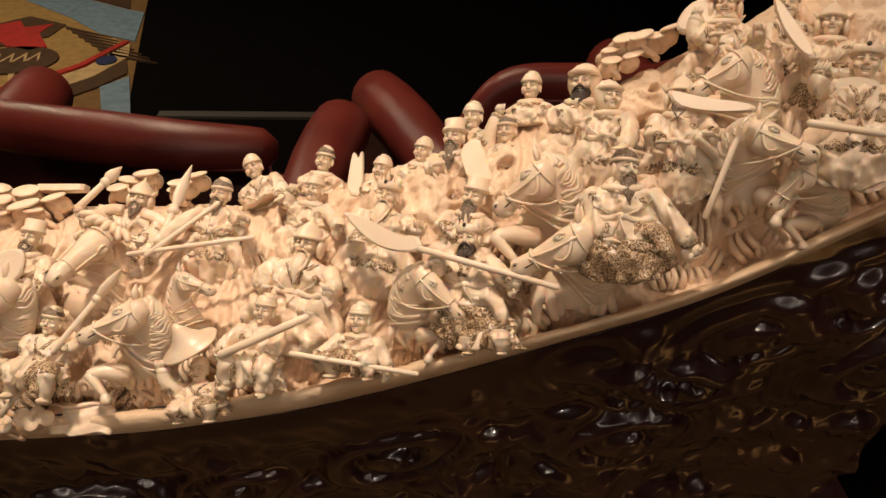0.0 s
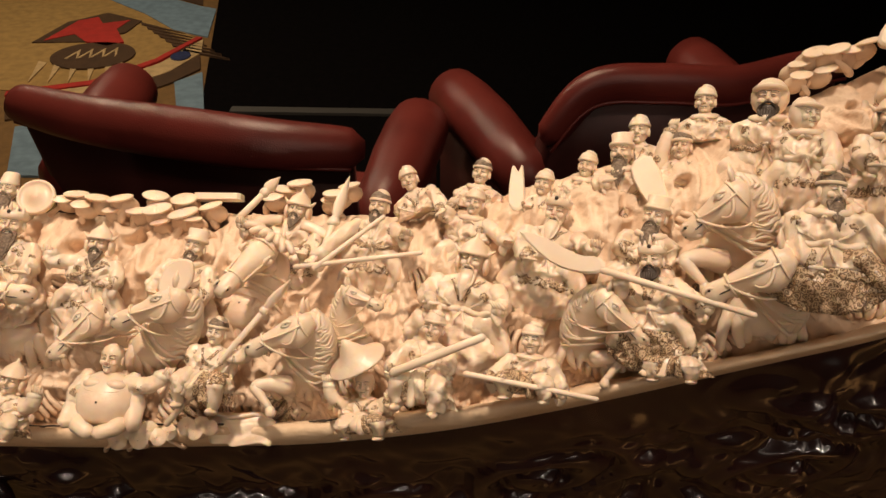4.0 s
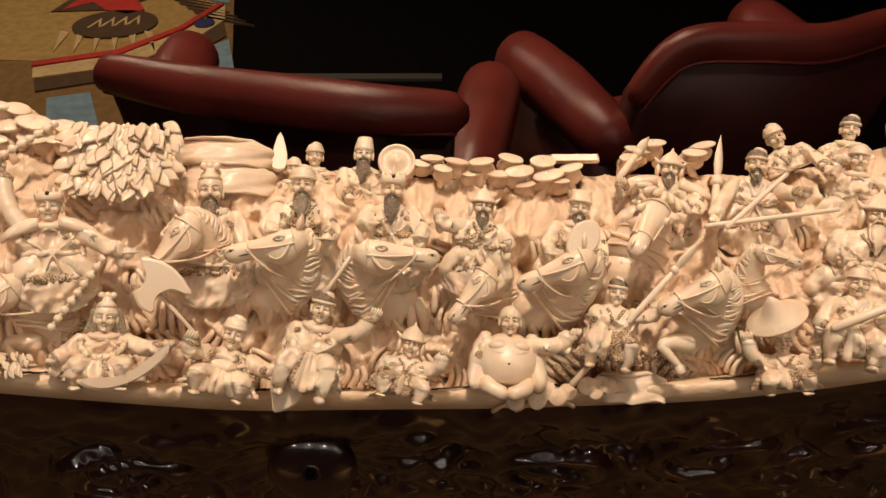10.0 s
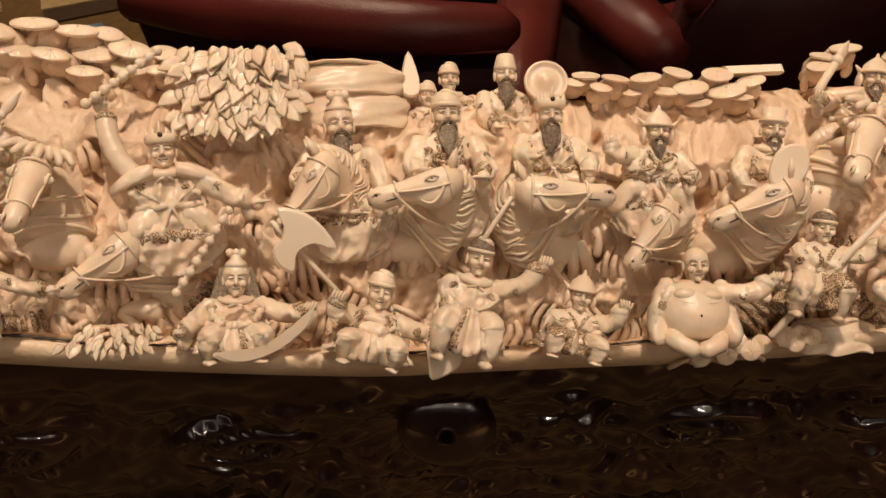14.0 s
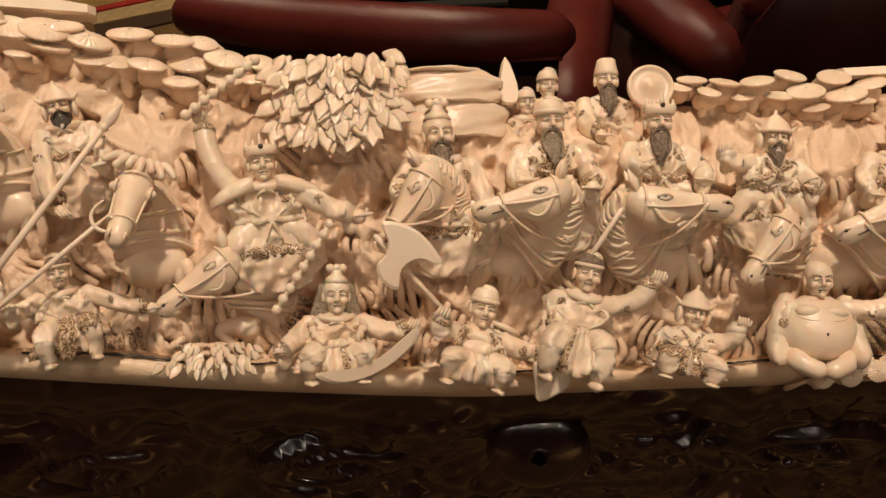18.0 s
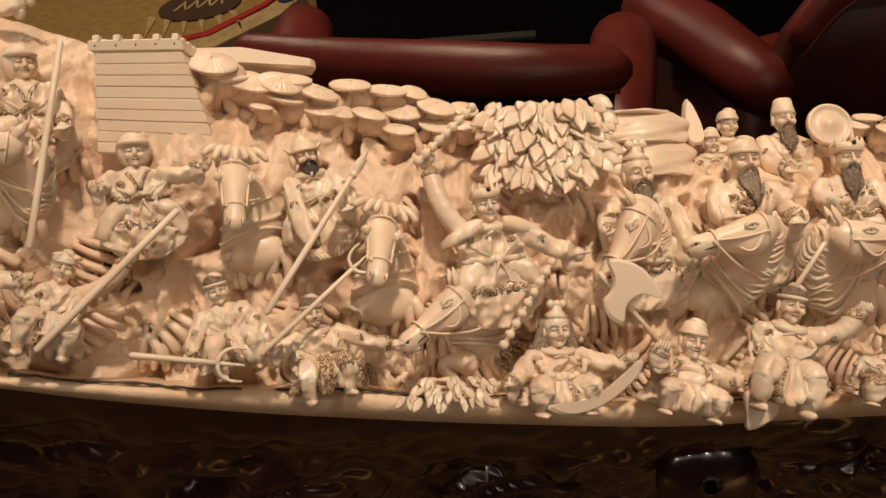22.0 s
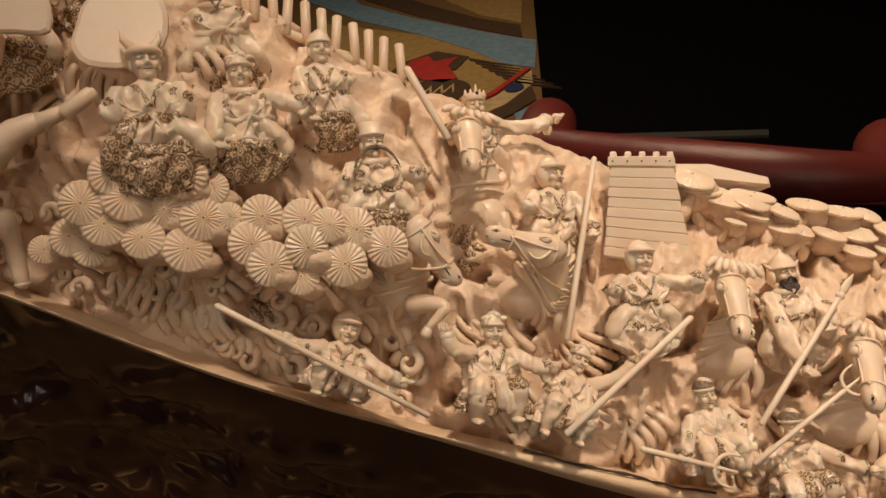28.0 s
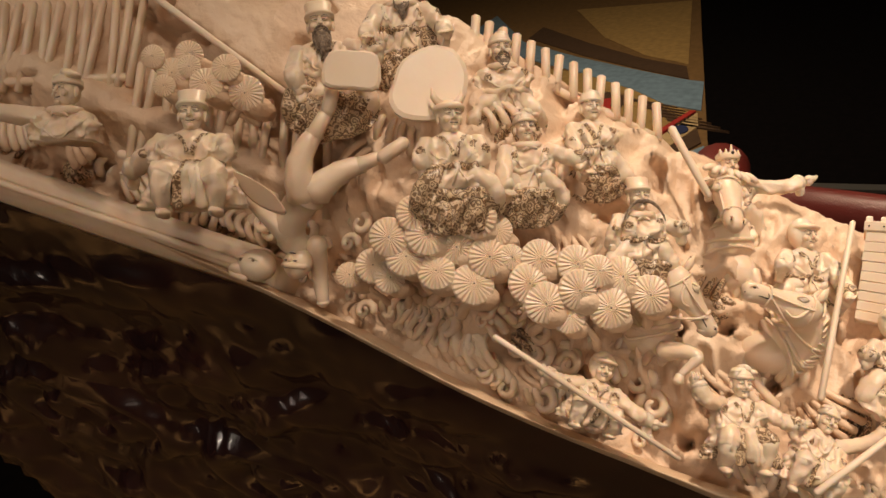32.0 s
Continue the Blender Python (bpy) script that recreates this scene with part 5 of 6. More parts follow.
person('carved_onlooker', 'small carved youth in a beret', 0.3125, 0.0923, -0.0112, 0.0097, 12, hat='cap', body='bust', etched=True)
person('carved_general', 'carved crowned general with broad chest', 0.2966, 0.0676, 0.0024, 0.0117, 12, hands=((0.2833, 0.0461, 0.0084), (0.3100, 0.0500, 0.0084)), hat='crown', beard='white', body='rider', wide=1.15)
person('carved_elder', 'carved elder with grey forked beard', 0.3324, 0.0620, 0.0051, 0.0110, 14, hands=((0.3204, 0.0486, 0.0091),), hat='official', beard='long', body='rider')
blade('flag', 'plain cream split banner', ((0.2775, 0.0744, -0.0086), (0.2785, 0.0900, -0.0086), (0.2800, 0.0950, -0.0086), (0.2822, 0.0915, -0.0086), (0.2842, 0.0945, -0.0086), (0.2838, 0.0733, -0.0086)), 0.0012)
horse('carved horse in profile with bridle, ears back', (0.2065, 0.0321, 0.0097), (0.2219, 0.0257, 0.0097), (0.2080, 0.0088, 0.0057), eye=1)
person('carved_swordsman', 'carved black-bearded swordsman with a long glaive', 0.3295, 0.0438, 0.0101, 0.0110, 2, hands=((0.3164, 0.0361, 0.0201), (0.3459, 0.0248, 0.0201)), hat='crown', beard='black', body='rider', etched=True)
rod('glaive_shaft', 'long cream glaive shaft', (0.3085, 0.0395, 0.0209), (0.3603, 0.0221, 0.0209), 0.0014)
blade('glaive_blade', 'broad plain cream glaive blade', ((0.2785, 0.0560, 0.0183), (0.2880, 0.0532, 0.0183), (0.3008, 0.0455, 0.0183), (0.3085, 0.0440, 0.0183), (0.3097, 0.0388, 0.0183), (0.3010, 0.0384, 0.0183), (0.2896, 0.0434, 0.0183)), 0.0012)
horse('carved horse with swept mane, head low', (0.3105, 0.0299, 0.0115), (0.3258, 0.0129, 0.0115), (0.3070, 0.0116, 0.0075), eye=1, mane=1.6)
person('carved_official', 'carved official in a tall hat with black beard', 0.3268, 0.0971, -0.0092, 0.0115, 2, hands=((0.3188, 0.0815, -0.0052),), hat='official', beard='long', body='rider')
# Plain flat plate standing in for part of an elder's robe.
blade('banner', 'plain cream panel of a hanging robe', ((0.3290, 0.0882, -0.0070), (0.3375, 0.0931, -0.0070), (0.3415, 0.0694, -0.0070), (0.3402, 0.0644, -0.0070), (0.3331, 0.0704, -0.0070)), 0.0015)
person('carved_onlooker', 'carved youth in a soft beret', 0.3363, 0.1087, -0.0158, 0.0106, 2, hat='cap', body='bust')
person('carved_onlooker', 'small carved smiling figure with dark fan', 0.3494, 0.0962, -0.0078, 0.0100, 4, hands=((0.3468, 0.1065, -0.0038),), hat='band', body='bust')
person('carved_onlooker', 'small carved man in a flat cap', 0.3615, 0.1178, -0.0114, 0.0103, 4, hat='cap', body='bust', etched=True)
person('carved_elder', 'carved elder with a dark full beard', 0.3797, 0.1115, -0.0031, 0.0123, 6, hat='hood', beard='black', body='rider')
person('carved_rider', 'carved soldier in a hooded helmet', 0.3850, 0.0982, 0.0076, 0.0100, 6, hands=((0.3842, 0.0727, 0.0156),), hat='hood', body='rider', turn=35)
person('carved_general', 'carved general with dark flowing beard, thick robe', 0.3855, 0.0656, 0.0130, 0.0110, 7, hands=((0.3784, 0.0386, 0.0190), (0.4082, 0.0342, 0.0190)), hat='band', beard='long', body='rider', turn=40, wide=1.25, etched=True)
rod('staff', 'plain cream staff', (0.4089, 0.0445, 0.0181), (0.4191, 0.0732, 0.0181), 0.0012)
horse('large carved horse with curled mane', (0.3581, 0.0688, 0.0080), (0.3405, 0.0540, 0.0080), (0.3587, 0.0512, 0.0040), eye=1, big=1.2, mane=1.5)
horse('carved galloping horse with reins', (0.3699, 0.0421, 0.0124), (0.3463, 0.0300, 0.0124), (0.3683, 0.0260, 0.0084), eye=1)
horse('large carved rearing horse', (0.4257, 0.1027, 0.0076), (0.4086, 0.0911, 0.0076), (0.4269, 0.0813, 0.0036), eye=1, big=1.2)
horse('large carved horse with short mane, turned head', (0.4250, 0.0744, 0.0120), (0.4421, 0.0631, 0.0120), (0.4281, 0.0590, 0.0080), eye=1, big=1.15)
blade('sabre', 'broad plain cream sabre', ((0.3964, 0.0889, 0.0218), (0.4060, 0.0849, 0.0218), (0.4194, 0.0804, 0.0218), (0.4202, 0.0776, 0.0218), (0.4094, 0.0787, 0.0218), (0.3989, 0.0825, 0.0218)), 0.0012)
person('carved_rider', "carved rider high on the tusk's thick end", 0.4309, 0.1334, 0.0002, 0.0108, 9, hands=((0.4216, 0.1165, 0.0082),), hat='helmet', body='rider', etched=True)
person('carved_rider', 'carved woman rider with a jewelled headband', 0.4628, 0.0958, 0.0060, 0.0114, 12, hands=((0.4473, 0.0932, 0.0120),), hat='crown', body='rider')
person('carved_rider', 'carved rider beside the woman rider', 0.4503, 0.1287, -0.0040, 0.0101, 10, hat='cap', body='rider', etched=True)
rod('lance', 'thick cream lance', (0.4399, 0.0738, 0.0160), (0.4629, 0.0678, 0.0160), 0.0014)
person('carved_rider', 'carved soldier with a raised shield arm', 0.4306, 0.1257, -0.0037, 0.0099, 9, hands=((0.4195, 0.1305, 0.0043), (0.4345, 0.1150, 0.0083)), hat='helmet', body='rider', etched=True)
person('carved_rider', 'carved standard bearer in etched armour', 0.4611, 0.1172, -0.0060, 0.0097, 11, hands=((0.4469, 0.0996, 0.0060),), hat='helmet', body='rider', etched=True)
blade('banner', 'cream pennant with a notched edge', ((0.4146, 0.1304, -0.0015), (0.4208, 0.1388, -0.0015), (0.4326, 0.1408, -0.0015), (0.4332, 0.1334, -0.0015), (0.4243, 0.1247, -0.0015), (0.4159, 0.1257, -0.0015)), 0.0020)
blade('sword', 'broad cream upright blade', ((0.4375, 0.1240, 0.0101), (0.4395, 0.1219, 0.0101), (0.4420, 0.1087, 0.0101), (0.4434, 0.0977, 0.0101), (0.4409, 0.0981, 0.0101), (0.4377, 0.1102, 0.0101)), 0.0015)
blade('shoulder_guard', 'cream layered shoulder guard', ((0.4521, 0.0898, 0.0080), (0.4601, 0.0904, 0.0080), (0.4657, 0.0855, 0.0080), (0.4642, 0.0778, 0.0080), (0.4550, 0.0812, 0.0080)), 0.0030)
horse('carved horse rump with plaited tail', (0.4430, 0.0615, 0.0060), (0.4341, 0.0489, 0.0060), (0.4558, 0.0490, 0.0020), big=1.1)
person('carved_onlooker', 'small carved footman between the horses', 0.3906, 0.0703, 0.0048, 0.0096, 8, hat='band', body='rider')
person('carved_walker', 'carved crouching footman under the horses', 0.3380, 0.0186, 0.0100, 0.0091, 1, hands=((0.3320, 0.0062, 0.0140),), hat='cap', body='squat', etched=True)
person('carved_rider', 'carved soldier beside the large horse', 0.4083, 0.0932, 0.0041, 0.0105, 8, hands=((0.3978, 0.0738, 0.0121), (0.4143, 0.0740, 0.0121)), hat='helmet', beard='goatee', body='rider')
# from the whip bearer to the tower
person('carved_rider', 'carved bearded rider in a helmet with ear flaps', -0.1532, 0.0667, 0.0062, 0.0091, -12, hands=((-0.1467, 0.0325, 0.0162), (-0.1383, 0.0481, 0.0102)), hat='helmet', beard='black', body='rider')
rod('spear', 'cream spear held aslant', (-0.1617, 0.0149, 0.0163), (-0.1312, 0.0669, 0.0163), 0.0011, tip=1.5)
person('carved_rider', 'carved rider in a turned-up hat and armour', -0.2005, 0.0667, 0.0053, 0.0086, -5, hands=((-0.1800, 0.0622, 0.0113), (-0.2092, 0.0551, 0.0093)), hat='hood', body='rider')
person('carved_walker', 'carved trident bearer in a headscarf', -0.1791, 0.0224, 0.0078, 0.0080, -14, hands=((-0.1857, 0.0022, 0.0158), (-0.1638, 0.0042, 0.0158)), hat='band', body='squat')
rod('trident_shaft', 'short cream trident shaft', (-0.1978, 0.0048, 0.0180), (-0.1760, 0.0005, 0.0180), 0.0010, fork=True)
person('carved_walker', 'carved walker with a two-pronged fork', -0.1513, 0.0137, 0.0092, 0.0084, -9, hands=((-0.1624, 0.0027, 0.0172), (-0.1251, 0.0014, 0.0132)), hat='band', body='squat', etched=True)
rod('fork_shaft', 'cream fork shaft', (-0.1637, 0.0022, 0.0179), (-0.1358, 0.0275, 0.0179), 0.0009, fork=True)
person('carved_walker', 'carved staff bearer bending forward', -0.2188, 0.0312, 0.0064, 0.0078, 15, hands=((-0.1983, 0.0339, 0.0144), (-0.2189, 0.0124, 0.0164)), hat='turban', body='squat')
rod('staff', 'long plain cream staff', (-0.2198, 0.0082, 0.0179), (-0.1839, 0.0469, 0.0179), 0.0012)
horse('carved horse seen head-on with plume', (-0.1719, 0.0622, 0.0054), (-0.1679, 0.0416, 0.0194), (-0.1698, 0.0288, 0.0014), front=True, plume=True)
horse('carved horse seen head-on with tufted mane', (-0.1279, 0.0432, 0.0065), (-0.1278, 0.0226, 0.0225), (-0.1282, 0.0108, 0.0025), front=True, plume=True)
person('carved_rider', 'carved woman rider with winged sleeves', -0.2577, 0.1169, -0.0078, 0.0084, -8, hands=((-0.2606, 0.1042, 0.0022), (-0.2315, 0.1166, 0.0002)), hat='crown', body='rider', cape=True)
rod('lance', 'plain cream lance', (-0.2729, 0.1207, 0.0044), (-0.2593, 0.0990, 0.0044), 0.0014)
horse('carved horse seen head-on, broad nose', (-0.2554, 0.1056, -0.0005), (-0.2488, 0.0872, 0.0135), (-0.2517, 0.0811, -0.0045), front=True)
person('carved_rider', 'carved soldier in a wide hat', -0.2305, 0.0939, 0.0012, 0.0087, -6, hands=((-0.2152, 0.0727, 0.0112), (-0.2364, 0.0798, 0.0032)), hat='hood', body='rider', turn=15)
rod('halberd', 'long cream halberd', (-0.2208, 0.0374, 0.0137), (-0.2159, 0.0989, 0.0137), 0.0011)
horse('carved horse in profile, reins looped', (-0.2253, 0.0659, 0.0072), (-0.2444, 0.0688, 0.0072), (-0.2339, 0.0528, 0.0032), eye=1)
person('carved_walker', 'carved kneeling man with a raised hand', -0.2448, 0.0384, 0.0063, 0.0084, -4, hands=((-0.2575, 0.0370, 0.0123), (-0.2258, 0.0284, 0.0103)), hat='turban', body='squat', etched=True)
person('carved_walker', 'carved spear bearer in a patterned cap', -0.2850, 0.0356, 0.0092, 0.0078, 8, hands=((-0.3004, 0.0318, 0.0172), (-0.2671, 0.0205, 0.0192)), hat='hood', body='squat')
rod('spear', 'long cream spear shaft', (-0.3108, 0.0390, 0.0210), (-0.2588, 0.0114, 0.0210), 0.0010)
horse('carved horse with long combed mane', (-0.2648, 0.0695, 0.0057), (-0.2539, 0.0534, 0.0057), (-0.2716, 0.0507, 0.0017), eye=1, mane=1.5)
# the thin left-hand end
person('carved_rider', 'carved man with a long dark moustache in white robe', -0.2786, 0.0927, 0.0068, 0.0085, -10, hands=((-0.2835, 0.0745, 0.0108), (-0.2636, 0.0846, 0.0108)), hat='official', beard='none', body='rider', stache=True, etched=True)
person('carved_dancer', 'carved plump smiling man with clasped arms', -0.3115, 0.1073, 0.0060, 0.0084, -13, hands=((-0.3108, 0.0835, 0.0160), (-0.2924, 0.1010, 0.0140)), hat='turban', body='rider', etched=True)
person('carved_musician', 'carved figure in a horned hood', -0.3291, 0.1039, 0.0099, 0.0096, -15, hands=((-0.3327, 0.0871, 0.0159), (-0.3203, 0.0905, 0.0139)), hat='horned', body='rider', turn=12, etched=True)
person('carved_onlooker', 'carved man in a cloth cap by the railing', -0.2987, 0.1238, -0.0020, 0.0086, -11, hands=((-0.2932, 0.0972, 0.0080),), hat='cap', body='rider', etched=True)
person('carved_onlooker', 'carved bearded man in a cloth cap by the railing', -0.3269, 0.1374, -0.0040, 0.0090, -14, hat='cap', beard='goatee', body='rider', etched=True)
person('carved_elder', 'carved elder with black beard and swirled robe', -0.3717, 0.1287, 0.0021, 0.0099, -18, hands=((-0.3710, 0.1048, 0.0081), (-0.3513, 0.1243, 0.0101)), hat='official', beard='long', body='rider', etched=True)
person('carved_elder', 'carved seated figure with etched robe', -0.3589, 0.1523, -0.0020, 0.0097, -16, hands=((-0.3559, 0.1254, 0.0080), (-0.3380, 0.1351, 0.0060)), hat='cap', beard='long', body='rider', etched=True)
person('carved_boatman', 'carved standing boatman with an etched collar', -0.3930, 0.0887, 0.0144, 0.0095, -13, hands=((-0.4186, 0.0701, 0.0200), (-0.3859, 0.0788, 0.0190)), hat='official', body='squat', wide=1.12, collar=True)
person('carved_boatman', 'carved boatman in a knotted scarf', -0.4351, 0.0918, 0.0056, 0.0093, -10, hands=((-0.4954, 0.0878, 0.0116),), hat='turban', body='bust', turn=-30)
# scenery
acrobat('carved tumbling acrobat, legs in the air, head down', (-0.3744, 0.0529, 0.0145), ((((-0.3755, 0.0580, 0.0080), (-0.3768, 0.0640, 0.0080), (-0.3685, 0.0726, 0.0080)), (0.0049, 0.0066, 0.0054)), (((-0.3681, 0.0729, 0.0100), (-0.3678, 0.0811, 0.0100), (-0.3648, 0.0912, 0.0100)), (0.0054, 0.0045, 0.0029)), (((-0.3643, 0.0907, 0.0110), (-0.3615, 0.0992, 0.0110)), (0.0027, 0.0021)), (((-0.3609, 0.0985, 0.0120), (-0.3603, 0.1049, 0.0120)), (0.0023, 0.0023)), (((-0.3639, 0.0742, 0.0100), (-0.3577, 0.0805, 0.0100), (-0.3518, 0.0847, 0.0100)), (0.0050, 0.0041, 0.0027)), (((-0.3519, 0.0842, 0.0110), (-0.3456, 0.0887, 0.0110)), (0.0025, 0.0019)), (((-0.3452, 0.0873, 0.0130), (-0.3395, 0.0933, 0.0130)), (0.0023, 0.0021)), (((-0.3774, 0.0610, 0.0110), (-0.3818, 0.0661, 0.0110), (-0.3866, 0.0709, 0.0110)), (0.0035, 0.0029, 0.0023)), (((-0.3856, 0.0708, 0.0120), (-0.3896, 0.0738, 0.0120)), (0.0023, 0.0021)), (((-0.3693, 0.0602, 0.0080), (-0.3716, 0.0513, 0.0080), (-0.3708, 0.0424, 0.0080)), (0.0035, 0.0027, 0.0021))), 0.0049)
skull('small carved skull by the stern', (-0.3904, 0.0506, 0.0100), 0.0058)
blade('cutlass', 'small plain cream curved blade', ((-0.3811, 0.0738, 0.0175), (-0.3750, 0.0727, 0.0175), (-0.3693, 0.0695, 0.0175), (-0.3672, 0.0653, 0.0175), (-0.3702, 0.0645, 0.0175), (-0.3771, 0.0671, 0.0175)), 0.0010)
blade('wide_hat', 'large round cream sun hat', ((-0.3476, 0.1130, 0.0060), (-0.3469, 0.1210, 0.0060), (-0.3410, 0.1284, 0.0060), (-0.3342, 0.1289, 0.0060), (-0.3291, 0.1220, 0.0060), (-0.3286, 0.1112, 0.0060), (-0.3338, 0.1038, 0.0060), (-0.3432, 0.1020, 0.0060), (-0.3475, 0.1068, 0.0060)), 0.0013)
blade('wide_fan', 'plain cream fan blade', ((-0.3585, 0.1141, 0.0120), (-0.3517, 0.1162, 0.0120), (-0.3458, 0.1159, 0.0120), (-0.3448, 0.1064, 0.0120), (-0.3516, 0.1047, 0.0120), (-0.3592, 0.1045, 0.0120)), 0.0010)
railing((-0.4862, 0.1218, -0.0260), (-0.4381, 0.1343, -0.0260), 13, 0.0311)
railing((-0.4344, 0.1109, -0.0260), (-0.3800, 0.1051, -0.0260), 14, 0.0347)
rod('roof_beam', 'long sloping cream beam over the slatted wall', (-0.4271, 0.1332, -0.0120), (-0.3728, 0.1010, -0.0120), 0.0012)
canopy('layered pine canopy of flat fluted cream discs', ((-0.3276, 0.0775, 0.0131, 0.0055), (-0.3346, 0.0721, 0.0148, 0.0049), (-0.3186, 0.0741, 0.0163, 0.0056), (-0.3136, 0.0720, 0.0136, 0.0044), (-0.3311, 0.0665, 0.0152, 0.0055), (-0.3414, 0.0636, 0.0167, 0.0050), (-0.3238, 0.0646, 0.0139, 0.0050), (-0.3147, 0.0631, 0.0155, 0.0055), (-0.3371, 0.0587, 0.0171, 0.0050), (-0.3490, 0.0552, 0.0142, 0.0046), (-0.3088, 0.0644, 0.0155, 0.0037), (-0.3285, 0.0560, 0.0173, 0.0053), (-0.3576, 0.0515, 0.0144, 0.0037), (-0.3435, 0.0522, 0.0159, 0.0042), (-0.3183, 0.0541, 0.0175, 0.0058)), 0.12)
canopy('layered pine canopy of flat fluted cream discs', ((-0.3013, 0.0655, 0.0161, 0.0055), (-0.2912, 0.0658, 0.0177, 0.0052), (-0.2848, 0.0649, 0.0193, 0.0045), (-0.2794, 0.0649, 0.0164, 0.0060), (-0.3033, 0.0571, 0.0180, 0.0057), (-0.2898, 0.0579, 0.0196, 0.0058), (-0.2711, 0.0608, 0.0167, 0.0055), (-0.2814, 0.0544, 0.0185, 0.0055), (-0.2983, 0.0520, 0.0199, 0.0055), (-0.2926, 0.0496, 0.0171, 0.0048)), 0.12)
canopy('pine clump of scalloped discs over the boat', ((-0.4046, 0.1111, 0.0004, 0.0039), (-0.4120, 0.1071, 0.0025, 0.0032), (-0.3923, 0.1079, 0.0047, 0.0036), (-0.4075, 0.1036, 0.0008, 0.0043), (-0.3975, 0.1020, 0.0030, 0.0043), (-0.4063, 0.0980, 0.0050, 0.0031), (-0.3884, 0.1020, 0.0011, 0.0049), (-0.4026, 0.1063, 0.0027, 0.0032)), 0.12)
canopy('row of flat pine discs along the top edge', ((-0.1834, 0.0995, -0.0041, 0.0068), (-0.1749, 0.0970, -0.0016, 0.0068), (-0.1639, 0.0965, 0.0011, 0.0080), (-0.1635, 0.0917, -0.0025, 0.0070), (-0.1525, 0.0941, 0.0002, 0.0081), (-0.1511, 0.0884, -0.0033, 0.0071), (-0.1420, 0.0982, -0.0011, 0.0084), (-0.1346, 0.0860, 0.0015, 0.0062), (-0.1453, 0.0874, -0.0021, 0.0062), (-0.1288, 0.0966, -0.0001, 0.0074), (-0.1233, 0.0893, -0.0037, 0.0086), (-0.1191, 0.0960, -0.0015, 0.0054), (-0.1104, 0.0895, 0.0007, 0.0075), (-0.1105, 0.0834, -0.0031, 0.0075), (-0.1242, 0.0801, -0.0001, 0.0063), (-0.1003, 0.0895, -0.0042, 0.0055), (-0.1005, 0.0820, -0.0021, 0.0054), (-0.1691, 0.0863, 0.0008, 0.0039)), 0.62)
canopy('row of flat pine discs along the top edge', ((-0.1810, 0.0986, -0.0041, 0.0075), (-0.1723, 0.0951, -0.0015, 0.0064), (-0.1849, 0.1023, 0.0007, 0.0094), (-0.1621, 0.0989, -0.0024, 0.0077)), 0.65)
canopy('low pine canopy of flat discs on knotted branches', ((0.0653, 0.0818, -0.0083, 0.0058), (0.0772, 0.0796, -0.0058, 0.0062), (0.0891, 0.0791, -0.0032, 0.0067), (0.0979, 0.0734, -0.0068, 0.0058), (0.1075, 0.0743, -0.0043, 0.0070), (0.1042, 0.0820, -0.0080, 0.0064), (0.1195, 0.0798, -0.0056, 0.0063), (0.1213, 0.0720, -0.0030, 0.0075), (0.1329, 0.0765, -0.0067, 0.0063), (0.0706, 0.0755, -0.0048, 0.0049), (0.0844, 0.0741, -0.0081, 0.0051), (0.1103, 0.0674, -0.0054, 0.0050), (0.1268, 0.0687, -0.0029, 0.0050), (0.0599, 0.0785, -0.0073, 0.0045)), 0.68)
canopy('pine discs behind the general', ((0.1678, 0.0871, -0.0119, 0.0065), (0.1750, 0.0901, -0.0095, 0.0064), (0.1936, 0.0839, -0.0071, 0.0063), (0.1998, 0.0888, -0.0108, 0.0059), (0.1628, 0.0820, -0.0082, 0.0051), (0.1913, 0.0811, -0.0119, 0.0051)), 0.70)
canopy('pine discs above the riders at the thick end', ((0.3923, 0.1273, -0.0065, 0.0049), (0.3970, 0.1306, -0.0044, 0.0053), (0.4021, 0.1294, -0.0023, 0.0048), (0.4083, 0.1296, -0.0066, 0.0053), (0.4139, 0.1315, -0.0051, 0.0047), (0.3993, 0.1221, -0.0064, 0.0043), (0.3910, 0.1208, -0.0038, 0.0041)), 0.65)
canopy('pine discs on the ground', ((0.0993, -0.0308, 0.0140, 0.0036), (0.1035, -0.0349, 0.0150, 0.0036), (0.1090, -0.0301, 0.0140, 0.0036), (0.1132, -0.0344, 0.0150, 0.0036), (0.1175, -0.0301, 0.0140, 0.0036), (0.1221, -0.0328, 0.0150, 0.0034), (0.1265, -0.0306, 0.0140, 0.0032), (0.1353, -0.0277, 0.0150, 0.0034), (0.1415, -0.0270, 0.0140, 0.0032), (0.1389, -0.0303, 0.0150, 0.0029), (0.1456, -0.0281, 0.0140, 0.0029)), 0.15)
leaf_tree('bushy tree crown of pointed cream leaves', (-0.0896, 0.0872, 0.0017), (-0.0504, 0.0513, 0.0017), 260, 0.86)
leaf_tree('low fern of pointed leaves at the base', (-0.1239, -0.0114, 0.0120), (-0.0945, -0.0210, 0.0120), 50, 0.46)
boulder('smooth boulder with a cleft top', (-0.0540, 0.0850, -0.0030), (-0.0095, 0.0735, -0.0030), 0.011)
boulder('broad rock ledge under the boulder', (-0.0510, 0.0735, -0.0060), (-0.0080, 0.0600, -0.0060), 0.010)
boulder('smooth rock with combed grooves', (0.1398, -0.0232, 0.0080), (0.1730, -0.0353, 0.0080), 0.006)
tower((-0.2109, 0.1022, 0.0102), (-0.1924, 0.1066, 0.0082), (-0.1844, 0.0723, -0.0050))
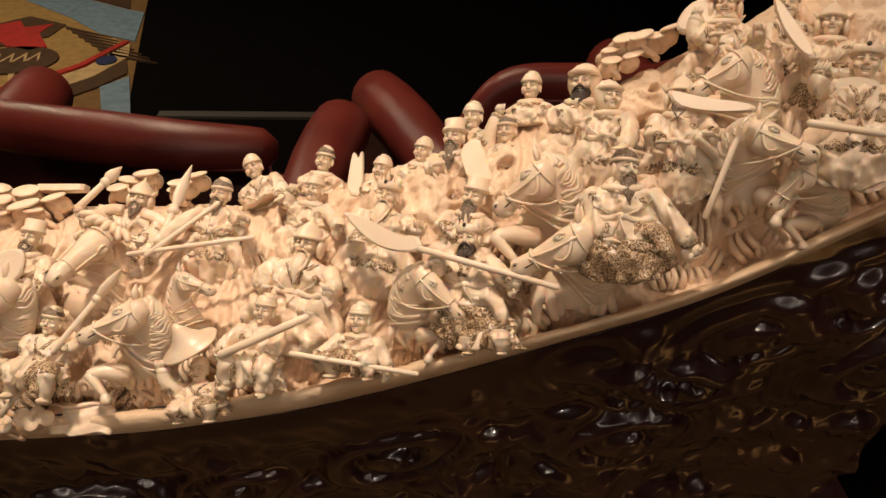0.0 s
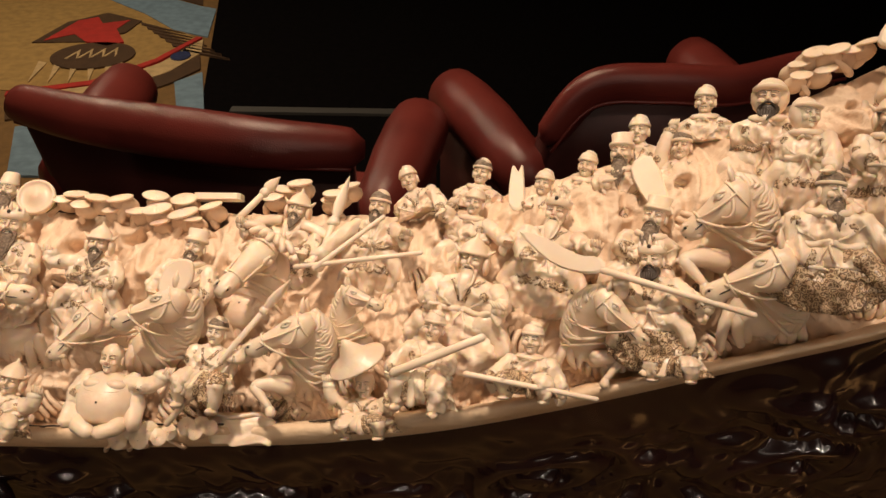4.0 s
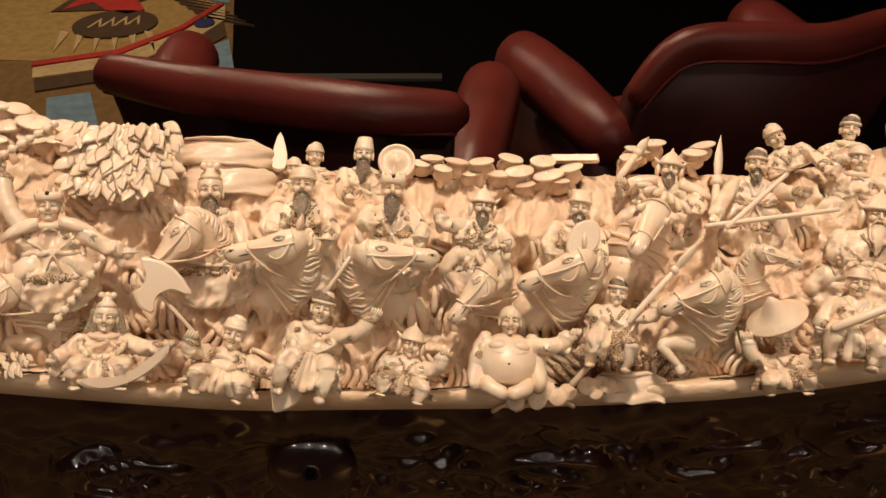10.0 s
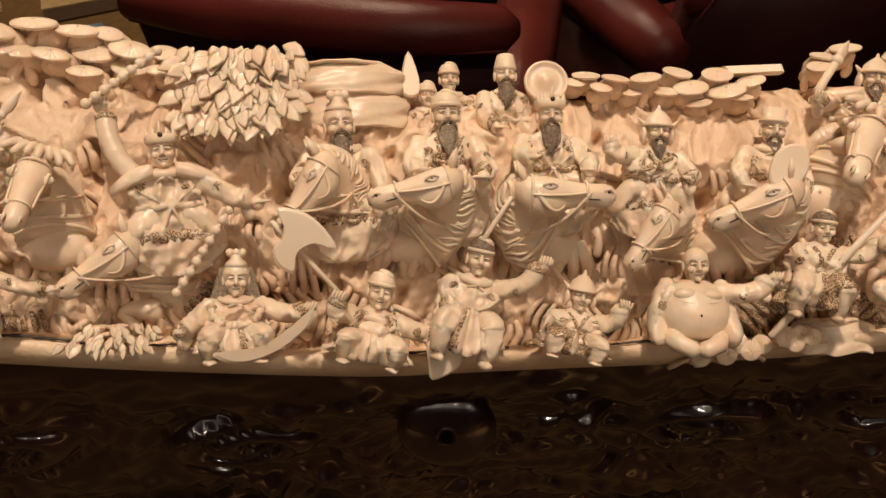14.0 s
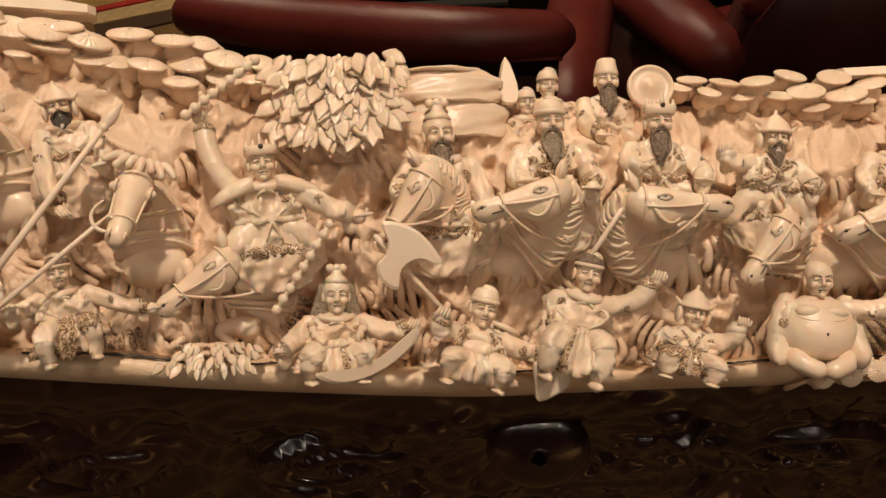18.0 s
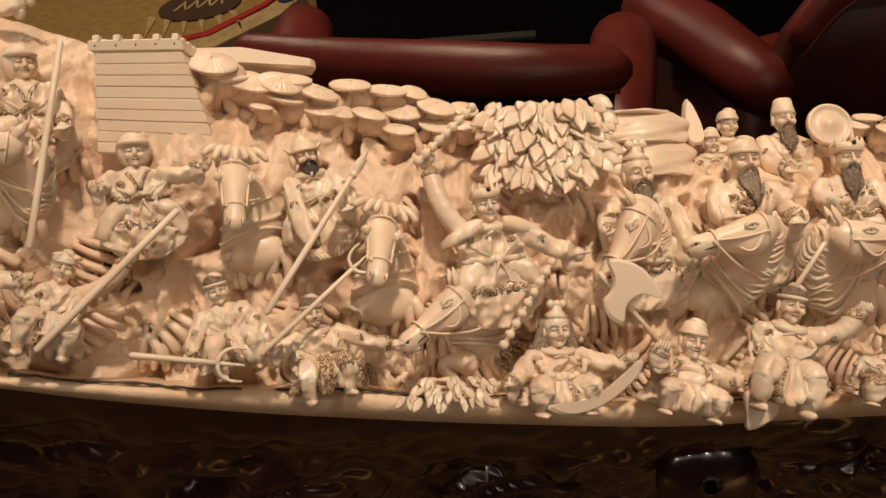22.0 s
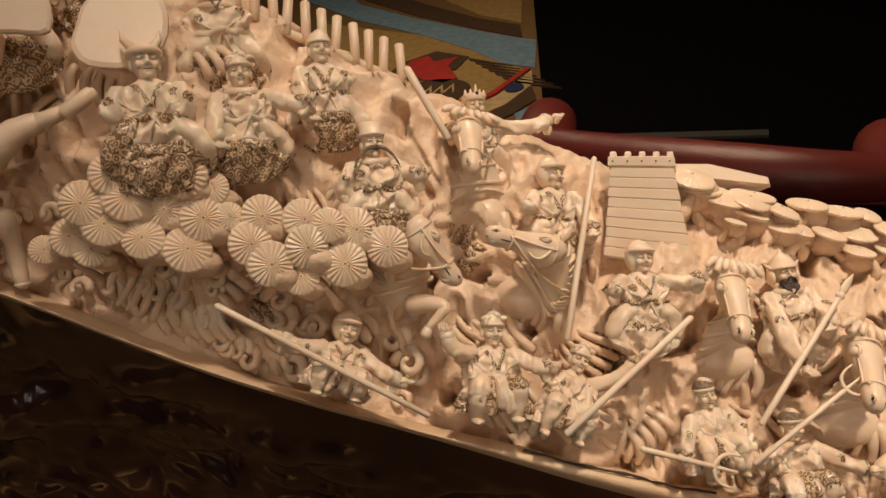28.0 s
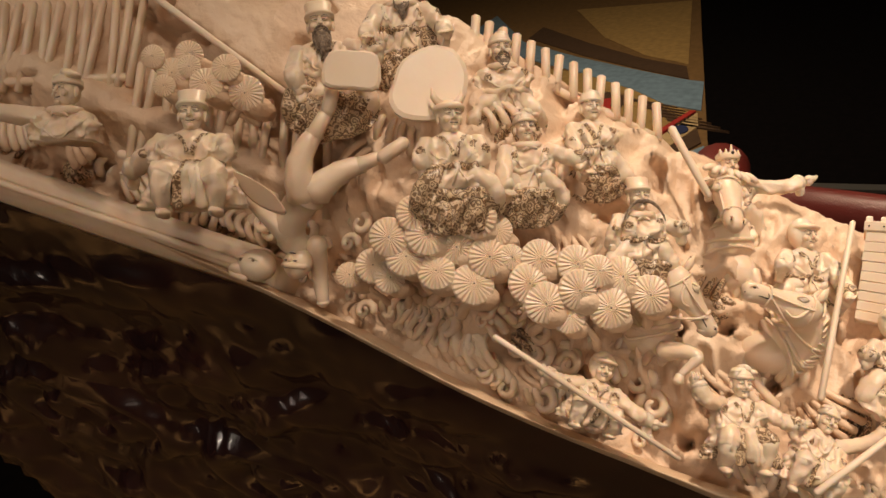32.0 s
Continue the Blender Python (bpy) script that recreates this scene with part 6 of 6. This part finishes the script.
railing((-0.3418, 0.1540, -0.0160), (-0.2844, 0.1377, -0.0160), 14, 0.0137)
blade('flat_roof', 'flat cream tiled roof edge', ((0.1230, 0.0835, -0.0112), (0.1470, 0.0830, -0.0090), (0.1475, 0.0795, -0.0090), (0.1245, 0.0798, -0.0112)), 0.0040, True)
blade('flat_roof', 'long flat cream eaves beside the tower', ((-0.1993, 0.1077, -0.0120), (-0.1814, 0.1108, -0.0120), (-0.1570, 0.1087, -0.0120), (-0.1565, 0.1053, -0.0120), (-0.1950, 0.1032, -0.0120)), 0.0060, True)
boat((-0.5673, 0.0879, 0.0120), (-0.3867, 0.0509, 0.0120))


# ---- the dark stand under the tusk ----
CLOUDS = ((0.455, 1.143, 0.040), (0.497, 1.168, 0.030), (0.388, 1.124, 0.020), (0.420, 1.110, 0.022), (0.415, 1.060, 0.026), (0.535, 1.110, 0.032), (0.134, 0.995, 0.026), (0.215, 1.020, 0.024), (0.300, 1.050, 0.028),
          (-0.091, 1.020, 0.024), (-0.446, 1.135, 0.030), (-0.540, 1.180, 0.034), (-0.330, 1.110, 0.024), (-0.190, 1.045, 0.026))


def swirl(x, z):
    """Relief of the stand's carved clouds: coiled ridges, petals round the boss, flowing hollows."""
    h, calm = 0.0, 1.0
    for k, (cx, cz, r) in enumerate(CLOUDS):
        dx, dz = x - cx, z - cz
        if abs(dx) > 2.2 * r or abs(dz) > 1.6 * r:
            continue
        lean = 0.45 if cx > 0.2 else -0.45 if cx < -0.2 else 0.0
        dx, dz = dx * math.cos(lean) + dz * math.sin(lean), dz * math.cos(lean) - dx * math.sin(lean)
        d = math.hypot(dx * 0.72, dz * 1.35) + 0.0016 * noise.noise(Vector((x * 60, z * 60, k)))
        fade = min(1.0, max(0.0, (1.3 * r - d) / (0.3 * r)))
        calm = min(calm, 1 - fade)
        turn = math.atan2(dz, dx) * (1 if k % 2 else -1)
        h += fade * (0.0090 * abs(math.cos(d / 0.0105 * math.pi / 1.6 + turn / 2)) ** 0.7 + 0.004 * max(0.0, 1 - d / 0.008))
    d = math.hypot(x, (z - 1.019) * 1.15)
    if d < 0.080:
        h += 0.0050 * abs(math.cos(11 * math.atan2(z - 1.019, x))) * max(0, 1 - abs(d - 0.050) / 0.028)
    flow = Vector((x * 22 + 2 * noise.noise(Vector((x * 9, z * 9, 1))), z * 40, 2))
    rough = 0.012 * noise.noise(flow) + 0.008 * abs(noise.noise(Vector((x * 50, z * 70, 5)))) + 0.0018 * noise.noise(Vector((x * 130, z * 150, 5)))
    return h + rough * min(1.0, max(0.0, (d - 0.022) / 0.03)) * (0.12 + 0.88 * calm)


def stand():
    base = thing("tusk_stand", "dark red-brown lacquered wooden stand carved with clouds and scrolls", "stand", pose(0, 0, 0))
    s, rings = Shape(), []
    tilt = TUSK.matrix_world
    for i in range(691):
        a = -0.62 + 1.17 * i / 690
        top = tilt @ spot(a, curve_at(BOTTOM, a) - 0.002, 0.004)
        ring = []
        for j in range(120):
            v = (j / 119) ** 1.3
            z = top.z - 0.018 + (0.72 - top.z) * v
            y = top.y + 0.016 + 0.20 * (top.z - z)
            h = swirl(top.x, z) * min(1, v * 9)
            ring.append((top.x, y - h - 0.004 * math.sin(min(1, v * 9) * math.pi), z))
        ring += [(top.x, y + 0.16, 0.70), (top.x, top.y + 0.15, top.z - 0.12), (top.x, top.y + 0.06, top.z - 0.075)]
        rings.append(ring)
    s.grid(rings, 0)
    part("carved_front", s, [LACQUER], base)
    b = Shape()
    b.ell((0, 0, 0), (0.024, 0.0075, 0.022), 0, 36, 18)
    b.tube([(0.0048 * math.cos(k * math.pi / 10), -0.0072, 0.0045 * math.sin(k * math.pi / 10)) for k in range(21)], [0.0011] * 21, 0, 8)
    part("boss", b, [LACQUER], base, "round polished boss", Matrix.Translation((0.001, 0.286, 1.014)) @ pose(0, 0, 0, -20, 0, 0))
    h = Shape()
    h.ell((0, 0, 0), (0.0030, 0.003, 0.0030), 0, 12, 8)
    part("boss_hole", h, [BLACK], base, "", Matrix.Translation((0.001, 0.2788, 1.0166)))
    t = Shape()
    t.grid([[(-0.75, 0.38, z), (0.75, 0.38, z), (0.75, 0.75, z), (-0.75, 0.75, z)] for z in (0.0, 0.70, 0.72)], 0)
    part("plinth", t, [LACQUER], base, "plain dark plinth", smooth=False)


stand()


# ---- armchairs behind ----
def armchair(rail, left, right, seat):
    """rail: points along the top of the back; left, right: near and far end of each arm."""
    c = thing("armchair", "low oxblood leather tub armchair with rolled arms, seen from behind", "chair", pose(seat[0], seat[1], 0), "red armchairs")
    o = Vector((seat[0], seat[1], 0))
    pts = [Vector(p) - o for p in rail]
    fine = []
    for i in range(len(pts) - 1):
        p0, p1, p2, p3 = pts[max(0, i - 1)], pts[i], pts[i + 1], pts[min(len(pts) - 1, i + 2)]
        for k in range(8):
            t = k / 8
            fine.append(0.5 * (2 * p1 + (p2 - p0) * t + (2 * p0 - 5 * p1 + 4 * p2 - p3) * t * t + (3 * p1 - p0 - 3 * p2 + p3) * t ** 3))
    fine.append(pts[-1])
    s = Shape()
    n = len(fine)
    s.tube(fine, [0.026 + 0.018 * math.sin(math.pi * min(1, (i + 2) / (n + 3)) ) ** 0.5 for i in range(n)], 0, 16, 0.8)
    part("top_roll", s, [LEATHER], c, "padded oxblood leather top roll")
    s = Shape()
    s.tube([p + Vector((0, -0.030, -0.022)) for p in fine], [0.0035] * n, 0, 6)
    part("piping", s, [LEATHER], c)
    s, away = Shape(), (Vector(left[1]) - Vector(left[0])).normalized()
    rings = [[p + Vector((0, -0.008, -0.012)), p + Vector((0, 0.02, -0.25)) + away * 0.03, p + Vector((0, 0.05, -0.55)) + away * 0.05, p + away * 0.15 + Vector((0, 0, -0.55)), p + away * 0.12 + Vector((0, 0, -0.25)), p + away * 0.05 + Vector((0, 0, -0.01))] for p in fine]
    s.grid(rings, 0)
    part("backrest", s, [LEATHER_DARK], c, "leather back shell, darker than the top roll")
    for arm in (left, right):
        a, b = Vector(arm[0]) - o, Vector(arm[1]) - o
        s = Shape()
        mid = (a + b) / 2 + Vector((0, 0, 0.012))
        s.tube([a, a * 0.6 + mid * 0.4, mid, mid * 0.4 + b * 0.6, b - (b - a) * 0.03, b], [0.056, 0.061, 0.066, 0.069, 0.066, 0.056], 0, 20)
        arm_ob = part("arm", s, [LEATHER], c, "rolled oxblood leather arm")
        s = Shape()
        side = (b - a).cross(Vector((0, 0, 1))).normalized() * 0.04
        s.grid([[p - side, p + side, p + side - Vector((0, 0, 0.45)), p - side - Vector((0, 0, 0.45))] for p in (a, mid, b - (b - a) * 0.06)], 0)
        part("arm_panel", s, [LEATHER_DARK], arm_ob, "leather side panel, darker than the arm roll")
    s = Shape()
    cl, cr = Vector(left[0]) - o, Vector(right[0]) - o
    dl, dr = Vector(left[1]) - o, Vector(right[1]) - o
    rows = []
    for z, k in ((0.30, 0.0), (0.40, 0.0), (0.445, 0.03), (0.45, 0.07)):
        rows.append([Vector((p.x, p.y, z)) for p in (cl + (cr - cl) * (0.1 + k), cr + (cl - cr) * (0.1 + k), dr + (dl - dr) * (0.1 + k), dl + (dr - dl) * (0.1 + k))])
    s.grid(rows, 0)
    part("seat", s, [LEATHER], c, smooth=False)
    for p in (cl, cr, dl, dr):
        s = Shape()
        s.tube([(p.x * 0.9, p.y * 0.9, 0.02), (p.x * 0.9, p.y * 0.9, 0.30)], [0.018, 0.024], 0, 8)
        part("leg", s, [BLACK], c)
    return c


armchair(((-0.515, 1.30, 0.782), (-0.35, 1.21, 0.794), (-0.15, 1.145, 0.800), (-0.03, 1.125, 0.797), (0.088, 1.15, 0.780)), ((-0.50, 1.36, 0.60), (-0.53, 1.80, 0.60)), ((0.115, 1.25, 0.57), (0.175, 1.64, 0.595)), (-0.20, 1.5))
armchair(((0.43, 1.36, 0.71), (0.50, 1.37, 0.795), (0.62, 1.37, 0.806), (0.75, 1.38, 0.80), (0.88, 1.43, 0.812), (0.985, 1.48, 0.812)), ((0.40, 1.38, 0.60), (0.245, 1.80, 0.598)), ((0.93, 1.60, 0.59), (0.85, 2.0, 0.615)), (0.60, 1.7))


# ---- the room ----
def slab(name, label, x0, x1, y0, y1, z0, z1, mat, kind="structure", category="floor"):
    s = Shape()
    s.grid([[(x0, y0, z), (x1, y0, z), (x1, y1, z), (x0, y1, z)] for z in (z0, z1)], 0)
    ob = new(name, s.mesh(name, [mat], False))
    return tagged(ob, label, category, "", kind)


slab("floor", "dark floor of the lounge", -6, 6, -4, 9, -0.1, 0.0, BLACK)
slab("ceiling", "plain dark ceiling", -6, 6, -4, 9, 2.7, 2.8, WALL, category="ceiling")
slab("wall_north", "plain dark wall", -6, 6, 9, 9.1, 0, 2.7, WALL, category="wall")
# Unseen wall behind the camera; its brown is chosen for the lacquer's reflections.
slab("wall_south", "plain wall out of view, brown for the stand to reflect", -6, 6, -4.1, -4, 0, 2.7, PANEL, category="wall")
slab("wall_west", "plain dark wall", -6.1, -6, -4, 9, 0, 2.7, WALL, category="wall")
slab("wall_east", "plain dark wall", 6, 6.1, -4, 9, 0, 2.7, WALL, category="wall")
CARPET = [material("carpet_" + n, c, 0.9, colour2=tuple(v * 0.75 for v in c), scale=25, bump=0.002, bump_scale=500) for n, c in (("gold", (0.42, 0.26, 0.08)), ("brown", (0.08, 0.04, 0.015)), ("blue", (0.20, 0.30, 0.38)), ("cream", (0.60, 0.42, 0.20)), ("red", (0.50, 0.03, 0.02)), ("navy", (0.02, 0.03, 0.10)), ("tan", (0.22, 0.12, 0.035)))]
GOLD, BROWN, BLUE, CREAM, RED, NAVY, TAN = range(7)
RUG = thing("patterned_carpet", "bright patterned carpet in gold, brown, blue and red", "carpet", pose(0, 0, 0), "", "structure")


def motif(name, pts, mat, level, label=""):
    s = Shape()
    z = 0.003 + 0.003 * level
    s.grid([[(x, y, 0.0005) for x, y in pts], [(x, y, z) for x, y in pts]], 0)
    return part(name, s, [CARPET[mat]], RUG, label, smooth=False)


def band(name, upper, lower, mat, level):
    s = Shape()
    z = 0.003 + 0.003 * level
    s.grid([[(x, y, z), (u, v, z), (u, v, 0.0005), (x, y, 0.0005)] for (x, y), (u, v) in zip(upper, lower)], 0)
    return part(name, s, [CARPET[mat]], RUG, "", smooth=False)


def oval(cx, cy, rx, ry, n=28):
    return [(cx + rx * math.cos(2 * math.pi * k / n), cy + ry * math.sin(2 * math.pi * k / n)) for k in range(n)]


motif("ground_weave", [(-6, 1.5), (-0.50, 1.5), (-0.79, 3.0), (-1.30, 5.5), (-2.0, 9), (-6, 9)], TAN, 0)
motif("gold_field", [(-2.6, 3.2), (-1.64, 3.14), (-1.30, 3.28), (-1.13, 3.55), (-1.03, 3.80), (-1.40, 4.18), (-1.80, 4.50), (-2.6, 4.9)], GOLD, 1)
band("blue_river", [(-3.1, 6.2), (-2.5, 5.3), (-1.95, 4.85), (-1.45, 4.50), (-1.14, 4.30), (-1.05, 4.26)], [(-3.1, 5.6), (-2.39, 4.93), (-1.80, 4.50), (-1.40, 4.16), (-1.18, 3.92), (-0.98, 3.82)], BLUE, 2)
band("dark_bank", [(-2.5, 5.7), (-1.95, 5.15), (-1.5, 4.75), (-1.2, 4.55)], [(-2.5, 5.4), (-1.92, 4.88), (-1.45, 4.53), (-1.14, 4.32)], BROWN, 2)
motif("gold_bank", [(-1.2, 4.60), (-1.5, 4.82), (-1.9, 5.30), (-2.4, 6.2), (-1.5, 6.2), (-1.35, 5.4)], GOLD, 1)
for k in range(7):
    x = -1.40 + 0.05 * k
    motif("dark_ray", [(x + 0.02, 4.02 - 0.06 * k), (x + 0.30, 3.86 - 0.055 * k), (x + 0.04, 3.98 - 0.06 * k)], BROWN, 3)
for k in range(6):
    x = -1.66 + 0.075 * k
    motif("cream_ray", [(x, 3.46), (x + 0.045, 3.44), (x + 0.06 + 0.012 * k, 3.22)], CREAM, 3)
motif("red_flame", [(-1.75, 3.72), (-1.70, 4.02), (-1.62, 4.08), (-1.56, 3.98), (-1.44, 4.04), (-1.46, 3.90), (-1.36, 3.72), (-1.42, 3.66), (-1.55, 3.72), (-1.64, 3.82)], RED, 4)
motif("dark_eye", [(-1.80, 3.70), (-1.75, 4.00), (-1.60, 4.16), (-1.38, 4.04), (-1.40, 3.86), (-1.55, 3.72)], BROWN, 3)
motif("dark_oval", oval(-1.44, 3.54, 0.19, 0.17), BROWN, 4)
for k in range(4):
    x = -1.55 + 0.055 * k
    motif("zigzag", [(x, 3.48 + 0.012 * k), (x + 0.03, 3.60 + 0.012 * k), (x + 0.055, 3.51 + 0.012 * k), (x + 0.055, 3.48 + 0.012 * k), (x + 0.03, 3.56 + 0.012 * k), (x + 0.012, 3.48 + 0.012 * k)], CREAM, 5)
band("red_line", [(-1.64, 3.11), (-1.33, 3.24), (-1.14, 3.50), (-1.03, 3.80)], [(-1.63, 3.07), (-1.30, 3.20), (-1.11, 3.48), (-1.00, 3.80)], RED, 4)
band("cream_band", [(-1.62, 3.06), (-1.30, 3.19), (-1.10, 3.46), (-0.99, 3.78)], [(-1.58, 2.96), (-1.25, 3.08), (-1.03, 3.36), (-0.95, 3.60)], CREAM, 3)
band("dark_band", [(-1.57, 2.95), (-1.24, 3.07), (-1.03, 3.35), (-0.95, 3.57)], [(-1.52, 2.84), (-1.18, 2.98), (-0.98, 3.24), (-0.90, 3.40)], BROWN, 3)
motif("blue_wedge", [(-0.97, 3.24), (-0.88, 3.36), (-0.77, 2.98), (-0.70, 2.6), (-0.80, 2.6), (-0.89, 3.0)], BLUE, 3)
motif("blue_wedge", [(-1.45, 2.78), (-1.30, 2.83), (-1.10, 2.40), (-1.30, 2.40)], BLUE, 3)
motif("blue_spot", oval(-1.03, 3.54, 0.045, 0.055), NAVY, 5)
slab("floor_strip", "thin dull metal strip across the dark floor", -0.66, 0.06, 2.95, 3.0, 0.0, 0.012, STEEL, category="trim")
# Unseen plain stretch in front, added so the lacquer reflects brown.
motif("ground_weave", [(-3.5, -3.6), (3.5, -3.6), (3.5, 0.30), (-3.5, 0.30)], TAN, 0)
